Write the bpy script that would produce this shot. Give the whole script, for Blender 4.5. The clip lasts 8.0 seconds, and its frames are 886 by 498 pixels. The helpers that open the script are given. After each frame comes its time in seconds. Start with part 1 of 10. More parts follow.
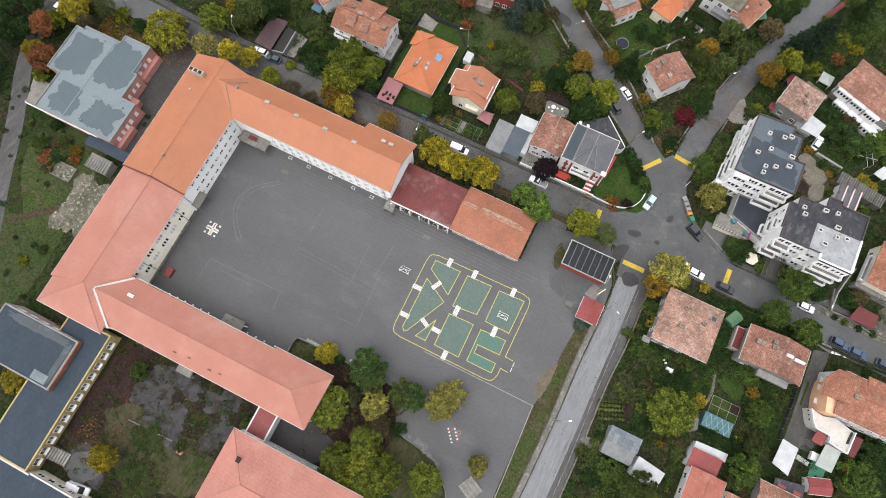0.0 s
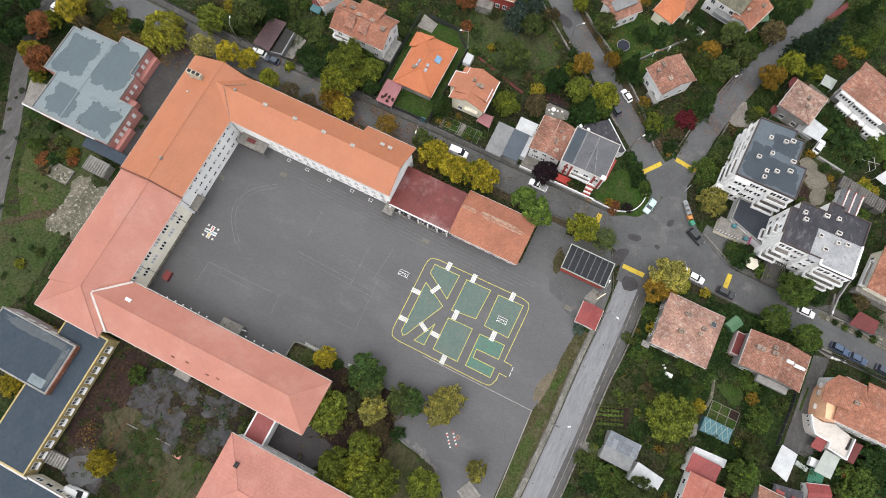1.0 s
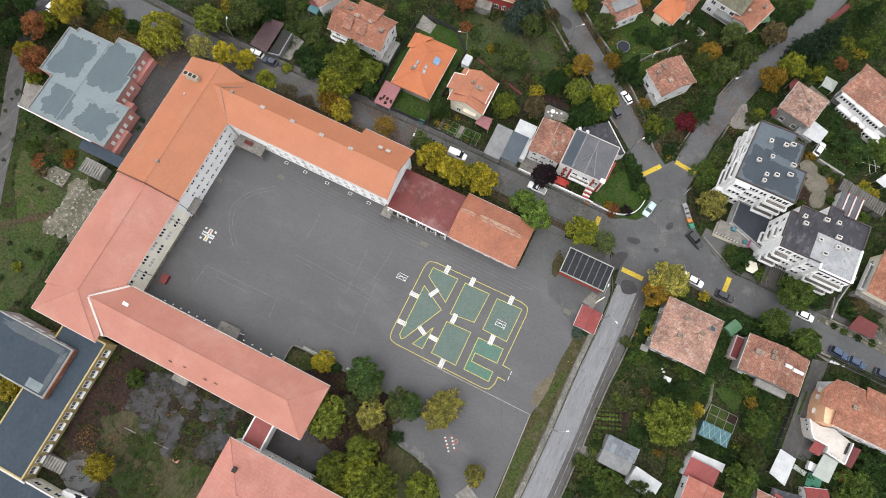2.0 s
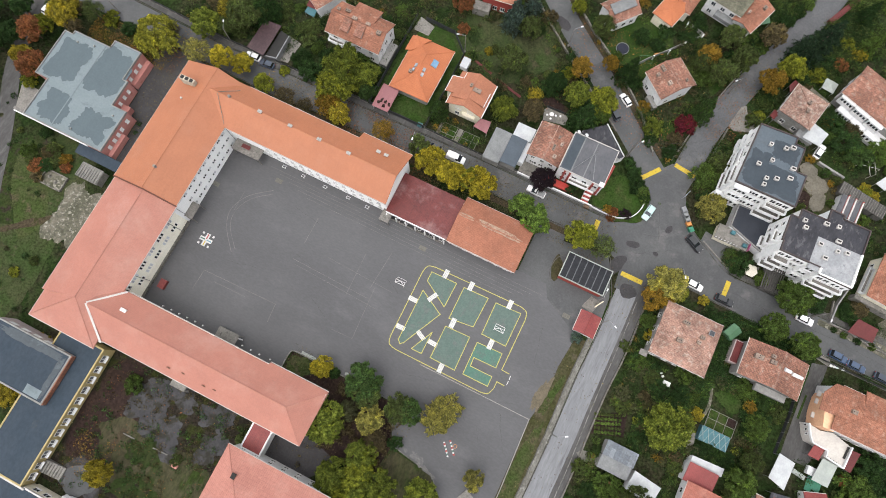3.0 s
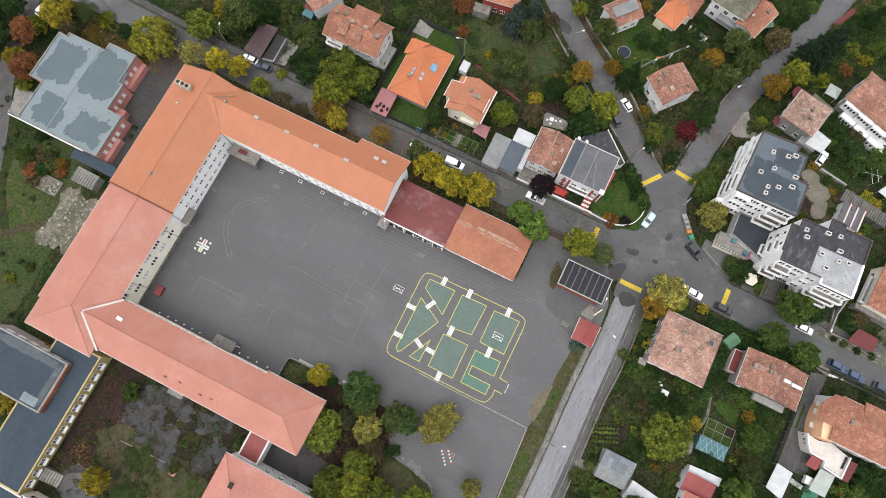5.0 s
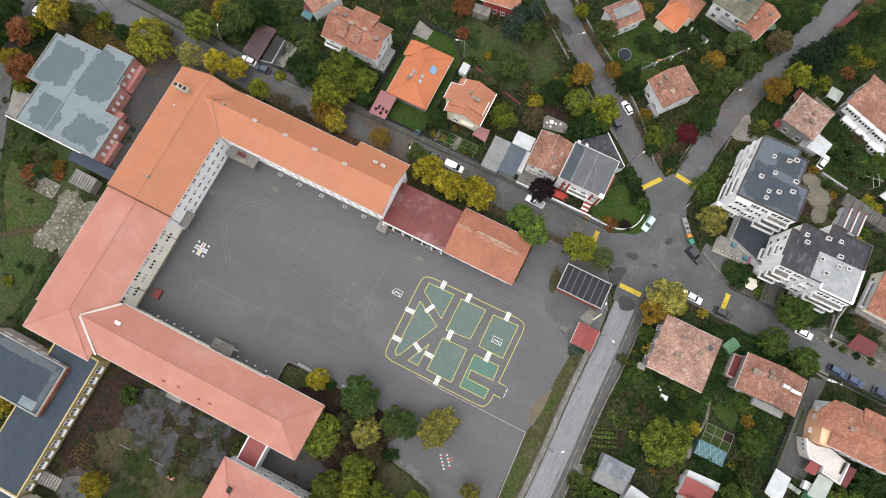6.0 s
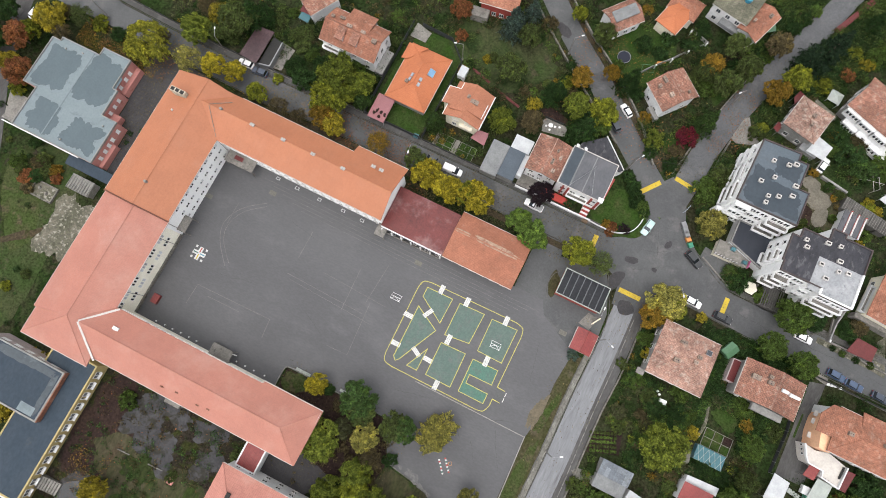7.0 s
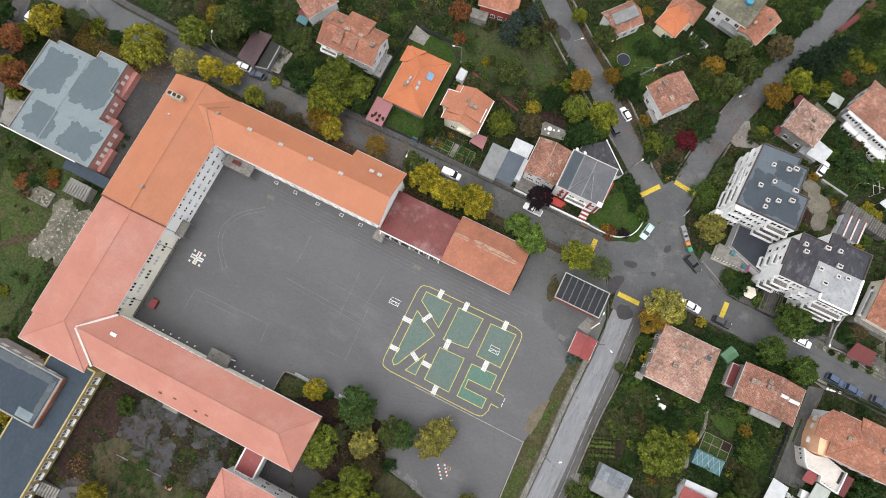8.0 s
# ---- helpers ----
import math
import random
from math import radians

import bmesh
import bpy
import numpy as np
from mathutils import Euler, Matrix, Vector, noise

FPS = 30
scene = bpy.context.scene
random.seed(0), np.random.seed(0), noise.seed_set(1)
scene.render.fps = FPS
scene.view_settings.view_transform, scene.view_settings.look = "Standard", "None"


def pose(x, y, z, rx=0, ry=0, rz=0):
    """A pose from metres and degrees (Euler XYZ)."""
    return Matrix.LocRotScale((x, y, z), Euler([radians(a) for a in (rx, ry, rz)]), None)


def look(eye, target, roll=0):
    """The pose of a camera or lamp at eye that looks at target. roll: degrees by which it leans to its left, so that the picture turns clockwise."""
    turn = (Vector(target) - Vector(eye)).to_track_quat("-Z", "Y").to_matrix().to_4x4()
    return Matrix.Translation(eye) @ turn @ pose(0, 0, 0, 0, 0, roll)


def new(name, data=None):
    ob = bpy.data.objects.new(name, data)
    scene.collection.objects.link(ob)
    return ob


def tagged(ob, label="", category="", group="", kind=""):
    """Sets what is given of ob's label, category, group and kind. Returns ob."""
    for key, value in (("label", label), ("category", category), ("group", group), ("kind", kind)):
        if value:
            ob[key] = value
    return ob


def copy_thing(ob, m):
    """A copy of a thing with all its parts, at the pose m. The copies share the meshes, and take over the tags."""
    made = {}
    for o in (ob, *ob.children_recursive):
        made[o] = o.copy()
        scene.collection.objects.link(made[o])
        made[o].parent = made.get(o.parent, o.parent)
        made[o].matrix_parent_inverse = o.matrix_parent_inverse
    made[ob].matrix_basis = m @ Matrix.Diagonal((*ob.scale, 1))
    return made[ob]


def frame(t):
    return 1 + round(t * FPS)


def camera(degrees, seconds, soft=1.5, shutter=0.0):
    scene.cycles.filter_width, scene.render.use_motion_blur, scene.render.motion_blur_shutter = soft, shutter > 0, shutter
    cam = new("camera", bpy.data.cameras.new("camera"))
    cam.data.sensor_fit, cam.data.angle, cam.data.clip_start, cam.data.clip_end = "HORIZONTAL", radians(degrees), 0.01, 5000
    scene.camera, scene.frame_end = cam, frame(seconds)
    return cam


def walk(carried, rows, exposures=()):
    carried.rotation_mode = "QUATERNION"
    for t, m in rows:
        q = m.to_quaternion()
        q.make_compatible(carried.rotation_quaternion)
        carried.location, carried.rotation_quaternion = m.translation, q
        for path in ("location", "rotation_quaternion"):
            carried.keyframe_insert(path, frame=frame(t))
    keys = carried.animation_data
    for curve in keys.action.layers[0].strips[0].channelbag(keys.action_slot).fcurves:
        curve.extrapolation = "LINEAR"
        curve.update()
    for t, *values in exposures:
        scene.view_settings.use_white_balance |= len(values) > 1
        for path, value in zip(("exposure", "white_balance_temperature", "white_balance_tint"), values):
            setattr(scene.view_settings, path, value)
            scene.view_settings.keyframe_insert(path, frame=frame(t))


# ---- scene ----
cam = camera(75.8, 8.0, soft=0.95)
PATH = [
    (0, (0.067, 0.125, 134.743), (-0.158, 0.561, 132.805), -1.1),
    (0.5, (-0.307, 1.207, 134.685), (-0.528, 1.635, 132.744), -1.1),
    (1, (-0.683, 2.265, 134.69), (-0.901, 2.685, 132.747), -1.1),
    (1.5, (-1.06, 3.312, 134.694), (-1.273, 3.723, 132.748), -1.0),
    (3, (-2.175, 6.482, 134.75), (-2.375, 6.871, 132.798), -1.0),
    (3.5, (-2.595, 7.546, 134.735), (-2.791, 7.926, 132.781), -1.0),
    (4, (-2.989, 8.554, 134.764), (-3.181, 8.926, 132.809), -1.0),
    (4.5, (-3.344, 9.576, 134.752), (-3.532, 9.94, 132.794), -1.0),
    (6, (-4.444, 12.597, 134.754), (-4.621, 12.937, 132.791), -1.0),
    (6.5, (-4.719, 13.678, 134.769), (-4.892, 14.01, 132.805), -1.2),
    (7, (-5.017, 14.718, 134.779), (-5.188, 15.043, 132.814), -1.3),
    (7.5, (-5.341, 15.693, 134.769), (-5.508, 16.012, 132.802), -1.3),
    (8, (-5.704, 16.592, 134.759), (-5.868, 16.906, 132.791), -1.2),
]
walk(cam, [(t, look(eye, target, roll)) for t, eye, target, roll in PATH], exposures=[(0, 1.15), (8, 1.15)])

# ---- light: an overcast autumn sky, a weak wide sun high in the south ----
world = bpy.data.worlds.new("overcast_sky")
scene.world = world
world.use_nodes = True
wn, wl = world.node_tree.nodes, world.node_tree.links
sky = wn.new("ShaderNodeTexSky")
sky.sky_type, sky.sun_disc = "NISHITA", False
sky.sun_elevation, sky.sun_rotation = radians(76), radians(196)
sky.air_density, sky.dust_density = 1.2, 4.0
grey = wn.new("ShaderNodeHueSaturation")
grey.inputs["Saturation"].default_value = 0.3
wl.new(sky.outputs[0], grey.inputs["Color"])
wl.new(grey.outputs[0], wn["Background"].inputs["Color"])
wn["Background"].inputs["Strength"].default_value = 0.13
sun_data = bpy.data.lights.new("sun", "SUN")
sun_data.energy, sun_data.angle, sun_data.color = 0.95, radians(120), (1.0, 0.972, 0.925)
sun = new("sun", sun_data)
sun.matrix_world = look((-9, -31, 132), (0, 0, 0))


# ---- materials ----
def shader(name):
    m = bpy.data.materials.new(name)
    m.use_nodes = True
    return m, m.node_tree.nodes, m.node_tree.links, m.node_tree.nodes["Principled BSDF"]


def rgba(c):
    return (c[0], c[1], c[2], 1.0)


def noise_of(n, l, scale, detail=4.0, rough=0.55, offset=0.0, stretch=(1, 1, 1)):
    pos = n.new("ShaderNodeNewGeometry")
    mp = n.new("ShaderNodeMapping")
    mp.inputs["Location"].default_value = (offset, offset * 1.7, offset * 0.6)
    mp.inputs["Scale"].default_value = stretch
    l.new(pos.outputs["Position"], mp.inputs["Vector"])
    t = n.new("ShaderNodeTexNoise")
    t.inputs["Scale"].default_value, t.inputs["Detail"].default_value, t.inputs["Roughness"].default_value = scale, detail, rough
    l.new(mp.outputs[0], t.inputs["Vector"])
    return t.outputs["Fac"]


def ramp(n, l, fac, lo, hi, a=0.0, b=1.0):
    r = n.new("ShaderNodeMapRange")
    r.interpolation_type = "SMOOTHSTEP"
    for k, v in zip(("From Min", "From Max", "To Min", "To Max"), (lo, hi, a, b)):
        r.inputs[k].default_value = v
    l.new(fac, r.inputs["Value"])
    return r.outputs["Result"]


def mixed(n, l, fac, a, b, mode="MIX"):
    x = n.new("ShaderNodeMix")
    x.data_type, x.blend_type = "RGBA", mode
    if isinstance(fac, float):
        x.inputs["Factor"].default_value = fac
    else:
        l.new(fac, x.inputs["Factor"])
    for sock, v in ((x.inputs["A"], a), (x.inputs["B"], b)):
        if isinstance(v, tuple):
            sock.default_value = rgba(v)
        else:
            l.new(v, sock)
    return x.outputs["Result"]


def surface(name, c1, c2, big=0.12, fine=3.0, rough=0.85, bump=0.25, c3=None, spot=(0.55, 0.68), spot_scale=0.5,
            metal=0.0, grain=0.3, own=0.0, island=0.0, seed=0.0, stretch=(1, 1, 1), spec=0.3):
    """Two colours in broad patches, a third in spots, and fine grain with relief; own and island vary whole objects and pieces."""
    m, n, l, p = shader(name)
    col = mixed(n, l, ramp(n, l, noise_of(n, l, big, 6, 0.6, seed, stretch), 0.35, 0.65), c1, c2)
    if c3:
        col = mixed(n, l, ramp(n, l, noise_of(n, l, spot_scale, 6, 0.62, seed + 31, stretch), *spot), col, c3)
    g = noise_of(n, l, fine, 5, 0.65, seed + 7, stretch)
    k = ramp(n, l, g, 0.3, 0.7, 1 - grain, 1 + grain)
    if own:
        o = n.new("ShaderNodeObjectInfo")
        a = n.new("ShaderNodeMath")
        a.operation = "MULTIPLY"
        l.new(k, a.inputs[0])
        l.new(ramp(n, l, o.outputs["Random"], 0, 1, 1 - own, 1 + own), a.inputs[1])
        k = a.outputs[0]
    if island:
        o = n.new("ShaderNodeNewGeometry")
        a = n.new("ShaderNodeMath")
        a.operation = "MULTIPLY"
        l.new(k, a.inputs[0])
        l.new(ramp(n, l, o.outputs["Random Per Island"], 0, 1, 1 - island, 1 + island), a.inputs[1])
        k = a.outputs[0]
    v = n.new("ShaderNodeVectorMath")
    v.operation = "SCALE"
    l.new(col, v.inputs[0])
    l.new(k, v.inputs["Scale"])
    l.new(v.outputs[0], p.inputs["Base Color"])
    p.inputs["Roughness"].default_value, p.inputs["Metallic"].default_value = rough, metal
    p.inputs["Specular IOR Level"].default_value = spec
    if bump:
        b = n.new("ShaderNodeBump")
        b.inputs["Strength"].default_value, b.inputs["Distance"].default_value = bump, 0.08
        l.new(g, b.inputs["Height"])
        l.new(b.outputs[0], p.inputs["Normal"])
    return m


def blend(a, b, k):
    return tuple(x + (y - x) * k for x, y in zip(a, b))


def tiles(name, c1, c2, joint, moss, wide=0.32, high=0.36, gap=0.03, moss_at=(0.55, 0.75), moss_scale=0.4, rough=0.8, seed=0.0, turn=0.0,
          tint=0.25, spec=0.25):
    """Clay or metal tile courses: small units of varied tone with dark laps, blotched by weather."""
    m, n, l, p = shader(name)
    pos = n.new("ShaderNodeNewGeometry")
    mp = n.new("ShaderNodeMapping")
    mp.inputs["Rotation"].default_value = (0, 0, radians(turn))
    l.new(pos.outputs["Position"], mp.inputs["Vector"])
    br = n.new("ShaderNodeTexBrick")
    br.offset = 0.0
    for k, v in (("Scale", 1.0), ("Brick Width", wide), ("Row Height", high), ("Mortar Size", gap), ("Mortar Smooth", 0.6), ("Bias", 0.0)):
        br.inputs[k].default_value = v
    br.inputs["Color1"].default_value, br.inputs["Color2"].default_value, br.inputs["Mortar"].default_value = rgba(c1), rgba(blend(c1, c2, 0.7)), rgba(blend(joint, c2, 0.45))
    l.new(mp.outputs[0], br.inputs["Vector"])
    col = mixed(n, l, ramp(n, l, noise_of(n, l, moss_scale, 7, 0.68, seed), *moss_at), br.outputs["Color"], moss)
    k = ramp(n, l, noise_of(n, l, 0.18, 5, 0.6, seed + 11), 0.3, 0.7, 1 - tint, 1 + tint)
    k2 = ramp(n, l, noise_of(n, l, 1.6, 6, 0.7, seed + 5), 0.25, 0.75, 1 - tint * 0.8, 1 + tint * 0.8)
    a = n.new("ShaderNodeMath")
    a.operation = "MULTIPLY"
    l.new(k, a.inputs[0])
    l.new(k2, a.inputs[1])
    a2 = n.new("ShaderNodeMath")
    a2.operation = "MULTIPLY"
    l.new(a.outputs[0], a2.inputs[0])
    l.new(ramp(n, l, noise_of(n, l, 2.6, 3, 0.75, seed + 19), 0.3, 0.7, 1 - tint * 0.9, 1 + tint * 0.9), a2.inputs[1])
    a = a2
    v = n.new("ShaderNodeVectorMath")
    v.operation = "SCALE"
    l.new(col, v.inputs[0])
    l.new(a.outputs[0], v.inputs["Scale"])
    l.new(v.outputs[0], p.inputs["Base Color"])
    p.inputs["Roughness"].default_value, p.inputs["Specular IOR Level"].default_value = rough, spec
    b = n.new("ShaderNodeBump")
    b.inputs["Strength"].default_value, b.inputs["Distance"].default_value = 0.3, 0.05
    b.invert = True
    l.new(br.outputs["Fac"], b.inputs["Height"])
    l.new(b.outputs[0], p.inputs["Normal"])
    return m


def plain(name, c, rough=0.5, metal=0.0, grain=0.12, own=0.0, spec=0.4):
    return surface(name, c, tuple(x * 0.86 for x in c), 0.6, 6.0, rough, 0.05, metal=metal, grain=grain, own=own, spec=spec)


def foliage(name, c1, c2, dark=0.5):
    tip = (c1[0] * 1.8, c1[1] * 1.72, c1[2] * 1.2)
    m = surface(name, tuple(1.3 * x for x in c1), tuple(0.62 * x for x in c2), 0.85, 1.6, 0.75, 0.0, c3=tip, spot=(0.52, 0.70), spot_scale=0.5, grain=0.38, own=0.2, island=dark, spec=0.06)
    n, l = m.node_tree.nodes, m.node_tree.links
    p = n["Principled BSDF"]
    thin = n.new("ShaderNodeBsdfTranslucent")
    l.new(p.inputs["Base Color"].links[0].from_socket, thin.inputs["Color"])
    both = n.new("ShaderNodeMixShader")
    both.inputs["Fac"].default_value = 0.27
    l.new(p.outputs[0], both.inputs[1])
    l.new(thin.outputs[0], both.inputs[2])
    l.new(both.outputs[0], n["Material Output"].inputs["Surface"])
    return m


MAT = {}
MAT["ground"] = surface("garden_ground", (0.016, 0.027, 0.008), (0.026, 0.023, 0.014), 0.11, 1.6, 0.95, 0.8, c3=(0.012, 0.022, 0.006), grain=0.6, spot=(0.5, 0.62), spot_scale=0.3, spec=0.05)
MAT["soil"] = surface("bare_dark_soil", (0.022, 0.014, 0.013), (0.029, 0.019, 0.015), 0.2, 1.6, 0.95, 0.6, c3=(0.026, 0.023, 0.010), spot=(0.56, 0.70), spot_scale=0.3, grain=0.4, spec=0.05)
MAT["dirt"] = surface("trodden_earth", (0.0512, 0.0384, 0.0248), (0.0384, 0.0312, 0.0200), 0.3, 2.0, 0.95, 0.5, c3=(0.0264, 0.0312, 0.0104), spot=(0.55, 0.68), spot_scale=0.4, grain=0.35, spec=0.05)
MAT["lawn"] = surface("mown_lawn", (0.020, 0.041, 0.008), (0.027, 0.042, 0.012), 0.25, 2.5, 0.95, 0.4, c3=(0.040, 0.045, 0.017), spot=(0.53, 0.72), spot_scale=0.25, grain=0.38, spec=0.05)
MAT["grass"] = surface("rough_grass", (0.026, 0.041, 0.013), (0.037, 0.040, 0.019), 0.12, 2.0, 0.95, 0.6, c3=(0.045, 0.040, 0.024), spot=(0.54, 0.70), spot_scale=0.3, grain=0.42, spec=0.05)
MAT["court_grass"] = surface("courtyard_grass", (0.018, 0.029, 0.008), (0.024, 0.030, 0.011), 0.25, 2.0, 0.95, 0.5, c3=(0.026, 0.020, 0.016), spot=(0.52, 0.66), spot_scale=0.6, grain=0.4, spec=0.05)
MAT["court_dry"] = surface("dry_courtyard_grass", (0.036, 0.037, 0.018), (0.048, 0.042, 0.026), 0.25, 2.0, 0.95, 0.4, c3=(0.024, 0.036, 0.010), spot=(0.52, 0.68), spot_scale=0.3, grain=0.32, stretch=(1, 0.5, 1), spec=0.05)
MAT["terrace_tile"] = surface("cream_terrace_tiles", (0.44, 0.41, 0.375), (0.39, 0.36, 0.33), 0.5, 2.5, 0.7, 0.1, grain=0.08)
MAT["yard"] = surface("worn_yard_asphalt", (0.0780, 0.0775, 0.0800), (0.0670, 0.0665, 0.0690), 0.045, 2.2, 0.82, 0.15, c3=(0.0860, 0.0850, 0.0875), spot=(0.5, 0.74), spot_scale=0.14, grain=0.075, stretch=(0.6, 1.3, 0.770))
MAT["asphalt"] = surface("street_asphalt", (0.0728, 0.0742, 0.0746), (0.0556, 0.0566, 0.0584), 0.10, 2.5, 0.85, 0.2, c3=(0.0896, 0.0872, 0.0864), spot=(0.52, 0.7), spot_scale=0.25, grain=0.10)
MAT["patch"] = surface("asphalt_repair", (0.031, 0.029, 0.031), (0.037, 0.035, 0.036), 0.5, 3.0, 0.85, 0.2, grain=0.2)
MAT["concrete_road"] = surface("cracked_grey_road", (0.155, 0.157, 0.165), (0.130, 0.132, 0.140), 0.6, 2.2, 0.85, 0.25, c3=(0.101, 0.102, 0.106), spot=(0.58, 0.72), spot_scale=0.5, grain=0.12, stretch=(1.5, 0.18, 1))
MAT["concrete"] = surface("weathered_concrete", (0.1728, 0.1616, 0.1472), (0.1264, 0.1184, 0.1064), 0.4, 2.5, 0.88, 0.3, c3=(0.0808, 0.0776, 0.0664), spot=(0.55, 0.68), spot_scale=0.7, grain=0.2)
MAT["sand"] = surface("dry_sandy_soil", (0.1040, 0.0864, 0.0592), (0.0840, 0.0704, 0.0480), 0.5, 2.5, 0.95, 0.3, grain=0.2)
MAT["stained"] = surface("stained_concrete_pad", (0.100, 0.092, 0.070), (0.052, 0.052, 0.033), 0.3, 2.0, 0.9, 0.4, c3=(0.19, 0.18, 0.15), spot=(0.53, 0.64), spot_scale=1.2, grain=0.3)
MAT["kerb"] = surface("kerb_stone", (0.1728, 0.1640, 0.1528), (0.1152, 0.1096, 0.1008), 0.8, 3.0, 0.85, 0.2, c3=(0.0688, 0.0664, 0.0576), spot=(0.5, 0.65), spot_scale=0.8, grain=0.25, own=0.1)
MAT["court"] = surface("weedy_courtyard_ground", (0.0165, 0.0130, 0.0108), (0.0230, 0.0195, 0.0140), 0.2, 1.8, 0.95, 0.7, c3=(0.022, 0.025, 0.008), spot=(0.48, 0.60), spot_scale=0.4, grain=0.55, spec=0.05)
MAT["old_asphalt"] = surface("broken_courtyard_asphalt", (0.046, 0.045, 0.047), (0.029, 0.028, 0.030), 0.3, 2.0, 0.9, 0.3, c3=(0.021, 0.019, 0.014), spot=(0.47, 0.62), spot_scale=0.5, grain=0.22)
MAT["kerb_dark"] = surface("grimy_kerb_stone", (0.0720, 0.0688, 0.0648), (0.0520, 0.0496, 0.0464), 0.8, 3.0, 0.85, 0.2, c3=(0.0344, 0.0336, 0.0232), spot=(0.5, 0.65), spot_scale=0.6, grain=0.25)
MAT["litter_yard"] = surface("damp_littered_asphalt", (0.0400, 0.0384, 0.0400), (0.0304, 0.0288, 0.0296), 0.2, 2.5, 0.85, 0.3, c3=(0.0496, 0.0400, 0.0288), spot=(0.62, 0.72), spot_scale=0.8, grain=0.25)
MAT["chimney"] = surface("pinkish_brick_chimney", (0.235, 0.178, 0.142), (0.175, 0.132, 0.106), 1.0, 4.0, 0.9, 0.3, c3=(0.105, 0.082, 0.070), spot=(0.56, 0.68), spot_scale=1.5, grain=0.25, own=0.25)
MAT["orange_roof"] = tiles("orange_sheet_roof", (0.300, 0.113, 0.056), (0.284, 0.105, 0.051), (0.2864, 0.1136, 0.0600), (0.3000, 0.1248, 0.0704), 0.35, 1.2, 0.02, (0.5, 0.8), 0.12, rough=0.55, tint=0.05, spec=0.4)
MAT["pink_roof"] = tiles("salmon_tile_roof", (0.312, 0.129, 0.094), (0.295, 0.119, 0.087), (0.2520, 0.1096, 0.0848), (0.3304, 0.1640, 0.1296), 0.40, 0.36, 0.03, (0.45, 0.75), 0.12, rough=0.55, seed=4, tint=0.05, spec=0.4)
MAT["south_roof"] = tiles("light_salmon_tile_roof", (0.3328, 0.1488, 0.1176), (0.2984, 0.1296, 0.1032), (0.2184, 0.0944, 0.0744), (0.3328, 0.1720, 0.1432), 0.42, 0.75, 0.035, (0.5, 0.75), 0.2, seed=9, tint=0.07)
MAT["clay"] = tiles("old_clay_tiles", (0.2288, 0.1096, 0.0744), (0.1520, 0.0696, 0.0504), (0.0872, 0.0448, 0.0328), (0.2336, 0.1688, 0.1328), 0.30, 0.38, 0.05, (0.52, 0.68), 0.9, seed=2, tint=0.32)
MAT["clay_pale"] = tiles("bleached_clay_tiles", (0.2648, 0.1568, 0.1216), (0.1984, 0.1096, 0.0832), (0.1216, 0.0712, 0.0536), (0.2760, 0.2128, 0.1776), 0.30, 0.38, 0.05, (0.50, 0.68), 0.9, seed=14, tint=0.3)
MAT["clay_grey"] = tiles("lichen_grey_clay_tiles", (0.2368, 0.1448, 0.1128), (0.1600, 0.0920, 0.0712), (0.0888, 0.0536, 0.0416), (0.2608, 0.2072, 0.1720), 0.30, 0.38, 0.05, (0.48, 0.64), 0.9, seed=21, tint=0.3)
MAT["clay_red"] = tiles("orange_clay_tiles", (0.2464, 0.1064, 0.0664), (0.1984, 0.0832, 0.0528), (0.1264, 0.0544, 0.0344), (0.2464, 0.1432, 0.1040), 0.30, 0.38, 0.045, (0.52, 0.70), 0.8, seed=27, tint=0.25)
MAT["salmon_new"] = tiles("salmon_orange_tiles", (0.2920, 0.1200, 0.0704), (0.2680, 0.1088, 0.0640), (0.2000, 0.0800, 0.0480), (0.2880, 0.1320, 0.0840), 0.32, 0.38, 0.03, (0.5, 0.8), 0.4, seed=55, tint=0.1)
MAT["new_orange"] = tiles("bright_orange_tiles", (0.3552, 0.1216, 0.0560), (0.3312, 0.1128, 0.0504), (0.2488, 0.0800, 0.0352), (0.3256, 0.1184, 0.0592), 0.32, 0.38, 0.03, (0.5, 0.8), 0.4, seed=30, tint=0.08)
MAT["olive_roof"] = tiles("mossy_slate_roof", (0.1040, 0.1008, 0.0712), (0.0832, 0.0800, 0.0560), (0.0472, 0.0472, 0.0352), (0.1304, 0.1184, 0.0888), 0.45, 0.45, 0.05, (0.5, 0.7), 0.6, seed=33)
MAT["maroon"] = tiles("maroon_metal_roof", (0.100, 0.021, 0.020), (0.092, 0.019, 0.019), (0.063, 0.014, 0.014), (0.114, 0.035, 0.033), 0.35, 3.0, 0.03, (0.52, 0.72), 0.25, rough=0.5, seed=36, tint=0.12)
MAT["red_metal"] = tiles("dull_red_metal_roof", (0.1760, 0.0384, 0.0352), (0.1600, 0.0344, 0.0328), (0.1072, 0.0240, 0.0224), (0.1920, 0.0632, 0.0552), 0.35, 3.0, 0.03, (0.55, 0.75), 0.5, rough=0.5, seed=39, tint=0.12)
MAT["pink_sheet"] = tiles("dusty_pink_sheet_roof", (0.2128, 0.0920, 0.0976), (0.2016, 0.0856, 0.0920), (0.1536, 0.0624, 0.0680), (0.1776, 0.0768, 0.0832), 0.4, 3.0, 0.03, (0.6, 0.8), 0.5, rough=0.5, seed=42, tint=0.08)
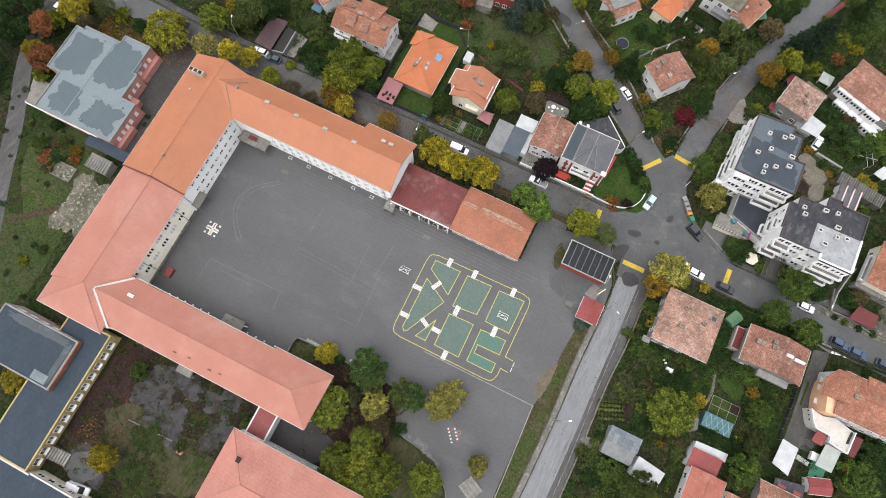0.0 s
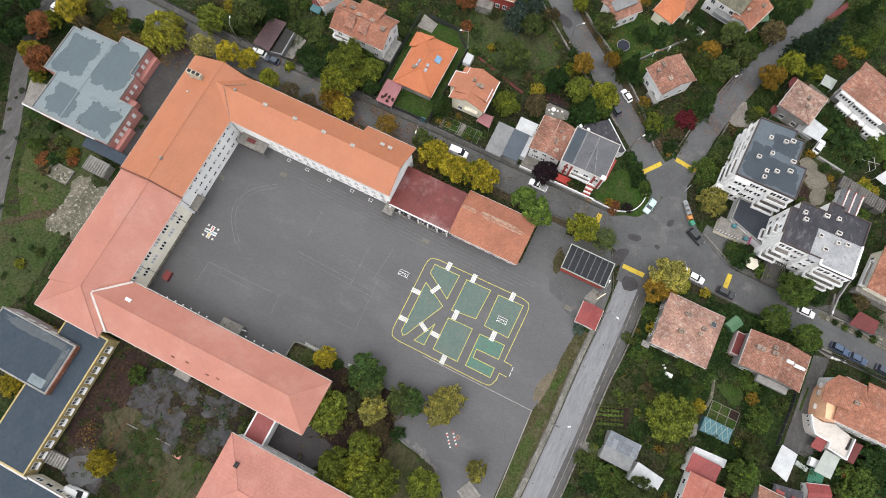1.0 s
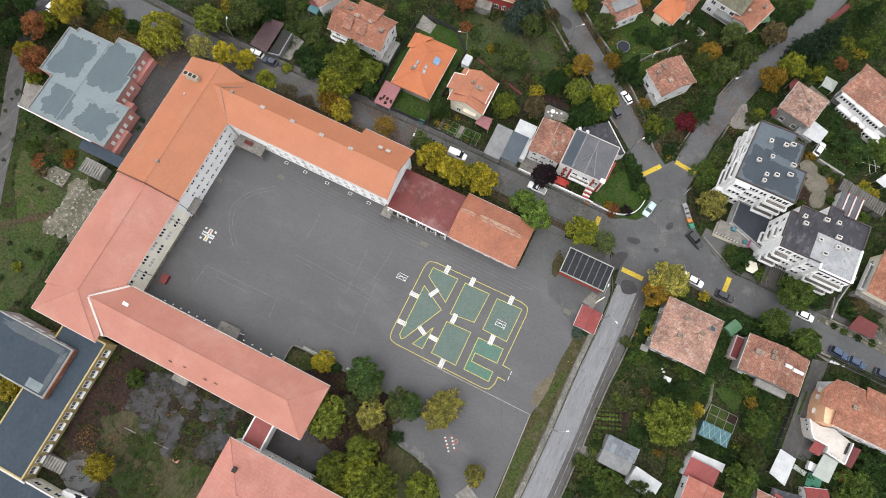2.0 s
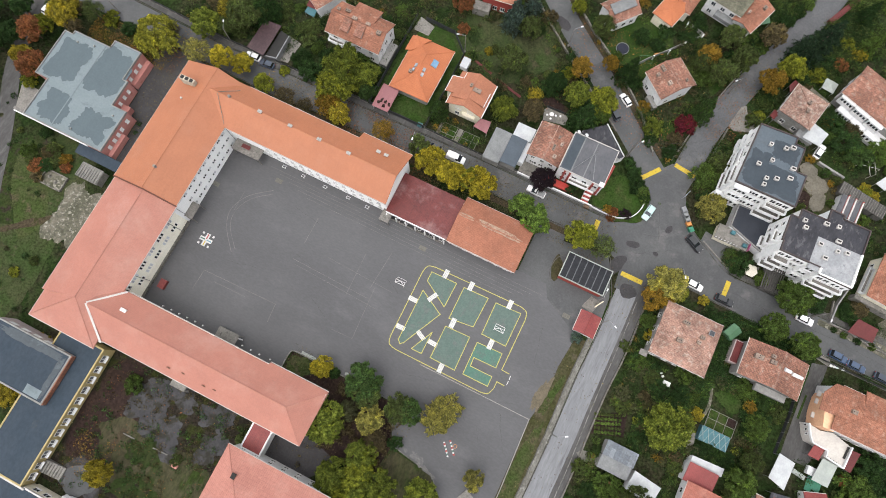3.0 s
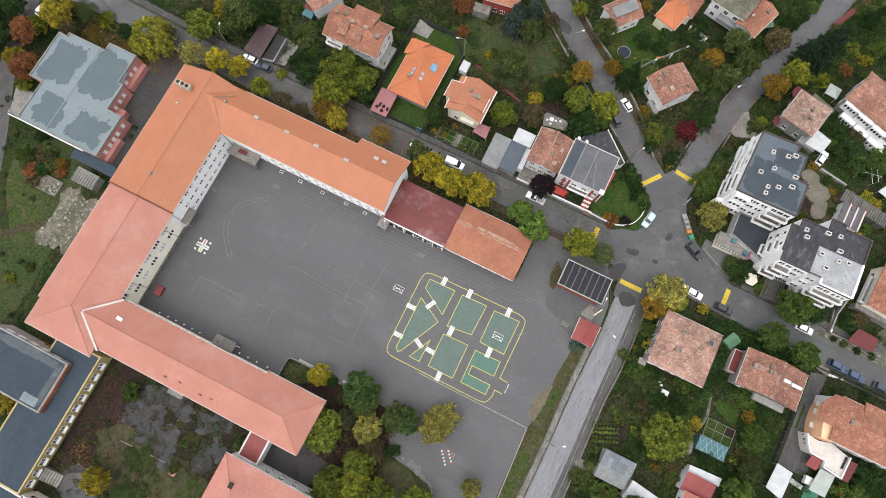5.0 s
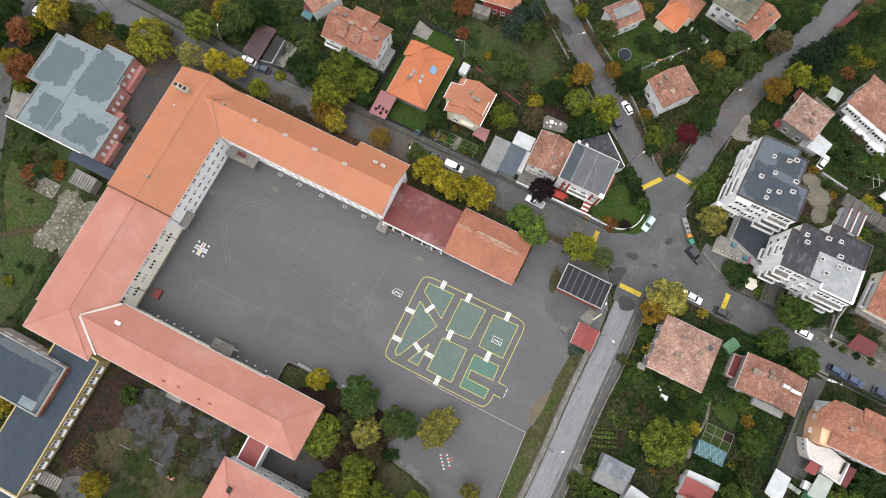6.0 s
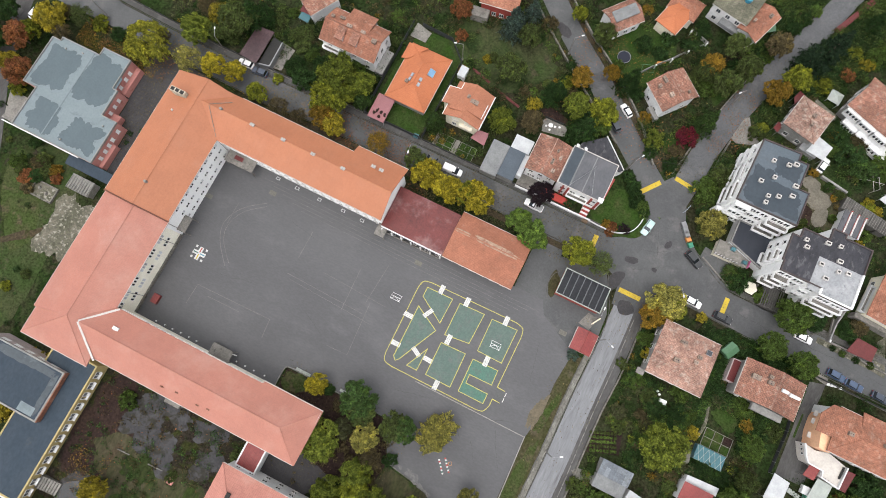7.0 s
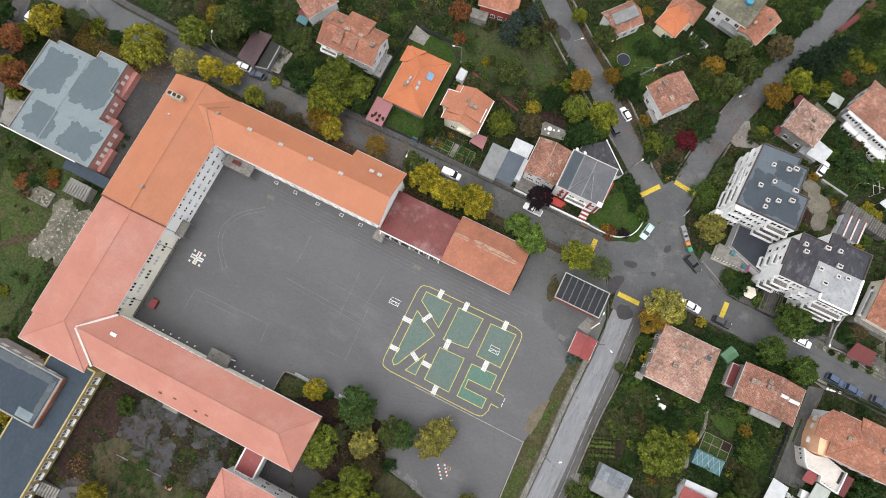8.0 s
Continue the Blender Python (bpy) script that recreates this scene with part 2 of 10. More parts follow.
MAT["brown_sheet"] = tiles("purple_brown_sheet_roof", (0.0560, 0.0344, 0.0368), (0.0504, 0.0296, 0.0328), (0.0328, 0.0208, 0.0240), (0.0712, 0.0504, 0.0536), 0.4, 3.0, 0.04, (0.6, 0.8), 0.5, rough=0.5, seed=45)
MAT["bitumen_pale"] = surface("blue_grey_bitumen_dry", (0.133, 0.160, 0.171), (0.122, 0.150, 0.160), 0.3, 2.0, 0.7, 0.08, c3=(0.104, 0.128, 0.139), spot=(0.55, 0.65), spot_scale=0.3, grain=0.07, seed=3.3)
MAT["bitumen_damp"] = surface("damp_blue_grey_bitumen", (0.062, 0.084, 0.094), (0.057, 0.077, 0.087), 0.3, 2.0, 0.55, 0.06, grain=0.06)
MAT["bitumen"] = surface("dark_blue_bitumen", (0.022, 0.033, 0.046), (0.026, 0.037, 0.050), 0.3, 2.0, 0.7, 0.1, spec=0.2, c3=(0.034, 0.042, 0.048), spot=(0.62, 0.72), spot_scale=0.35, grain=0.12, seed=5, stretch=(1, 0.6, 1))
MAT["bitumen_apt"] = surface("two_tone_bitumen", (0.070, 0.086, 0.102), (0.064, 0.081, 0.096), 0.3, 2.0, 0.6, 0.1, c3=(0.063, 0.072, 0.081), spot=(0.55, 0.70), spot_scale=0.3, grain=0.1, seed=17)
MAT["bitumen_black"] = surface("blistered_black_bitumen", (0.020, 0.020, 0.025), (0.032, 0.032, 0.038), 0.5, 2.0, 0.7, 0.4, c3=(0.062, 0.060, 0.066), spot=(0.54, 0.62), spot_scale=1.1, grain=0.25, stretch=(1, 0.5, 1))
MAT["bitumen_silver"] = surface("silver_coated_roof", (0.2488, 0.2544, 0.2608), (0.1952, 0.2016, 0.2128), 0.6, 2.0, 0.55, 0.15, c3=(0.1424, 0.1480, 0.1600), spot=(0.58, 0.66), spot_scale=0.9, grain=0.12, seed=12)
MAT["bitumen_grey"] = surface("grey_bitumen", (0.062, 0.064, 0.071), (0.079, 0.079, 0.086), 0.35, 2.0, 0.6, 0.1, c3=(0.035, 0.036, 0.042), spot=(0.6, 0.66), spot_scale=0.4, grain=0.12, seed=19, stretch=(1, 0.5, 1))
MAT["grey_sheet"] = surface("grey_fibre_sheet", (0.1536, 0.1568, 0.1568), (0.1184, 0.1216, 0.1240), 0.5, 3.0, 0.8, 0.15, grain=0.12)
MAT["blue_sheet"] = surface("slate_blue_sheet", (0.0504, 0.0648, 0.0800), (0.0416, 0.0536, 0.0680), 0.5, 3.0, 0.55, 0.1, grain=0.12)
MAT["white_sheet"] = surface("white_sheet_roof", (0.369, 0.379, 0.384), (0.310, 0.319, 0.327), 0.6, 3.0, 0.5, 0.05, grain=0.06)
MAT["pale_sheet"] = surface("pale_green_grey_sheet", (0.2720, 0.2960, 0.2664), (0.2368, 0.2544, 0.2368), 0.4, 3.0, 0.55, 0.05, grain=0.08)
MAT["white"] = surface("white_render", (0.575, 0.575, 0.575), (0.510, 0.510, 0.510), 0.3, 2.5, 0.85, 0.1, c3=(0.386, 0.386, 0.379), spot=(0.60, 0.75), spot_scale=0.5, grain=0.07)
MAT["cream"] = surface("cream_render", (0.653, 0.608, 0.482), (0.554, 0.510, 0.404), 0.3, 2.5, 0.85, 0.1, c3=(0.415, 0.392, 0.318), spot=(0.62, 0.75), spot_scale=0.5, grain=0.08)
MAT["yellow_wall"] = surface("ochre_yellow_render", (0.3312, 0.2608, 0.1184), (0.2840, 0.2248, 0.1064), 0.3, 2.5, 0.85, 0.1, grain=0.1)
MAT["pink_wall"] = surface("salmon_pink_render", (0.385, 0.170, 0.148), (0.335, 0.146, 0.128), 0.3, 2.5, 0.85, 0.1, c3=(0.285, 0.112, 0.092), spot=(0.6, 0.7), grain=0.08)
MAT["rose_wall"] = surface("pale_rose_render", (0.3689, 0.2993, 0.2924), (0.3182, 0.2606, 0.2546), 0.3, 2.5, 0.85, 0.1, grain=0.08)
MAT["grey_wall"] = surface("bare_grey_render", (0.2128, 0.2072, 0.1952), (0.1600, 0.1568, 0.1480), 0.4, 2.5, 0.9, 0.2, grain=0.15)
MAT["orange_wall"] = surface("apricot_render", (0.66, 0.38, 0.235), (0.60, 0.345, 0.21), 0.3, 2.5, 0.85, 0.1, c3=(0.50, 0.30, 0.19), spot=(0.58, 0.72), spot_scale=0.4, grain=0.08)
MAT["red_wall"] = surface("brick_red_render", (0.2488, 0.0448, 0.0352), (0.2128, 0.0384, 0.0296), 0.3, 2.5, 0.8, 0.1, grain=0.1)
MAT["stone"] = surface("rubble_stone", (0.1496, 0.1384, 0.1208), (0.0976, 0.0920, 0.0808), 1.2, 3.0, 0.9, 0.6, c3=(0.0576, 0.0544, 0.0464), spot=(0.55, 0.62), spot_scale=1.6, grain=0.3)
MAT["flat_white"] = surface("weathered_white_render", (0.74, 0.74, 0.735), (0.68, 0.68, 0.675), 0.3, 2.5, 0.85, 0.08, c3=(0.56, 0.555, 0.54), spot=(0.55, 0.75), spot_scale=0.35, grain=0.06)
MAT["brown_coping"] = surface("dark_brown_coping", (0.070, 0.052, 0.050), (0.050, 0.040, 0.040), 0.8, 2.5, 0.8, 0.1, grain=0.2)
MAT["school_white"] = surface("fresh_white_render", (0.80, 0.80, 0.79), (0.76, 0.76, 0.75), 0.3, 2.5, 0.85, 0.05, grain=0.04)
MAT["school_cream"] = surface("light_cream_render", (0.80, 0.765, 0.655), (0.74, 0.70, 0.59), 0.3, 2.5, 0.85, 0.06, c3=(0.56, 0.53, 0.43), spot=(0.60, 0.74), spot_scale=0.4, grain=0.06)
# window glass with the sky's pale reflection put into its base colour
MAT["pale_glass"] = plain("sky_reflection_window_glass", (0.50, 0.51, 0.53), 0.2, 0.0, 0.1, 0.3, spec=0.6)
MAT["asphalt_pale"] = surface("faded_street_asphalt", (0.080, 0.081, 0.084), (0.064, 0.065, 0.068), 0.10, 2.5, 0.85, 0.15, c3=(0.096, 0.096, 0.095), spot=(0.52, 0.7), spot_scale=0.25, grain=0.16)
MAT["stripe_sheet"] = tiles("blue_grey_streaked_sheet", (0.1640, 0.1776, 0.1960), (0.0600, 0.0704, 0.0840), (0.0880, 0.0960, 0.1040), (0.1040, 0.1120, 0.1200), 1.1, 9.0, 0.03, (0.5, 0.7), 0.4, seed=51, tint=0.15)
MAT["bitumen_navy"] = surface("navy_bitumen", (0.0160, 0.0192, 0.0272), (0.0208, 0.0240, 0.0320), 0.3, 2.0, 0.6, 0.08, grain=0.1)
MAT["bitumen_dark"] = surface("wet_dark_bitumen", (0.027, 0.037, 0.047), (0.032, 0.042, 0.052), 0.3, 2.0, 0.6, 0.08, grain=0.1, spec=0.3)
MAT["verge"] = surface("dry_grass_verge", (0.0336, 0.0352, 0.0144), (0.0464, 0.0400, 0.0224), 0.2, 2.0, 0.95, 0.4, c3=(0.0680, 0.0576, 0.0384), spot=(0.52, 0.68), spot_scale=0.35, grain=0.3, spec=0.05)
MAT["asphalt_damp"] = surface("dark_road_edge_asphalt", (0.060, 0.058, 0.057), (0.048, 0.046, 0.044), 0.3, 2.5, 0.85, 0.2, c3=(0.078, 0.076, 0.072), spot=(0.52, 0.66), spot_scale=0.6, grain=0.18, stretch=(1, 0.3, 1))
MAT["gravel"] = surface("pale_broken_gravel", (0.125, 0.120, 0.105), (0.092, 0.088, 0.076), 0.5, 3.0, 0.92, 0.4, c3=(0.17, 0.165, 0.15), spot=(0.56, 0.68), spot_scale=1.1, grain=0.3, stretch=(1, 0.5, 1))
MAT["yard_dirt"] = surface("grey_brown_bare_earth", (0.135, 0.122, 0.098), (0.105, 0.096, 0.078), 0.3, 2.5, 0.95, 0.3, c3=(0.050, 0.050, 0.034), spot=(0.58, 0.72), spot_scale=0.28, grain=0.18, spec=0.05)
MAT["grass_green"] = surface("short_green_grass", (0.030, 0.045, 0.013), (0.041, 0.046, 0.019), 0.25, 2.2, 0.95, 0.5, c3=(0.060, 0.050, 0.030), spot=(0.55, 0.70), spot_scale=0.3, grain=0.4, spec=0.05)
MAT["timber_dark"] = surface("dark_weathered_boards", (0.078, 0.074, 0.068), (0.055, 0.052, 0.048), 1.0, 6.0, 0.85, 0.2, grain=0.25, own=0.15)
MAT["vent_grey"] = plain("dull_pale_metal", (0.30, 0.285, 0.265), 0.55)
MAT["bitumen_dry"] = surface("drying_dark_bitumen", (0.048, 0.058, 0.066), (0.040, 0.049, 0.057), 0.4, 2.0, 0.6, 0.06, c3=(0.062, 0.074, 0.082), spot=(0.56, 0.66), spot_scale=0.6, grain=0.08)
MAT["blue_glass"] = plain("blue_roof_glass", (0.10, 0.21, 0.33), 0.12, 0.0, 0.1, spec=0.7)
MAT["chimney_pale"] = surface("stained_cream_chimney", (0.40, 0.36, 0.29), (0.30, 0.27, 0.21), 0.8, 3.0, 0.9, 0.2, c3=(0.20, 0.175, 0.13), spot=(0.55, 0.68), spot_scale=1.2, grain=0.15)
MAT["bleached"] = surface("bleached_asphalt", (0.118, 0.116, 0.112), (0.094, 0.093, 0.092), 0.9, 3.0, 0.88, 0.2, c3=(0.078, 0.077, 0.078), spot=(0.48, 0.62), spot_scale=1.1, grain=0.2)
MAT["salmon_red"] = tiles("weathered_red_tiles", (0.27, 0.098, 0.072), (0.24, 0.085, 0.062), (0.16, 0.055, 0.042), (0.28, 0.125, 0.098), 0.34, 0.4, 0.03, (0.5, 0.75), 0.3, seed=61, tint=0.12)
MAT["clay_even"] = tiles("even_orange_clay_tiles", (0.250, 0.102, 0.062), (0.225, 0.090, 0.055), (0.155, 0.062, 0.040), (0.245, 0.125, 0.088), 0.30, 0.38, 0.035, (0.55, 0.75), 0.5, seed=28, tint=0.13)
MAT["mortar"] = surface("buff_ridge_mortar", (0.27, 0.185, 0.135), (0.22, 0.145, 0.105), 1.2, 3.0, 0.9, 0.3, c3=(0.20, 0.10, 0.07), spot=(0.52, 0.64), spot_scale=1.4, grain=0.2)
# maroon sheet with broad paler blotches
MAT["maroon_blotched"] = tiles("pale_blotched_maroon_metal_roof", (0.098, 0.019, 0.017), (0.086, 0.017, 0.016), (0.060, 0.013, 0.013), (0.150, 0.072, 0.070), 0.35, 3.0, 0.03, (0.50, 0.66), 0.11, rough=0.4, seed=36, tint=0.15)
MAT["black_panel"] = surface("black_roof_panel", (0.0085, 0.0095, 0.012), (0.013, 0.014, 0.017), 0.5, 2.0, 0.55, 0.1, c3=(0.03, 0.03, 0.032), spot=(0.62, 0.70), spot_scale=1.2, grain=0.2, spec=0.2)
MAT["kerb_pale"] = surface("pale_concrete_edge", (0.22, 0.215, 0.20), (0.17, 0.165, 0.15), 0.8, 3.0, 0.85, 0.1, grain=0.15)
MAT["tar"] = surface("dark_crack_filler", (0.040, 0.039, 0.040), (0.052, 0.051, 0.052), 0.6, 3.0, 0.85, 0.1, grain=0.2)
# dark red-brown that paints the shadow line at the roof step
MAT["verge_board"] = plain("terracotta_step_shadow", (0.115, 0.042, 0.026), 0.7)
MAT["mat_blue"] = plain("navy_trampoline_mat", (0.009, 0.011, 0.022), 0.8)
MAT["glass"] = plain("dark_window_glass", (0.022, 0.026, 0.032), 0.08, 0.0, 0.1, 0.5, spec=0.6)
MAT["skyglass"] = plain("sky_blue_roof_glass", (0.30, 0.34, 0.38), 0.12, 0.0, 0.1, 0.2, spec=0.7)
MAT["frame"] = plain("white_window_frame", (0.6192, 0.6192, 0.6106), 0.5)
MAT["dark"] = plain("dark_opening", (0.018, 0.017, 0.016), 0.9)
MAT["steel"] = plain("galvanised_steel", (0.2488, 0.2544, 0.2608), 0.45, 0.6)
MAT["white_metal"] = plain("white_painted_metal", (0.5676, 0.5676, 0.5676), 0.5)
MAT["flash"] = plain("pale_metal_flashing", (0.4145, 0.3922, 0.3698), 0.5)
MAT["black_metal"] = plain("black_painted_metal", (0.022, 0.022, 0.024), 0.5)
MAT["black_mesh"] = plain("charcoal_fence_screen", (0.03, 0.032, 0.034), 0.7)
MAT["wood"] = surface("weathered_timber", (0.1184, 0.0800, 0.0504), (0.0888, 0.0592, 0.0384), 1.0, 6.0, 0.8, 0.2, grain=0.25, own=0.15)
MAT["timber_grey"] = surface("silvered_planks", (0.1776, 0.1688, 0.1536), (0.1304, 0.1240, 0.1128), 1.0, 6.0, 0.85, 0.2, grain=0.25, own=0.12)
MAT["paint_white"] = surface("worn_white_paint", (0.46, 0.46, 0.445), (0.39, 0.39, 0.375), 1.0, 4.0, 0.75, 0.05, c3=(0.17, 0.168, 0.165), spot=(0.59, 0.72), spot_scale=1.3, grain=0.1)
MAT["paint_faint"] = surface("faded_line_paint", (0.130, 0.125, 0.120), (0.095, 0.093, 0.089), 0.4, 3.0, 0.82, 0.05, grain=0.15)
MAT["paint_yellow"] = surface("yellow_line_paint", (0.3552, 0.3312, 0.0768), (0.2960, 0.2784, 0.0768), 0.8, 4.0, 0.75, 0.05, grain=0.12)
MAT["paint_green"] = surface("green_court_paint", (0.0680, 0.1016, 0.0880), (0.0760, 0.1056, 0.0920), 0.35, 2.5, 0.8, 0.1, c3=(0.0840, 0.0992, 0.0920), spot=(0.50, 0.66), spot_scale=0.6, grain=0.12)
MAT["paint_teal"] = surface("fresh_green_court_paint", (0.0536, 0.1184, 0.0920), (0.0624, 0.1152, 0.0936), 0.35, 2.5, 0.8, 0.1, c3=(0.0768, 0.1064, 0.0920), spot=(0.52, 0.68), spot_scale=0.6, grain=0.12)
MAT["paint_red"] = plain("red_court_paint", (0.2960, 0.0416, 0.0352), 0.7)
MAT["paint_blue"] = plain("blue_court_paint", (0.0944, 0.2128, 0.2720), 0.7)
MAT["paint_road"] = surface("yellow_road_paint", (0.4024, 0.2960, 0.0264), (0.3432, 0.2488, 0.0264), 0.8, 4.0, 0.7, 0.1, c3=(0.1776, 0.1480, 0.0416), spot=(0.60, 0.70), spot_scale=1.2, grain=0.15)
MAT["rubber"] = plain("tyre_rubber", (0.02, 0.02, 0.02), 0.8)
MAT["bark"] = surface("tree_bark", (0.0800, 0.0600, 0.0440), (0.0560, 0.0416, 0.0320), 2.0, 8.0, 0.9, 0.6, grain=0.3)
MAT["teal"] = plain("teal_plastic_film", (0.032, 0.112, 0.132), 0.35, own=0.1)
MAT["blue_plastic"] = plain("bright_blue_plastic", (0.0296, 0.1656, 0.2488), 0.4)
MAT["green_plastic"] = plain("green_plastic", (0.0296, 0.1656, 0.1008), 0.45)
MAT["orange_plastic"] = plain("orange_plastic", (0.4264, 0.1776, 0.0472), 0.45)
MAT["green_metal"] = plain("green_enamel", (0.058, 0.128, 0.066), 0.5)
MAT["red_paint"] = plain("red_paint", (0.3256, 0.0296, 0.0208), 0.5)
MAT["canvas"] = plain("cream_canvas", (0.5031, 0.4661, 0.3844), 0.8)
MAT["hatch"] = surface("mossy_steel_cover", (0.0920, 0.0888, 0.0736), (0.1128, 0.1096, 0.0920), 1.0, 4.0, 0.8, 0.2, grain=0.2)
MAT["magenta"] = plain("magenta_paint", (0.3360, 0.0720, 0.1760), 0.6)
LEAF = {
    "green": foliage("green_leaves", (0.053, 0.084, 0.019), (0.064, 0.093, 0.022)),
    "deep": foliage("deep_green_leaves", (0.0225, 0.0458, 0.0138), (0.0306, 0.0541, 0.0177)),
    "willow": foliage("pale_willow_leaves", (0.205, 0.188, 0.048), (0.162, 0.158, 0.046)),
    "leafy": foliage("fresh_green_leaves", (0.0946, 0.1120, 0.0182), (0.0772, 0.1030, 0.0182)),
    "olive": foliage("olive_leaves", (0.055, 0.075, 0.022), (0.068, 0.081, 0.028)),
    "lime": foliage("lime_leaves", (0.1350, 0.1459, 0.0171), (0.1080, 0.1272, 0.0194)),
    "yellow": foliage("yellow_leaves", (0.222, 0.182, 0.020), (0.185, 0.158, 0.022)),
    "chartreuse": foliage("yellow_green_leaves", (0.172, 0.168, 0.022), (0.136, 0.140, 0.024)),
    "lemon": foliage("lemon_yellow_leaves", (0.262, 0.218, 0.020), (0.215, 0.190, 0.022)),
    "fresh": foliage("bright_green_leaves", (0.082, 0.128, 0.026), (0.070, 0.115, 0.026)),
    "gold": foliage("golden_leaves", (0.1538, 0.0950, 0.0165), (0.1865, 0.1255, 0.0184)),
    "rust": foliage("rust_leaves", (0.1514, 0.0594, 0.0275), (0.1677, 0.0831, 0.0297)),
    "red": foliage("crimson_leaves", (0.0859, 0.0127, 0.0217), (0.1113, 0.0237, 0.0217)),
    "leafdark": foliage("shaded_green_leaves", (0.034, 0.062, 0.018), (0.047, 0.074, 0.022)),
    "sage": foliage("grey_green_leaves", (0.058, 0.062, 0.030), (0.072, 0.074, 0.036)),
    "brown": foliage("brown_thin_leaves", (0.0720, 0.0577, 0.0297), (0.0859, 0.0695, 0.0343)),
    "fir": foliage("fir_needles", (0.0170, 0.0310, 0.0165), (0.0215, 0.0370, 0.0190)),
    "pine": foliage("blue_green_needles", (0.0458, 0.0695, 0.0572), (0.0606, 0.0831, 0.0641)),
    "purple": foliage("purple_leaves", (0.0180, 0.0119, 0.0161), (0.0254, 0.0161, 0.0184)),
}


# ---- building helpers ----
FRAME_OF = {}


def thing(name, x, y, label, category, group="", z=0.0, rz=0.0, kind=""):
    """An Empty at the base of a thing; its parts are built in its own axes."""
    ob = new(name)
    ob.matrix_world = pose(x, y, z, 0, 0, rz)
    ob.empty_display_size = 0.3
    FRAME_OF[ob] = pose(x, y, z, 0, 0, rz)
    return tagged(ob, label, category, group, kind)


def part(name, bm, material, parent, label="", world=False):
    """One mesh object under a thing or a part. world: the mesh is given in the place's own axes."""
    me = bpy.data.meshes.new(name)
    bmesh.ops.recalc_face_normals(bm, faces=bm.faces)
    bm.to_mesh(me)
    bm.free()
    me.materials.append(material)
    if world:
        me.transform(FRAME_OF[parent].inverted())
    ob = new(name, me)
    ob.parent = parent
    FRAME_OF[ob] = FRAME_OF.get(parent, Matrix())
    return tagged(ob, label)


def lone(name, bm, material, label, category, group="", kind=""):
    """A thing or a piece of the setting that is one mesh, in the place's own axes."""
    me = bpy.data.meshes.new(name)
    bmesh.ops.recalc_face_normals(bm, faces=bm.faces)
    bm.to_mesh(me)
    bm.free()
    me.materials.append(material)
    ob = new(name, me)
    FRAME_OF[ob] = Matrix()
    return tagged(ob, label, category, group, kind)


def box(bm, x0, x1, y0, y1, z0, z1, m=None):
    vs = [bm.verts.new((x, y, z)) for z in (z0, z1) for y in (y0, y1) for x in (x0, x1)]
    for q in ((0, 2, 3, 1), (4, 5, 7, 6), (0, 1, 5, 4), (2, 6, 7, 3), (0, 4, 6, 2), (1, 3, 7, 5)):
        bm.faces.new([vs[i] for i in q])
    if m is not None:
        for v in vs:
            v.co = m @ v.co
    return bm


def rod(bm, a, b, r0, r1=None, n=8):
    """A round bar from a to b, tapered from r0 to r1."""
    a, b = Vector(a), Vector(b)
    r1 = r0 if r1 is None else r1
    d = (b - a).normalized()
    s = d.orthogonal().normalized()
    t = d.cross(s)
    rings = []
    for c, r in ((a, r0), (b, r1)):
        rings.append([bm.verts.new(c + r * (math.cos(k * math.tau / n) * s + math.sin(k * math.tau / n) * t)) for k in range(n)])
    for k in range(n):
        bm.faces.new((rings[0][k], rings[0][(k + 1) % n], rings[1][(k + 1) % n], rings[1][k]))
    bm.faces.new(rings[0][::-1])
    bm.faces.new(rings[1])
    return bm


def prism(bm, pts, z0, z1):
    """An upright block over an outline given anticlockwise."""
    lo = [bm.verts.new((x, y, z0)) for x, y in pts]
    hi = [bm.verts.new((x, y, z1)) for x, y in pts]
    n = len(pts)
    bm.faces.new(hi)
    bm.faces.new(lo[::-1])
    for k in range(n):
        bm.faces.new((lo[k], lo[(k + 1) % n], hi[(k + 1) % n], hi[k]))
    return bm


def shell(bm, verts, faces, rim, thick):
    """A roof skin: faces over verts, with its underside and the edge all round rim."""
    up = [bm.verts.new(v) for v in verts]
    dn = [bm.verts.new((v[0], v[1], v[2] - thick)) for v in verts]
    for f in faces:
        bm.faces.new([up[i] for i in f])
        bm.faces.new([dn[i] for i in reversed(f)])
    for a, b in zip(rim, rim[1:] + rim[:1]):
        bm.faces.new((up[b], up[a], dn[a], dn[b]))
    return bm


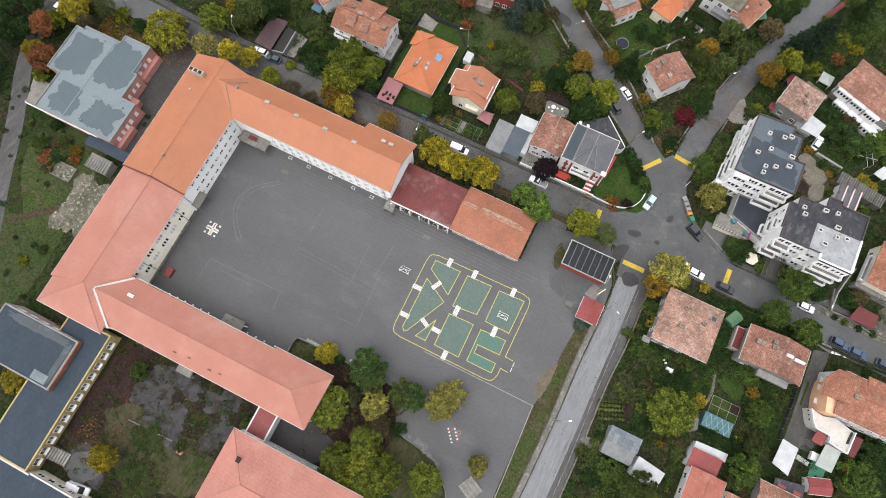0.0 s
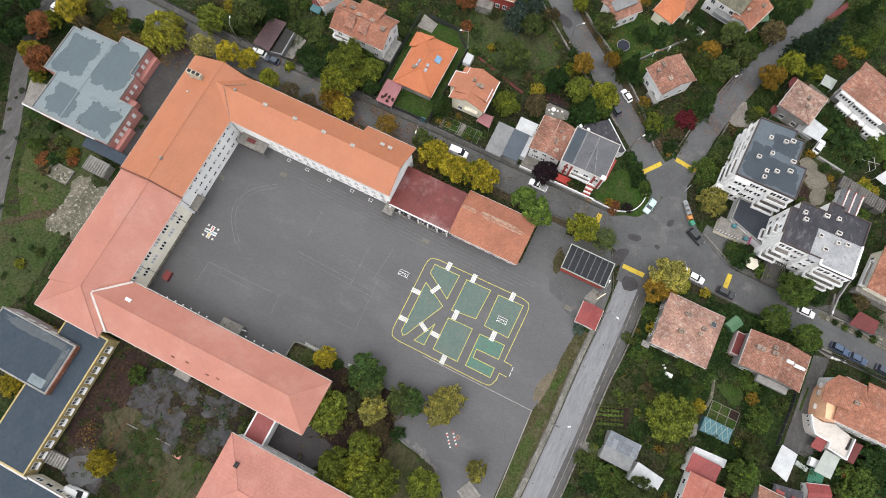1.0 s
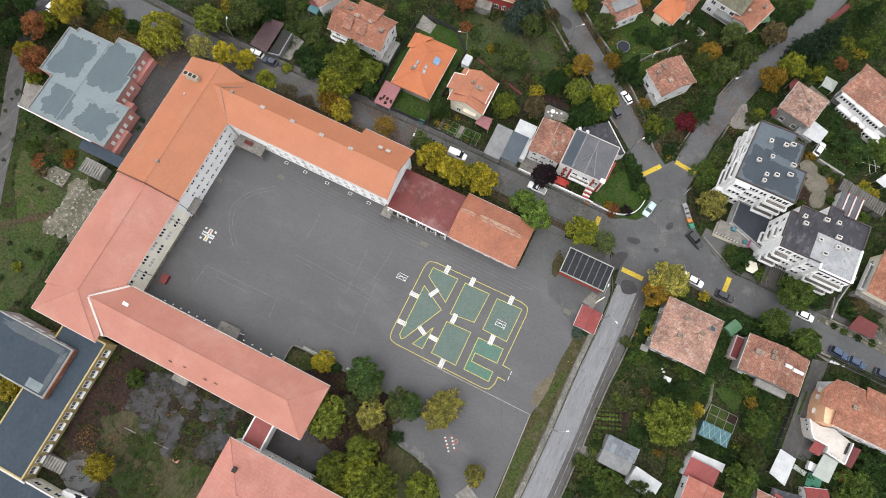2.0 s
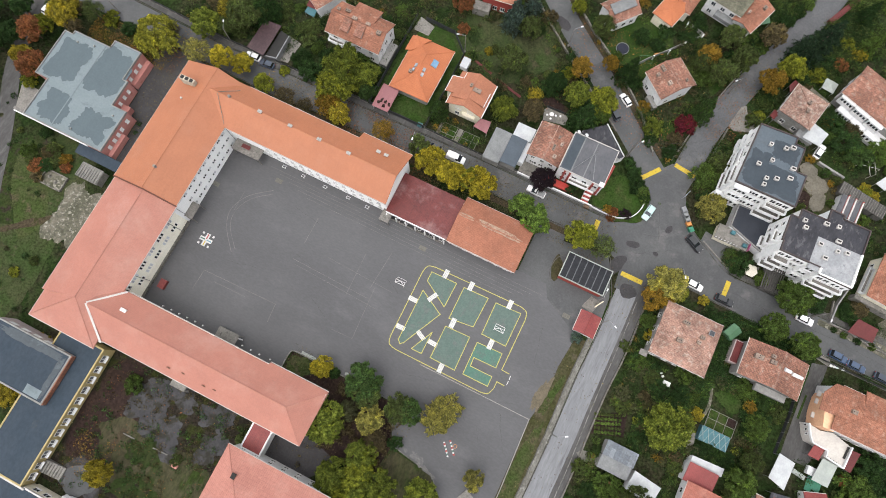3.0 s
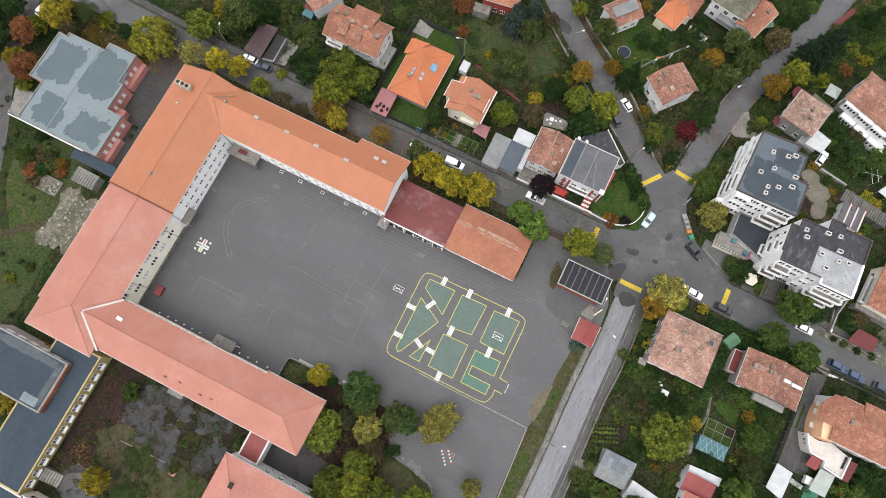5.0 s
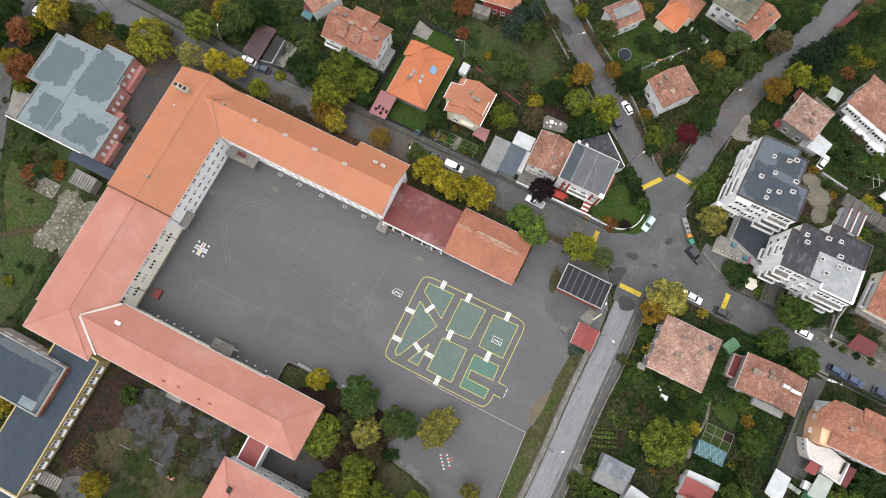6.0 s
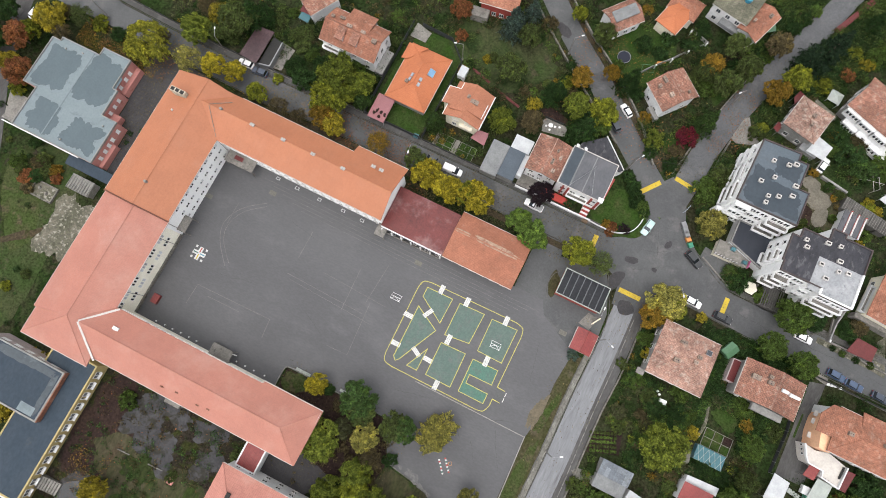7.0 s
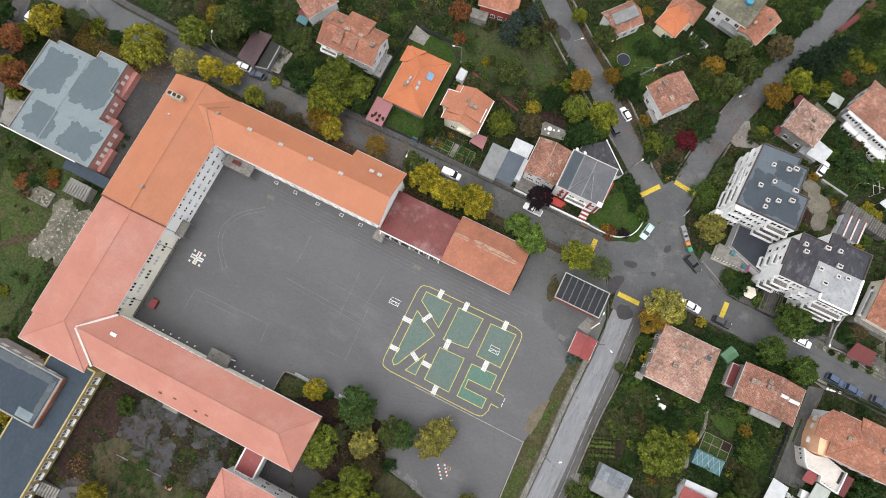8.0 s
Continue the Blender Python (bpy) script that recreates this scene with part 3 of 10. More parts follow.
def strip(bm, pts, w0, w1, z0, z1):
    """A block that follows a line: from w0 to w1 metres to its left."""
    P = [Vector((x, y)) for x, y in pts]
    sides = [[], []]
    for i, p in enumerate(P):
        a = (P[i] - P[i - 1]).normalized() if i else None
        b = (P[i + 1] - P[i]).normalized() if i + 1 < len(P) else None
        d = a if b is None else b if a is None else (a + b).normalized()
        k = 1.0 if a is None or b is None else 1.0 / max(0.4, d.dot(b))
        nrm = Vector((-d.y, d.x)) * k
        for s, w in zip(sides, (w0, w1)):
            q = p + nrm * w
            s.append([bm.verts.new((q.x, q.y, z0)), bm.verts.new((q.x, q.y, z1))])
    R, L = sides
    for i in range(len(P) - 1):
        bm.faces.new((R[i][1], R[i + 1][1], L[i + 1][1], L[i][1]))
        bm.faces.new((R[i][0], L[i][0], L[i + 1][0], R[i + 1][0]))
        bm.faces.new((R[i][0], R[i + 1][0], R[i + 1][1], R[i][1]))
        bm.faces.new((L[i + 1][0], L[i][0], L[i][1], L[i + 1][1]))
    bm.faces.new((R[0][0], R[0][1], L[0][1], L[0][0]))
    bm.faces.new((R[-1][1], R[-1][0], L[-1][0], L[-1][1]))
    return bm


def smooth_line(pts, n=6):
    """A rounded line through pts."""
    P = [Vector((*p, 0)) for p in pts]
    out = []
    for i in range(len(P) - 1):
        p0, p1, p2, p3 = P[max(i - 1, 0)], P[i], P[i + 1], P[min(i + 2, len(P) - 1)]
        for k in range(n):
            t = k / n
            q = 0.5 * (2 * p1 + (p2 - p0) * t + (2 * p0 - 5 * p1 + 4 * p2 - p3) * t * t + (3 * p1 - p0 - 3 * p2 + p3) * t ** 3)
            out.append((q.x, q.y))
    return out + [pts[-1]]


def blob(x, y, rx, ry, rz=0.0, rough=0.25, n=48, seed=1, jag=0.0):
    """An uneven closed outline, anticlockwise."""
    rnd = random.Random(seed)
    ph = [rnd.uniform(0, 6.28) for _ in range(6)]
    out = []
    c, s = math.cos(radians(rz)), math.sin(radians(rz))
    for k in range(n):
        a = k * math.tau / n
        r = 1 + rough * sum(math.sin((i + 2) * a + ph[i]) / (i + 1.5) for i in range(6))
        if jag:
            r += jag * (noise.noise(Vector((math.cos(a) * 2.2, math.sin(a) * 2.2, seed * 3.1))) + 0.45 * noise.noise(Vector((math.cos(a) * 7, math.sin(a) * 7, seed * 1.7))))
        px, py = rx * r * math.cos(a), ry * r * math.sin(a)
        out.append((x + px * c - py * s, y + px * s + py * c))
    return out


def ragged(x0, x1, y0, y1, seed, jag=0.3, n=220):
    """A roughly rectangular outline with a torn, uneven edge, anticlockwise."""
    cx, cy, a, b = (x0 + x1) / 2, (y0 + y1) / 2, (x1 - x0) / 2, (y1 - y0) / 2
    out = []
    for k in range(n):
        t = k * math.tau / n
        c, s = math.cos(t), math.sin(t)
        r = (abs(c) ** 5 + abs(s) ** 5) ** -0.2
        e = Vector((c * 1.6, s * 1.6, seed * 3.7))
        r *= 1 - jag * (0.35 + 0.9 * noise.noise(e) + 0.5 * noise.noise(e * 2.7) + 0.22 * noise.noise(e * 8.0))
        r = min(max(r, 0.3), (abs(c) ** 9 + abs(s) ** 9) ** (-1 / 9))
        out.append((cx + a * r * c, cy + b * r * s))
    return out


def patch(name, pts, material, top, label, category="ground", kind="structure"):
    return lone(name, prism(bmesh.new(), pts, -0.3, top), material, label, category, kind=kind)


PATCH_CACHE = {}


def shared(name, key, make, material, parent, m, label=""):
    """A part whose mesh is shared by all parts of the same key."""
    if key not in PATCH_CACHE:
        me = bpy.data.meshes.new(name)
        bm = make(bmesh.new())
        bmesh.ops.recalc_face_normals(bm, faces=bm.faces)
        bm.to_mesh(me)
        bm.free()
        me.materials.append(material)
        PATCH_CACHE[key] = me
    ob = new(name, PATCH_CACHE[key])
    ob.parent = parent
    ob.matrix_basis = m
    FRAME_OF[ob] = FRAME_OF.get(parent, Matrix()) @ m
    return tagged(ob, label)


SIDE = {"s": 0, "e": 90, "n": 180, "w": 270}


def window(parent, x, y, z, w, h, side, framed="frame", sill=True, pane="glass"):
    """A window on a wall: frame with a bar, pane set back in it, and a sill. (x, y) lies on the wall's face; z is its middle."""
    def frame_mesh(bm):
        t = 0.09
        box(bm, -w / 2, w / 2, -0.07, 0.02, h / 2 - t, h / 2)
        box(bm, -w / 2, w / 2, -0.07, 0.02, -h / 2, -h / 2 + t)
        box(bm, -w / 2, -w / 2 + t, -0.07, 0.02, -h / 2 + t, h / 2 - t)
        box(bm, w / 2 - t, w / 2, -0.07, 0.02, -h / 2 + t, h / 2 - t)
        if w > 0.9:
            box(bm, -t / 2, t / 2, -0.06, 0.02, -h / 2 + t, h / 2 - t)
        return bm

    def pane_mesh(bm):
        return box(bm, -w / 2 + 0.08, w / 2 - 0.08, -0.025, 0.01, -h / 2 + 0.08, h / 2 - 0.08)

    def sill_mesh(bm):
        return box(bm, -w / 2 - 0.08, w / 2 + 0.08, -0.2, 0.02, -h / 2 - 0.06, -h / 2)
    m = pose(x, y, z, 0, 0, SIDE[side])
    win = shared("window", ("frame", w, h, framed), frame_mesh, MAT[framed], parent, m)
    shared("pane", ("pane", w, h, pane), pane_mesh, MAT[pane], win, Matrix())
    if sill:
        shared("sill", ("sill", w, h), sill_mesh, MAT["flash"], win, Matrix())
    return win


def window_row(parent, side, fixed, a, b, n, z, w, h, **kw):
    """n windows evenly along a wall whose face lies at x or y = fixed, from a to b."""
    for k in range(n):
        c = a + (b - a) * (k + 0.5) / n
        x, y = (c, fixed) if side in "ns" else (fixed, c)
        window(parent, x, y, z, w, h, side, **kw)


def chimney(parent, x, y, z0, z1, w=0.6, d=0.5, mat="chimney"):
    bm = bmesh.new()
    box(bm, x - w / 2, x + w / 2, y - d / 2, y + d / 2, z0, z1 - 0.12)
    box(bm, x - w / 2 - 0.07, x + w / 2 + 0.07, y - d / 2 - 0.07, y + d / 2 + 0.07, z1 - 0.12, z1)
    stack = part("chimney", bm, MAT[mat], parent)
    n = max(1, round(w / 0.5))
    for k in range(n):
        cx = x - w / 2 + (k + 0.5) * w / n
        part("flue", box(bmesh.new(), cx - 0.1, cx + 0.1, y - 0.1, y + 0.1, z1, z1 + 0.03), MAT["dark"], stack)
    return stack


def roof_form(kind, lx, ly, eave, ridge, shift=0.0):
    """Corner points, faces and rim of a roof over a rectangle lx by ly; the ridge runs along x."""
    a, b = lx / 2, ly / 2
    c = [(-a, -b, eave), (a, -b, eave), (a, b, eave), (-a, b, eave)]
    if kind == "gable":
        v = [(-a, -b, eave), (a, -b, eave), (a, shift, ridge), (a, b, eave), (-a, b, eave), (-a, shift, ridge)]
        return v, [(0, 1, 2, 5), (2, 3, 4, 5)], [0, 1, 2, 3, 4, 5], [(v[5], v[2])]
    if kind == "hip":
        i = min(a * 0.98, b * 0.95)
        v = c + [(-a + i, shift, ridge), (a - i, shift, ridge)]
        return v, [(0, 1, 5, 4), (1, 2, 5), (2, 3, 4, 5), (3, 0, 4)], [0, 1, 2, 3], [(v[4], v[5]), (v[0], v[4]), (v[3], v[4]), (v[1], v[5]), (v[2], v[5])]
    if kind == "half":
        v = [(-a, -b, eave), (a, -b, eave), (a, b, eave), (-a, b, eave), (-a, shift, ridge), (a - b * 0.9, shift, ridge)]
        return v, [(0, 1, 5, 4), (1, 2, 5), (2, 3, 4, 5)], [0, 1, 2, 3, 4], [(v[4], v[5]), (v[1], v[5]), (v[2], v[5])]
    v = [(-a, -b, eave), (a, -b, eave), (a, b, ridge), (-a, b, ridge)]
    return v, [(0, 1, 2, 3)], [0, 1, 2, 3], []


def roof_height(kind, lx, ly, eave, ridge, shift, x, y):
    if kind == "lean":
        return eave + (ridge - eave) * (y + ly / 2) / ly
    b = ly / 2
    z = eave + (ridge - eave) * ((y + b) / (b + shift) if y < shift else (b - y) / (b - shift))
    if kind in ("hip", "half"):
        i = min(lx / 2, b) * 0.95
        z = min(z, eave + (ridge - eave) * min((lx / 2 - x) / i, 9 if kind == "half" else (x + lx / 2) / i))
    return z


def house(cx, cy, lx, ly, eave, ridge, label, roof="clay", wall="white", kind="gable", turn=0.0, shift=0.0, over=0.5,
          chimneys=(), sides="", per=3, storeys=0, name="house", category="house", gutter=True, cap=True, base=None, ridge_mat=None, group="", barge=None):
    """A house: walls, roof skin with eaves, ridge caps, gutters, chimneys and windows. lx runs along the ridge; turn is the ridge's heading."""
    ob = thing(name, cx, cy, label, category, group, rz=turn)
    v, f, rim, caps = roof_form(kind, lx, ly, eave, ridge, shift)
    part("roof", shell(bmesh.new(), v, f, rim, 0.18), MAT[roof], ob)
    a, b = lx / 2 - over, ly / 2 - over
    bm = bmesh.new()
    lift = (ridge - eave) * over / max(0.5, ly / 2)
    zt = eave + lift * 0.6 - 0.2
    if kind == "gable":
        zr = ridge - 0.22
        for x0, x1 in ((-a, a),):
            pts = [(-b, 0), (b, 0), (b, zt), (shift, zr), (-b, zt)]
            lo = [bm.verts.new((x0, y, z)) for y, z in pts]
            hi = [bm.verts.new((x1, y, z)) for y, z in pts]
            bm.faces.new(lo[::-1])
            bm.faces.new(hi)
            for k in range(5):
                bm.faces.new((lo[k], lo[(k + 1) % 5], hi[(k + 1) % 5], hi[k]))
    else:
        box(bm, -a, a, -b, b, 0, zt)
        if kind == "half":
            box(bm, -a, -a + 0.3, -b * 0.55, b * 0.55, zt - 0.1, zt + (ridge - eave) * 0.4)
    walls = part("wall", bm, MAT[wall], ob)
    if base:
        part("plinth", box(bmesh.new(), -a - 0.06, a + 0.06, -b - 0.06, b + 0.06, 0, 0.7), MAT[base], walls)
    if cap:
        for p, q in caps:
            part("ridge_cap", rod(bmesh.new(), Vector(p) + Vector((0, 0, 0.0)), Vector(q), 0.13, n=6), MAT[ridge_mat or ("clay_pale" if roof in ("clay", "clay_grey") else roof)], ob)
    if barge:
        for s in (-1, 1):
            for y in (-ly / 2, ly / 2):
                part("barge_board", rod(bmesh.new(), (s * lx / 2, y, eave + 0.02), (s * lx / 2, shift, ridge + 0.02), 0.14, n=6), MAT[barge], ob)
    if gutter:
        for s in (-1, 1):
            z = eave - 0.16
            if kind == "lean" and s > 0:
                continue
            y = s * (ly / 2 + 0.06)
            part("gutter", box(bmesh.new(), -lx / 2, lx / 2, y - 0.07, y + 0.07, z - 0.1, z + 0.03), MAT["flash"], ob)
    for c in chimneys:
        x, y = c[0], c[1]
        w, d = (c[2], c[3]) if len(c) > 3 else (0.7, 0.55)
        z = roof_height(kind, lx, ly, eave, ridge, shift, x, y)
        chimney(ob, x, y, z - 0.4, z + 0.7, w, d)
    n = storeys or max(1, int(eave / 2.8))
    for s in sides:
        for k in range(n):
            z = 1.55 + 2.75 * k
            if z + 0.7 > eave:
                break
            if s in "ns":
                window_row(ob, s, b * (1 if s == "n" else -1), -a + 0.4, a - 0.4, per, z, 1.2, 1.35)
            else:
                window_row(ob, s, a * (1 if s == "e" else -1), -b + 0.4, b - 0.4, max(2, per - 1), z, 1.2, 1.35)
    return ob


def flat_block(pts, z, label, roof="bitumen", wall="white", name="flat_roofed_building", category="building", parapet=0.35, rim="flash", thick=0.28, group=""):
    """A flat-roofed block over an outline given anticlockwise: walls, roof deck and a coping round it."""
    cx, cy = sum(p[0] for p in pts) / len(pts), sum(p[1] for p in pts) / len(pts)
    ob = thing(name, cx, cy, label, category, group)
    part("wall", prism(bmesh.new(), pts, 0, z - 0.02), MAT[wall], ob, world=True)
    part("roof", prism(bmesh.new(), pts, z - 0.015, z + 0.05), MAT[roof], ob, world=True)
    if parapet:
        ring = pts + [pts[0], pts[1]]
        for i in range(len(pts)):
            a, b = Vector(ring[i]), Vector(ring[i + 1])
            d = (b - a).normalized()
            bm = bmesh.new()
            strip(bm, [tuple(a - d * 0.06), tuple(b - d * (thick + 0.003))], -0.06, thick, z - 0.2, z + parapet + 0.003 * (i % 2))
            part("coping", bm, MAT[rim], ob, world=True)
    return ob


def canopy(pts, z, label, roof, posts=True, name="canopy", category="canopy", thick=0.12, fall=0.25, axis=1):
    """A thin roof on posts, falling a little along one axis."""
    cx, cy = sum(p[0] for p in pts) / len(pts), sum(p[1] for p in pts) / len(pts)
    ob = thing(name, cx, cy, label, category)
    lo, hi = min(p[axis] for p in pts), max(p[axis] for p in pts)
    v = [(p[0], p[1], z + fall * ((p[axis] - lo) / (hi - lo) - 0.5)) for p in pts]
    part("roof", shell(bmesh.new(), v, [tuple(range(len(pts)))], list(range(len(pts))), thick), MAT[roof], ob, world=True)
    if posts:
        for p in pts:
            q = Vector(p) + (Vector((cx, cy)) - Vector(p)) * 0.08
            part("post", rod(bmesh.new(), (q.x, q.y, 0), (q.x, q.y, z - thick - fall * 0.5), 0.06), MAT["steel"], ob, world=True)
    return ob


def fence(pts, h, label, panel="black_mesh", post="black_metal", step=2.4, plinth=None, name="fence", thick=0.04):
    """A fence along a line: a post at each step and a panel between."""
    ob = thing(name, pts[0][0], pts[0][1], label, "fence")
    for (x0, y0), (x1, y1) in zip(pts, pts[1:]):
        a, b = Vector((x0, y0)), Vector((x1, y1))
        n = max(1, round((b - a).length / step))
        for k in range(n):
            p, q = a.lerp(b, k / n), a.lerp(b, (k + 1) / n)
            d = (q - p).normalized()
            part("panel", strip(bmesh.new(), [tuple(p + d * 0.05), tuple(q - d * 0.05)], -thick / 2, thick / 2, 0.35 if plinth else 0.05, h), MAT[panel], ob, world=True)
            part("post", rod(bmesh.new(), (p.x, p.y, 0), (p.x, p.y, h + 0.08), 0.05, n=6), MAT[post], ob, world=True)
    if plinth:
        part("plinth", strip(bmesh.new(), pts, -0.12, 0.12, 0, 0.35), MAT[plinth], ob, world=True)
    return ob


def low_wall(pts, h, label, mat="white", thick=0.25, name="garden_wall", cope=None):
    ob = thing(name, pts[0][0], pts[0][1], label, "wall")
    part("wall", strip(bmesh.new(), pts, -thick / 2, thick / 2, 0, h), MAT[mat], ob, world=True)
    if cope:
        part("coping", strip(bmesh.new(), pts, -thick / 2 - 0.05, thick / 2 + 0.05, h, h + 0.08), MAT[cope], ob, world=True)
    return ob


def balcony(parent, x0, x1, y0, y1, z, h=0.95, label="white rendered balcony", mat="school_white", local=False):
    """An open balcony: a floor slab with parapets round it."""
    bm = bmesh.new()
    box(bm, x0, x1, y0, y1, z - 0.18, z)
    t = 0.1
    for a in ((x0, x1, y0, y0 + t), (x0, x1, y1 - t, y1), (x0, x0 + t, y0 + t, y1 - t), (x1 - t, x1, y0 + t, y1 - t)):
        box(bm, *a, z, z + h)
    bal = part("balcony", bm, MAT[mat], parent, label, world=not local)
    part("floor_tiles", box(bmesh.new(), x0 + t, x1 - t, y0 + t, y1 - t, z, z + 0.02), MAT["concrete"], bal, "grey tiled balcony floor", world=not local)
    return bal


# ---- trees ----
def spray_cloud(shoots, count, size, seed, spread=0.22):
    """Leaves set along many short shoots (base, tip): a feathery crown with gaps; each leaf is an island of its own."""
    rng = np.random.default_rng(seed)
    S = np.array(shoots)
    pick = rng.integers(0, len(S), count)
    t = rng.random(count) ** 0.7
    base, tip = S[pick, :3], S[pick, 3:6]
    c = base + (tip - base) * t[:, None] + rng.normal(size=(count, 3)) * (spread * (1.25 - 0.55 * t))[:, None]
    c[:, 2] = np.maximum(c[:, 2], 0.12)
    d = tip - base
    d /= np.linalg.norm(d, axis=1)[:, None] + 1e-9
    nrm = d * 0.5 + rng.normal(size=(count, 3)) * 0.55 + np.array([0, 0, 0.55])
    nrm /= np.linalg.norm(nrm, axis=1)[:, None]
    u = np.cross(nrm, rng.normal(size=(count, 3)))
    u /= np.linalg.norm(u, axis=1)[:, None] + 1e-9
    w = np.cross(nrm, u)
    s = size * (0.55 + 0.9 * rng.random(count))[:, None]
    a, b = u * s, w * s * (0.55 + 0.5 * rng.random(count))[:, None]
    bend = nrm * s * 0.25
    return np.stack([c - a, c + a * 0.8 - b * 0.5 + bend, c + a * 0.3 + b + bend], axis=1).reshape(-1, 3)


def crown_shoots(kind, n):
    """Shoots of a crown of radius 4 m about the trunk's foot: boughs that end in domed clumps, with gaps between, inside an uneven outline."""
    rnd = random.Random(n * 13 + len(kind))
    boughs, each, lobe, mid, tall, wild = {"round": (66, 10, 1.0, 4.4, 0.82, 0.5), "loose": (58, 10, 1.05, 4.3, 0.8, 1.0), "bush": (36, 7, 1.05, 1.3, 0.6, 0.9)}[kind]
    out = []
    for k in range(boughs):
        a = k * 2.39996 + rnd.uniform(-0.5, 0.5)
        up = 1 - 1.2 * (k + 0.5) / boughs
        flat = math.sqrt(max(0.0, 1 - up * up))
        d = Vector((math.cos(a) * flat, math.sin(a) * flat, up))
        lump = noise.noise(d * 1.5 + Vector((n * 7.1, 0, 0))) + 0.6 * noise.noise(d * 3.4 + Vector((0, n * 5.3, 0)))
        reach = (3.0 + wild * lump + rnd.uniform(-0.3, 0.3)) * (0.55 if k % 4 == 3 else 1.0)
        size = lobe * rnd.uniform(0.7, 1.3)
        core = Vector((d.x * reach, d.y * reach, mid + d.z * reach * tall))
        for j in range(each):
            v = Vector((rnd.gauss(0, 1), rnd.gauss(0, 1), rnd.gauss(0, 1))).normalized() + d * 0.7 + Vector((0, 0, 0.35))
            tip = core + v.normalized() * size * rnd.uniform(0.85, 1.15)
            out.append((*(core + (tip - core) * 0.3), *tip))
    return out


def leaf_cloud(lobes, count, size, seed, flat=0.0, droop=0.0):
    """Leaf clumps scattered over the skins of several lobes: small leaf blades, each an island of its own."""
    rng = np.random.default_rng(seed)
    vol = np.array([l[3] ** 2 for l in lobes])
    pick = rng.choice(len(lobes), count, p=vol / vol.sum())
    L = np.array(lobes)[pick]
    d = rng.normal(size=(count, 3))
    d /= np.linalg.norm(d, axis=1)[:, None]
    d[:, 2] = np.where(d[:, 2] < -0.55, -d[:, 2], d[:, 2])
    r = L[:, 3] * (1 - 0.42 * rng.random(count) ** 1.6) * (1 + 0.16 * rng.normal(size=count))
    c = L[:, :3] + d * r[:, None] * np.array([1, 1, L[0, 4] if len(lobes[0]) > 4 else 0.85])
    c[:, 2] = np.maximum(c[:, 2], 0.15)
    nrm = d * 0.75 + rng.normal(size=(count, 3)) * 0.55 + np.array([0, 0, 0.35])
    nrm /= np.linalg.norm(nrm, axis=1)[:, None]
    u = np.cross(nrm, rng.normal(size=(count, 3)))
    u /= np.linalg.norm(u, axis=1)[:, None] + 1e-9
    w = np.cross(nrm, u)
    s = size * (0.55 + 0.9 * rng.random(count))[:, None]
    k = (0.55 + 0.5 * rng.random(count))[:, None]
    a, b = u * s, w * s * k
    bend = nrm * s * 0.25
    co = np.stack([c - a, c + a * 0.8 - b * 0.5 + bend, c + a * 0.3 + b + bend], axis=1).reshape(-1, 3)
    return co


def cloud_mesh(name, co):
    me = bpy.data.meshes.new(name)
    n = len(co) // 3
    me.vertices.add(len(co))
    me.vertices.foreach_set("co", co.astype(np.float32).ravel())
    me.loops.add(len(co))
    me.loops.foreach_set("vertex_index", np.arange(len(co), dtype=np.int32))
    me.polygons.add(n)
    me.polygons.foreach_set("loop_start", np.arange(0, len(co), 3, dtype=np.int32))
    me.update(calc_edges=True)
    me.validate()
    return me


def conifer_shoots(seed, h=11.0):
    """Tiers of drooping boughs of a conifer with side twigs, as shoots (base, tip)."""
    rnd = random.Random(seed)
    out = []
    tiers = 10
    for t in range(tiers):
        f = t / (tiers - 1)
        z, reach = 1.2 + f * (h - 2.0), 4.0 * (1 - f) ** 0.85 + 0.3
        n = max(4, round(8 * (1 - f) + 4))
        for k in range(n):
            a = k * math.tau / n + t * 0.7 + rnd.uniform(-0.2, 0.2)
            rr = reach * rnd.uniform(0.75, 1.1)
            d, e = Vector((math.cos(a), math.sin(a), 0)), Vector((-math.sin(a), math.cos(a), 0))
            tip = d * rr + Vector((0, 0, z - rr * 0.3))
            out.append((*(d * rr * 0.1 + Vector((0, 0, z))), *tip))
            out.append((*(d * rr * 0.45 + Vector((0, 0, z - rr * 0.1))), *tip))
            for q in (0.35, 0.55, 0.75):
                p = d * rr * q + Vector((0, 0, z - rr * 0.3 * q))
                for s in (-1, 1):
                    out.append((*p, *(p + (d * 0.5 + e * s * 0.75) * rr * 0.34 * (1.15 - q) + Vector((0, 0, -0.1)))))
    return out


def weeping_shoots(seed):
    """Hanging twigs round several boughs of a drooping crown, as shoots (base, tip)."""
    rnd = random.Random(seed + 90)
    out = []
    for k in range(330):
        a, f = rnd.uniform(0, math.tau), math.sqrt(rnd.random())
        lump = 1 + 0.35 * noise.noise(Vector((math.cos(a) * 1.8, math.sin(a) * 1.8, seed * 4.0)))
        r = 3.7 * f * lump
        top = 7.2 - 3.0 * f * f + 0.8 * noise.noise(Vector((math.cos(a) * r * 0.7, math.sin(a) * r * 0.7, seed)))
        d = Vector((math.cos(a), math.sin(a), 0))
        base = d * r + Vector((0, 0, top))
        out.append((*base, *(base + d * rnd.uniform(0.2, 0.8) + Vector((0, 0, -rnd.uniform(0.8, 2.2))))))
    return out


CROWN, TRUNK = {}, {}


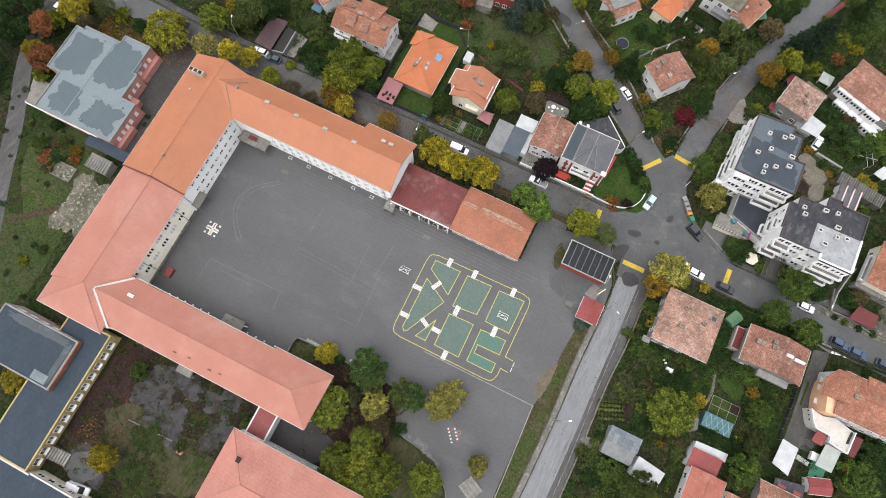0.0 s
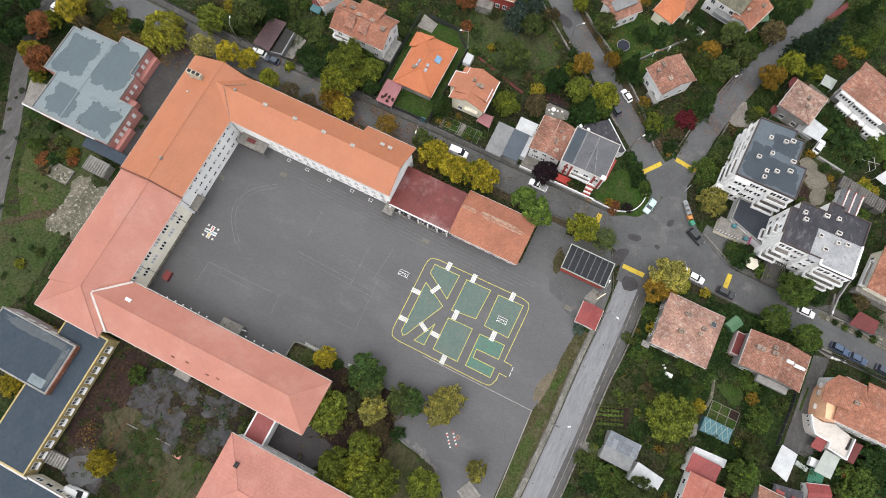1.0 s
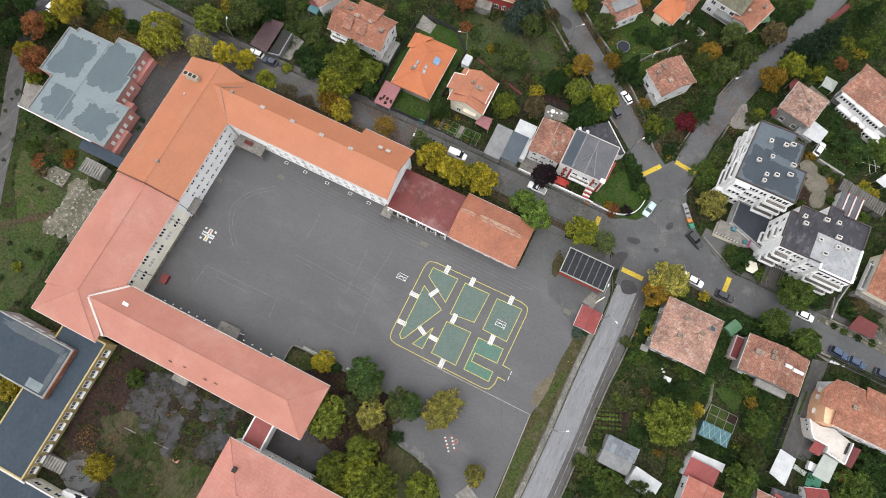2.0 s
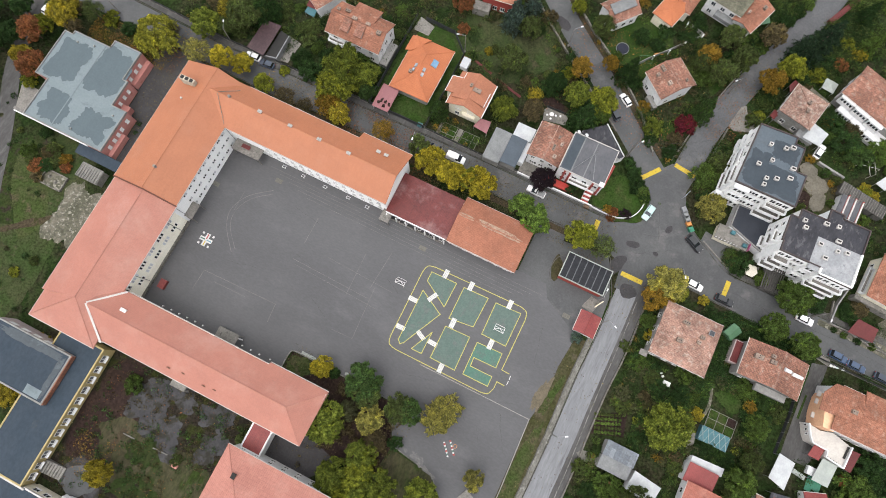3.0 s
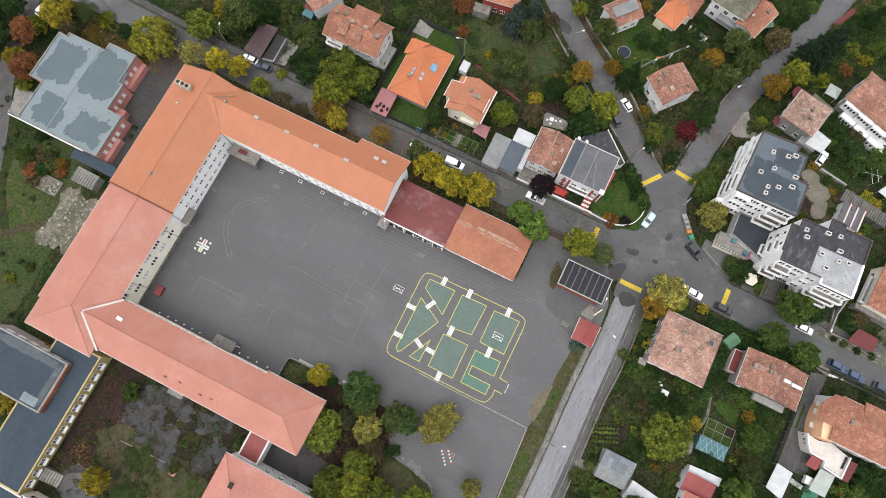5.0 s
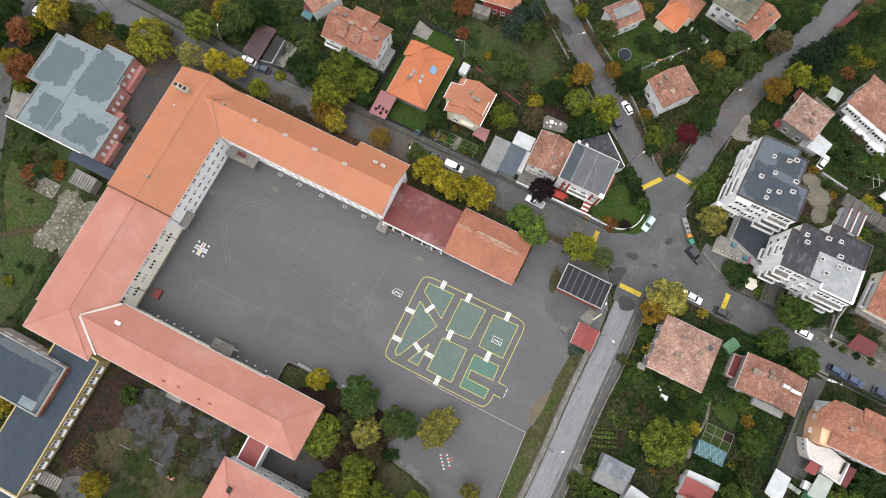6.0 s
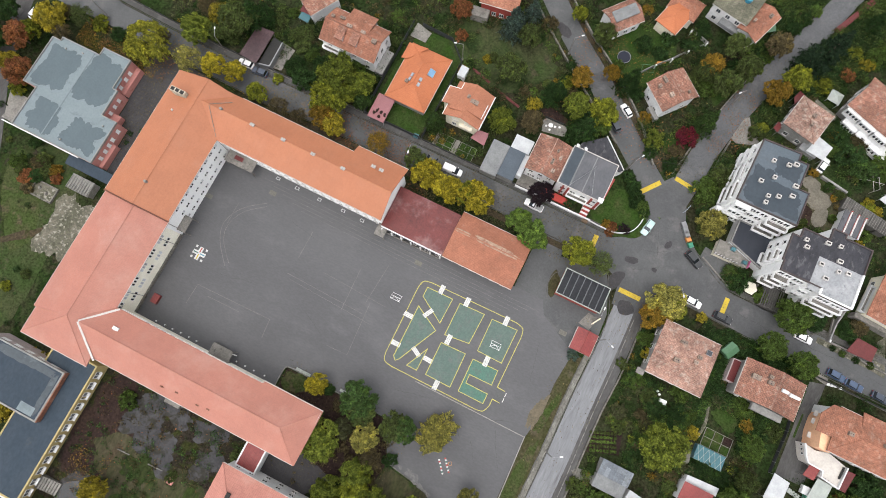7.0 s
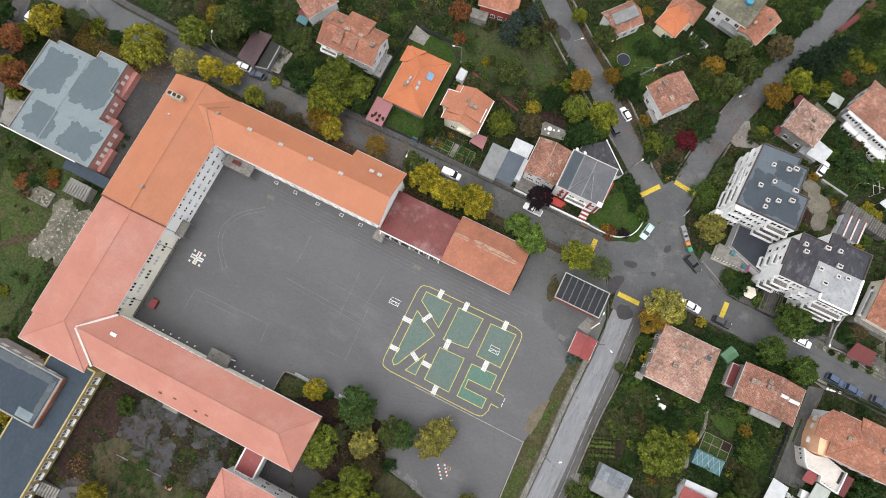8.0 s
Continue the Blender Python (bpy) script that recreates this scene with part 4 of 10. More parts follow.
def crown_mesh(kind, n):
    key = (kind, n)
    if key not in CROWN:
        if kind == "conifer":
            co = spray_cloud(conifer_shoots(n), 11000, 0.17, n + 50, 0.11)
        elif kind == "round":
            co = spray_cloud(crown_shoots("round", n), 24000, 0.165, n, 0.15)
        elif kind == "loose":
            co = spray_cloud(crown_shoots("loose", n + 3), 20000, 0.165, n + 10, 0.16)
        elif kind == "weeping":
            co = spray_cloud(weeping_shoots(n), 15000, 0.16, n + 70, 0.13)
        elif kind == "thin":
            co = spray_cloud(crown_shoots("loose", n + 6), 4600, 0.16, n + 20, 0.28)
        else:
            co = spray_cloud(crown_shoots("bush", n + 9), 7500, 0.2, n + 30, 0.22)
        me = cloud_mesh("crown", co)
        me.materials.append(None)
        CROWN[key] = me
        bm = bmesh.new()
        top = {"conifer": 10.0, "bush": 1.6}.get(kind, 6.0)
        rod(bm, (0, 0, -0.2), (0.05, 0.03, top * 0.45), 0.24, 0.17, 8)
        rod(bm, (0.05, 0.03, top * 0.45), (0, 0, top), 0.17, 0.05, 8)
        if kind != "conifer":
            for k in range(7):
                a, z = k * 2.4, top * (0.35 + 0.07 * k)
                reach = 1.9 if kind != "bush" else 1.5
                rod(bm, (0, 0, z), (reach * math.cos(a), reach * math.sin(a), z + top * 0.24), 0.09, 0.03, 5)
        tm = bpy.data.meshes.new("trunk")
        bm.to_mesh(tm)
        bm.free()
        tm.materials.append(MAT["bark"])
        TRUNK[key] = tm
    return CROWN[key], TRUNK[key]


TREES = random.Random(5)
WORDS = {"green": "green", "deep": "dark green", "olive": "olive-green", "lime": "yellowish-green", "yellow": "bright yellow", "gold": "golden autumn", "rust": "rust-coloured",
         "red": "crimson-leaved", "willow": "pale yellow-olive", "leafdark": "mid-green", "lemon": "lemon-yellow autumn", "chartreuse": "yellow-green autumn", "fresh": "bright green", "sage": "greyish green", "leafy": "fresh green", "brown": "brownish half-bare", "fir": "dark green", "pine": "blue-green", "purple": "dark purple"}


def tree(x, y, r, leaf="green", kind="round", tall=1.0, label=""):
    """A tree of crown radius r whose crown shape is one of a few, turned and stretched."""
    r *= {"loose": 1.07, "weeping": 1.05, "thin": 1.08, "round": 1.0, "bush": 1.08, "conifer": 1.08}[kind]
    k = r / 4.0
    shrub = kind == "bush"
    text = label or f"{WORDS[leaf]} " + {"conifer": "conifer tree with layered drooping boughs", "bush": "leafy garden shrub with a loose outline", "thin": "sparse deciduous tree with thin autumn leaves",
                                       "loose": "deciduous tree with a loose open crown", "weeping": "deciduous tree with drooping branches", "round": "deciduous tree with a dense rounded crown"}[kind]
    ob = thing("shrub" if shrub else "conifer" if kind == "conifer" else "tree", x, y, text, "shrub" if shrub else "tree")
    crown, trunk = crown_mesh(kind, TREES.randrange(3))
    s = Matrix.Diagonal((k * TREES.uniform(0.92, 1.08), k * TREES.uniform(0.92, 1.08), (0.35 + 0.65 * k) * tall if not shrub else k * tall, 1))
    m = pose(0, 0, 0, 0, 0, TREES.uniform(0, 360)) @ s
    for nm, me in (("trunk", trunk), ("crown", crown)):
        o = new(nm, me)
        o.parent = ob
        o.matrix_basis = m
        if nm == "crown":
            o.material_slots[0].link = "OBJECT"
            o.material_slots[0].material = LEAF[leaf]
    return ob


# ---- vehicles ----
PAINT = {}


def paint(c):
    if c not in PAINT:
        PAINT[c] = plain("car_paint", c, 0.28, 0.0, 0.03, spec=0.6)
    return PAINT[c]


def loft(bm, rings):
    """Skins rings of equal count and closes both ends."""
    R = [[bm.verts.new(p) for p in r] for r in rings]
    n = len(R[0])
    for a, b in zip(R, R[1:]):
        for k in range(n):
            bm.faces.new((a[k], a[(k + 1) % n], b[(k + 1) % n], b[k]))
    bm.faces.new(R[0][::-1])
    bm.faces.new(R[-1])
    return bm


def car(x, y, heading, colour, label, kind="hatch", length=4.2, width=1.75, category="car"):
    """A parked vehicle that points along heading: lofted body, glasshouse, roof, wheels, lamps, mirrors."""
    ob = thing({"van": "van", "pickup": "pickup_truck"}.get(kind, "car"), x, y, label, category, rz=heading)
    L, W = length / 2, width / 2
    hood, top = (0.85, 1.45) if kind == "hatch" else (0.95, 1.7) if kind == "suv" else (1.05, 1.95) if kind == "van" else (1.0, 1.75)
    body = bmesh.new()
    rings = []
    for f, w, z in ((-1.0, 0.86, hood * 0.86), (-0.95, 0.95, hood), (-0.6, 1.0, hood + 0.04), (0.3, 1.0, hood + 0.03), (0.75, 0.97, hood * 0.93), (0.95, 0.9, hood * 0.82), (1.0, 0.78, hood * 0.72)):
        xx, ww = f * L, w * W
        rings.append([(xx, -ww, 0.28), (xx, ww, 0.28), (xx, ww, z * 0.75), (xx, ww * 0.9, z), (xx, -ww * 0.9, z), (xx, -ww, z * 0.75)])
    bod = part("body", loft(body, rings), paint(colour), ob)
    back, front = {"hatch": (-0.86, 0.42), "suv": (-0.92, 0.40), "van": (-0.96, 0.62), "pickup": (-0.15, 0.48)}[kind]
    g = bmesh.new()
    rg = []
    for f, w, z0, z1 in ((back, 0.86, hood - 0.03, hood + 0.05), (back + 0.12, 0.84, hood - 0.02, top - 0.04), (back + 0.2, 0.82, hood, top - 0.02), (front - 0.32, 0.82, hood, top - 0.02), (front, 0.86, hood - 0.05, hood + 0.03)):
        xx, ww = f * L, w * W
        t = ww * (0.86 if z1 > hood + 0.2 else 0.99)
        rg.append([(xx, -ww, z0), (xx, ww, z0), (xx, t, z1), (xx, -t, z1)])
    part("glasshouse", loft(g, rg), MAT["glass"], ob)
    r = bmesh.new()
    x0, x1 = (back + 0.13) * L, (front - 0.31) * L
    box(r, x0, x1, -W * 0.72, W * 0.72, top - 0.05, top + 0.03)
    bmesh.ops.bevel(r, geom=[e for e in r.edges], offset=0.03, segments=2, affect="EDGES")
    part("roof", r, paint(colour), ob)
    if kind == "van":
        part("cargo_side", box(bmesh.new(), back * L + 0.05, 0.05 * L, -W * 0.87, W * 0.87, hood - 0.1, top - 0.06), paint(colour), ob)
    if kind == "pickup":
        part("cargo_bed", box(bmesh.new(), -L * 0.93, -L * 0.2, -W * 0.78, W * 0.78, hood, hood + 0.08), MAT["steel"], ob)
    for sx in (-0.62, 0.62):
        for sy in (-1, 1):
            t = part("wheel", rod(bmesh.new(), (sx * L, sy * (W - 0.2), 0.32), (sx * L, sy * (W + 0.01), 0.32), 0.32, n=14), MAT["rubber"], ob)
            part("rim", rod(bmesh.new(), (sx * L, sy * (W - 0.02), 0.32), (sx * L, sy * (W + 0.02), 0.32), 0.19, n=10), MAT["steel"], t)
    for sy in (-1, 1):
        part("headlight", box(bmesh.new(), L * 0.9, L * 0.975, sy * W * 0.62 - 0.16, sy * W * 0.62 + 0.16, hood * 0.66, hood * 0.80), MAT["frame"], ob)
        part("tail_light", box(bmesh.new(), -L * 1.005, -L * 0.95, sy * W * 0.7 - 0.12, sy * W * 0.7 + 0.12, hood * 0.62, hood * 0.88), MAT["red_paint"], ob)
        part("mirror", box(bmesh.new(), front * L * 0.75 - 0.08, front * L * 0.75 + 0.08, sy * (W + 0.08) - 0.09, sy * (W + 0.08) + 0.09, hood + 0.02, hood + 0.16), paint(colour), ob)
    return ob


def street_lamp(x, y, heading, h=7.5, reach=1.8, label="grey steel street lamp with a short arm"):
    ob = thing("street_lamp", x, y, label, "street lamp", "street lamps", rz=heading)
    part("pole", rod(bmesh.new(), (0, 0, 0), (0, 0, h), 0.11, 0.07), MAT["concrete"], ob)
    part("arm", rod(bmesh.new(), (0, 0, h - 0.1), (reach, 0, h + 0.25), 0.05, 0.04), MAT["steel"], ob)
    part("lamp_head", box(bmesh.new(), reach - 0.15, reach + 0.5, -0.14, 0.14, h + 0.18, h + 0.32), MAT["white_metal"], ob)
    part("base", box(bmesh.new(), -0.22, 0.22, -0.22, 0.22, 0, 0.5), MAT["concrete"], ob)
    return ob


# ---- ground, roads and yard ----
lone("ground", box(bmesh.new(), -2500, 2500, -2500, 2500, -2.0, 0.0), MAT["ground"], "dark green and brown garden ground with grass and leaf litter", "ground", kind="structure")

# the school yard, one asphalt sheet
patch("yard", [(-77, -10.5), (-37.2, -10.5), (-37.0, -4.0), (-11.2, -4.0), (-6.0, -12.6), (4.6, -14.2), (9.5, -19.0), (14.5, -40.0), (20.0, -40.0), (19.8, 6.5), (21.2, 14.5), (22.0, 29.0),
               (20.8, 34.0), (11.5, 36.5), (9.6, 47.4), (2.5, 48.0), (2.5, 36.5), (-77, 36.5)], MAT["yard"], 0.03, "grey worn asphalt school yard", "pavement")
patch("north_street", [(-175, 51.8), (-99, 51.4), (-73, 50.6), (-60, 51.6), (-27, 51.6), (16, 51.5), (24.2, 49.0), (24.8, 43.0), (32.8, 43.0), (33, 49.5), (40, 50.6), (60, 49.8), (170, 49.0),
                       (170, 57.6), (86, 57.8), (57, 57.6), (48, 57.9), (39.5, 62.4), (34.2, 66.0), (31.7, 72.8), (32.6, 78.2), (26.0, 78.4), (24.6, 76.6), (19.8, 71.0), (23.8, 68.1), (24.3, 63.5), (22.5, 60.0),
                       (18.6, 57.8), (-17, 58.0), (-64, 57.5), (-92, 57.2), (-120, 58.2), (-135, 60.0), (-175, 63.0)], MAT["asphalt"], 0.02, "grey patched asphalt street and crossroads", "road")
lone("side_street", strip(bmesh.new(), smooth_line([(23.2, 73.2), (11.6, 82.6), (0.2, 92.8), (-12.6, 102.8), (-30, 118), (-60, 142)]), -3.3, 2.8, -0.3, 0.015), MAT["asphalt"], "narrow asphalt side street", "road", kind="structure")
lone("upper_street", strip(bmesh.new(), smooth_line([(29.4, 77.0), (31.2, 91.2), (35.6, 107.2), (41.8, 123.6), (48.0, 141.8), (62, 185)]), -3.1, 3.1, -0.3, 0.025), MAT["asphalt_pale"], "rising asphalt street between gardens", "road", kind="structure")
SOUTH = smooth_line([(28.0, 47.2), (27.95, 33.0), (27.75, 18.0), (27.75, 6.0), (27.45, -6.0), (26.9, -22.0), (25.6, -70.0)])
lone("south_road", strip(bmesh.new(), SOUTH, -2.6, 2.4, -0.3, 0.012), MAT["concrete_road"], "cracked pale grey road beside the school yard", "road", kind="structure")
lone("south_road_edge", strip(bmesh.new(), SOUTH, 2.4, 4.95, -0.3, 0.035), MAT["asphalt_damp"], "dark asphalt strip beside the road", "road", kind="structure")
lone("south_pavement", strip(bmesh.new(), smooth_line([(25.3, 30.0), (24.9, 18.0), (24.95, 6.0), (24.7, -6.0), (24.1, -22.0), (22.8, -70.0)]), -1.35, -0.12, -0.3, 0.09), MAT["gravel"], "pale gravelly broken pavement beside the road", "pavement", kind="structure")
lone("west_lane", strip(bmesh.new(), smooth_line([(-147, 56), (-143.5, 42), (-138.6, 27.5), (-133.2, 17.2), (-128.6, 8.2), (-124.6, -0.8), (-119.6, -11), (-113, -24), (-100, -50)]), -2.3, 2.3, -0.3, 0.06), MAT["asphalt_damp"], "narrow asphalt lane", "road", kind="structure")
patch("step_pad", [(-134.0, 25.2), (-131.4, 18.4), (-127.9, 18.2), (-128.6, 25.0)], MAT["concrete"], 0.09, "pale concrete pad beside the annex", "pavement")

# kerbs
def kerb(pts, label="grimy grey kerb stones", w=0.16, h=0.12, mat="kerb_dark"):
    return lone("kerb", strip(bmesh.new(), pts, -w / 2, w / 2, -0.2, h), MAT[mat], label, "kerb", kind="structure")


kerb([(-131.6, 18.2), (-127.8, 17.9)], "row of low pale concrete steps", 0.7, 0.3, "kerb")
kerb([(-130, 58.9), (-92, 57.4), (-64, 57.7), (-17, 58.2), (18.6, 58.0)])
kerb([(-99, 51.2), (-73, 50.4), (-60, 51.4), (-27, 51.4), (15.0, 51.3)])
kerb(smooth_line([(15.0, 51.3), (20.5, 49.8), (22.6, 46.0), (25.2, 40.0), (25.5, 31.0), (24.95, 18.0), (25.0, 6.0), (24.75, -6.0), (24.1, -22.0)]), h=0.14)
kerb(smooth_line([(23.9, 29.0), (23.5, 18.0), (23.6, 6.0), (23.3, -6.0), (22.7, -22.0), (21.4, -70.0)]), "dark worn edge of the pavement", 0.22, 0.13)
kerb(smooth_line([(34.4, 66.0), (39.5, 62.6), (47.8, 58.1), (57, 57.8), (86, 58.0), (150, 58.2)]))
kerb(smooth_line([(30.9, 46.0), (32.5, 49.2), (40, 50.4), (60, 49.6), (110, 49.0)]))
lone("pavement", strip(bmesh.new(), [(-126, 59.1), (-92, 57.6), (-64, 57.9), (-17, 58.4), (18.6, 58.2)], 0.0, 1.3, -0.3, 0.11), MAT["asphalt_damp"], "narrow asphalt pavement under the garden fences", "pavement", kind="structure")
lone("pavement", strip(bmesh.new(), [(-70, 50.2), (-60, 51.2), (-27, 51.2), (15.0, 51.1)], -1.6, -0.1, -0.3, 0.10), MAT["dirt"], "leaf-strewn earth strip beside the street", "pavement", kind="structure")
lone("pavement", strip(bmesh.new(), smooth_line([(47.8, 58.2), (57, 57.9), (86, 58.1), (150, 58.3)]), 0.0, 1.4, -0.3, 0.11), MAT["kerb_dark"], "grimy concrete pavement", "pavement", kind="structure")
edge_line = thing("road_edge_line", 30.9, 0, "worn white edge line painted beside the road", "road marking", kind="structure")
for k in range(34):
    y = 42.0 - k * 2.6
    x = 31.0 + 0.1 * math.sin(k * 0.5) - 0.55 * max(0.0, -y) / 30
    part("dash", strip(bmesh.new(), [(x, y), (x - 0.01, y - 2.35)], -0.07, 0.07, 0.0, 0.041), MAT["kerb"], edge_line, world=True)

# repaired spots in the asphalt
for k, (x, y, a, b, r) in enumerate([(-14.2, 102.7, 2.6, 1.2, -35), (24.9, 54.7, 1.6, 0.9, 10), (31.4, 62.0, 1.1, 0.7, 60), (23.2, 48.2, 3.0, 1.6, 70), (28.1, 43.5, 1.9, 1.9, 0), (30.7, 54.9, 0.7, 0.5, 0)]):
    patch("asphalt_repair", blob(x, y, a, b, r, 0.12, 24, k), MAT["patch"], 0.034 + 0.002 * k, "dark patch of newer asphalt", "road")

# lighter and greener areas
patch("lawn", [(-52.5, 59.7), (-43.0, 59.7), (-35.0, 59.9), (-34.6, 66), (-34.4, 81.5), (-40.0, 86.8), (-47.5, 86.8), (-49.0, 75), (-49.0, 66)], MAT["lawn"], 0.05, "mown green lawn behind a dark fence", "ground")
patch("lawn", blob(17.8, 64.0, 6.6, 6.4, 0, 0.10, 40, 3), MAT["lawn"], 0.05, "mown corner lawn beside a hedge", "ground")
patch("lawn", blob(28.2, 105.6, 2.6, 4.6, -25, 0.15, 80, 34, 0.2), MAT["lawn"], 0.045, "green garden lawn beside the rising street", "ground")
patch("lawn", blob(22.8, 85.4, 2.4, 2.6, 0, 0.2, 60, 35, 0.2), MAT["lawn"], 0.043, "small lawn between shrubs at the fork", "ground")
patch("lawn", blob(5.2, 105.6, 8.0, 10.5, 35, 0.18, 40, 4), MAT["lawn"], 0.04, "green garden lawn", "ground")
patch("meadow", blob(-26.5, 90.4, 17, 12, 20, 0.22, 140, 5, 0.2), MAT["grass"], 0.03, "unmown grass with bare patches", "ground")
patch("meadow", blob(-120.3, 2.6, 8, 13, -20, 0.2, 120, 16, 0.2), MAT["court_grass"], 0.04, "green lawn strip beside the lane", "ground")
patch("footpath", blob(-111.0, -6.4, 8, 0.9, 42, 0.2, 90, 17, 0.3), MAT["dirt"], 0.05, "trodden footpath across the grass", "ground")
patch("meadow", blob(-112.3, -6.4, 14, 26, 5, 0.2, 140, 6, 0.15), MAT["grass"], 0.03, "rough grass worn by footpaths", "ground")
patch("courtyard_ground", [(-73.6, -53), (-38, -53), (-38, -27), (-36, -20), (-73.6, -20)], MAT["court"], 0.02, "courtyard of dark soil, weeds and broken asphalt", "ground")
patch("meadow", blob(-52.7, -40.2, 13, 8.0, 0, 0.2, 140, 7, 0.25), MAT["court_dry"], 0.035, "patchy courtyard grass", "ground")
patch("meadow", blob(-52.8, -46.9, 4.6, 4.4, 0, 0.2, 90, 8, 0.3), MAT["court_grass"], 0.05, "patch of courtyard grass", "ground")
patch("meadow", blob(-55.7, -38.7, 3.6, 3.4, 0, 0.2, 90, 18, 0.3), MAT["court_grass"], 0.052, "patch of courtyard grass", "ground")
patch("bare_soil", blob(-67.9, -34.7, 6.4, 12.5, -5, 0.16, 140, 9, 0.25), MAT["soil"], 0.03, "dark bare soil with fallen leaves", "ground")
for k, (x, y, a, b) in enumerate([(-59.9, -30.1, 5.2, 5.0), (-53.6, -33.2, 4.2, 4.4), (-56.2, -24.3, 5.4, 2.6), (-44.6, -24.6, 3.6, 3.2), (-42.6, -31.4, 3.4, 3.6), (-65.3, -49.3, 4.2, 4.6)]):
    patch("old_paving", blob(x, y, a, b, 0, 0.3, 130, k + 11, 0.32), MAT["old_asphalt"], 0.04 + 0.002 * k, "broken grey asphalt showing through weeds", "ground")
patch("concrete_pad", ragged(-107.4, -96.0, -7.8, 9.4, 33, 0.35), MAT["stained"], 0.06, "stained and cracked concrete pad", "ground")
patch("green_lawn", blob(-115.0, 2.0, 5.5, 11.5, 32, 0.14, 120, 37, 0.2), MAT["grass_green"], 0.045, "green mown grass beside the lane", "ground")
patch("side_yard", [(-101, 17.5), (-90.5, 17.5), (-90.5, 50.4), (-106.6, 50.9), (-106.6, 36.2), (-105.2, 36), (-105.2, 29), (-101, 28.8)], MAT["litter_yard"], 0.04, "dark littered asphalt passage between buildings", "pavement")
patch("pavilion_paving", [(9.8, 36.8), (11.5, 33.5), (20.3, 28.8), (25.2, 30.0), (24.8, 40.0), (22.6, 46.0), (20.6, 49.6), (9.4, 48.0)], MAT["asphalt"], 0.042, "asphalt paving round the pavilion", "pavement")
patch("paving_slab", [(19.6, 35.4), (22.4, 34.9), (23.4, 38.2), (20.8, 38.6)], MAT["concrete"], 0.06, "pale concrete slab at the gate", "pavement")
patch("verge", [(19.1, -40), (22.4, -40), (23.4, -8), (23.8, 4), (23.6, 17), (24.0, 28.3), (21.3, 28.3), (20.3, 20), (20.5, 13), (19.2, 6.4)], MAT["verge"], 0.05, "grassy verge between yard and road", "ground")
patch("verge_grass", blob(21.2, -8.0, 1.7, 13.5, -2, 0.12, 90, 19, 0.2), MAT["grass_green"], 0.07, "greener grass along the verge", "ground")
patch("verge_grass", blob(21.6, 13.5, 0.9, 5.0, -8, 0.2, 90, 20, 0.3), MAT["grass_green"], 0.066, "greener grass along the verge", "ground")
patch("gravel_spot", blob(34.0, 4.6, 2.4, 1.3, 20, 0.2, 60, 29, 0.3), MAT["gravel"], 0.07, "pale gravel patch at a garden gate", "ground")
patch("sand_spot", blob(19.4, 12.6, 1.15, 4.6, -6, 0.2, 90, 21, 0.3), MAT["sand"], 0.07, "sandy bare patch at the yard's edge", "ground")
patch("lawn", blob(-33.6, -6.4, 2.9, 2.5, 0, 0.12, 90, 28, 0.15), MAT["grass_green"], 0.07, "small patchy lawn in the school bed", "ground")
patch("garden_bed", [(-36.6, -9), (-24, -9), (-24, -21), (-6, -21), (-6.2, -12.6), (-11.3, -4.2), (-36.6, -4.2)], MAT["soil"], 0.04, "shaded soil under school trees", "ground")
patch("service_yard", [(-35, -27), (-20, -27), (-15, -21.5), (-23, -19.0), (-30, -19.6)], MAT["patch"], 0.05, "dark asphalt service yard", "pavement")
patch("grass_bed", [(-6.2, -13), (4.4, -14.4), (9.0, -19.2), (7, -26), (-8, -24)], MAT["court_dry"], 0.045, "patchy grass bed", "ground")
for k, (x, y, a, b) in enumerate(((-0.4, -12.2, 1.3, 0.8), (1.2, -13.0, 1.0, 0.7), (3.9, -14.3, 1.5, 0.8), (2.4, -13.4, 0.6, 0.4), (-3.2, -11.9, 0.7, 0.3))):
    patch("worn_patch", blob(x, y, a, b, -15, 0.3, 90, 23 + k, 0.45), MAT["bleached"], 0.036 + 0.002 * k, "bleached worn spot in the asphalt", "pavement")
patch("driveway", [(72.7, 46.8), (72.7, 35.4), (72.6, 25.7), (72.6, 24.2), (78.9, 24.4), (79.3, 29.0), (76.0, 32.4), (75.2, 37.1), (76.1, 44.3), (76.2, 47.7)], MAT["asphalt_damp"], 0.05, "asphalt driveway between houses", "pavement")
patch("grass_strip", [(71.9, 44.3), (72.8, 44.5), (72.5, 38.1), (71.8, 38.3)], MAT["lawn"], 0.07, "narrow grass strip in the driveway", "ground")
lone("pavement", strip(bmesh.new(), smooth_line([(20.6, 75.4), (11.6, 82.6), (0.2, 92.8), (-12.6, 102.8), (-30, 118)]), -4.9, -3.4, -0.3, 0.06), MAT["dirt"], "leaf-strewn earth verge beside the side street", "pavement", kind="structure")
for k, (x, y, a, b, r) in enumerate(((3.7, 89.6, 2.4, 1.3, -42), (9.7, 85.6, 2.6, 1.5, -42), (-3.2, 96.5, 1.6, 1.3, -42), (0.6, 92.4, 2.2, 1.0, -42))):
    m = pose(x, y, 0, 0, 0, r)
    lone("asphalt_repair", box(bmesh.new(), -a, a, -b, b, -0.2, 0.03 + 0.004 * k, m), MAT["asphalt_pale"], "pale rectangular asphalt repair", "road", kind="structure")
patch("forecourt", [(39.6, 65.6), (39.3, 62.8), (47.7, 57.7), (50.2, 64.6)], MAT["asphalt"], 0.035, "asphalt forecourt beside the apartment house", "pavement")
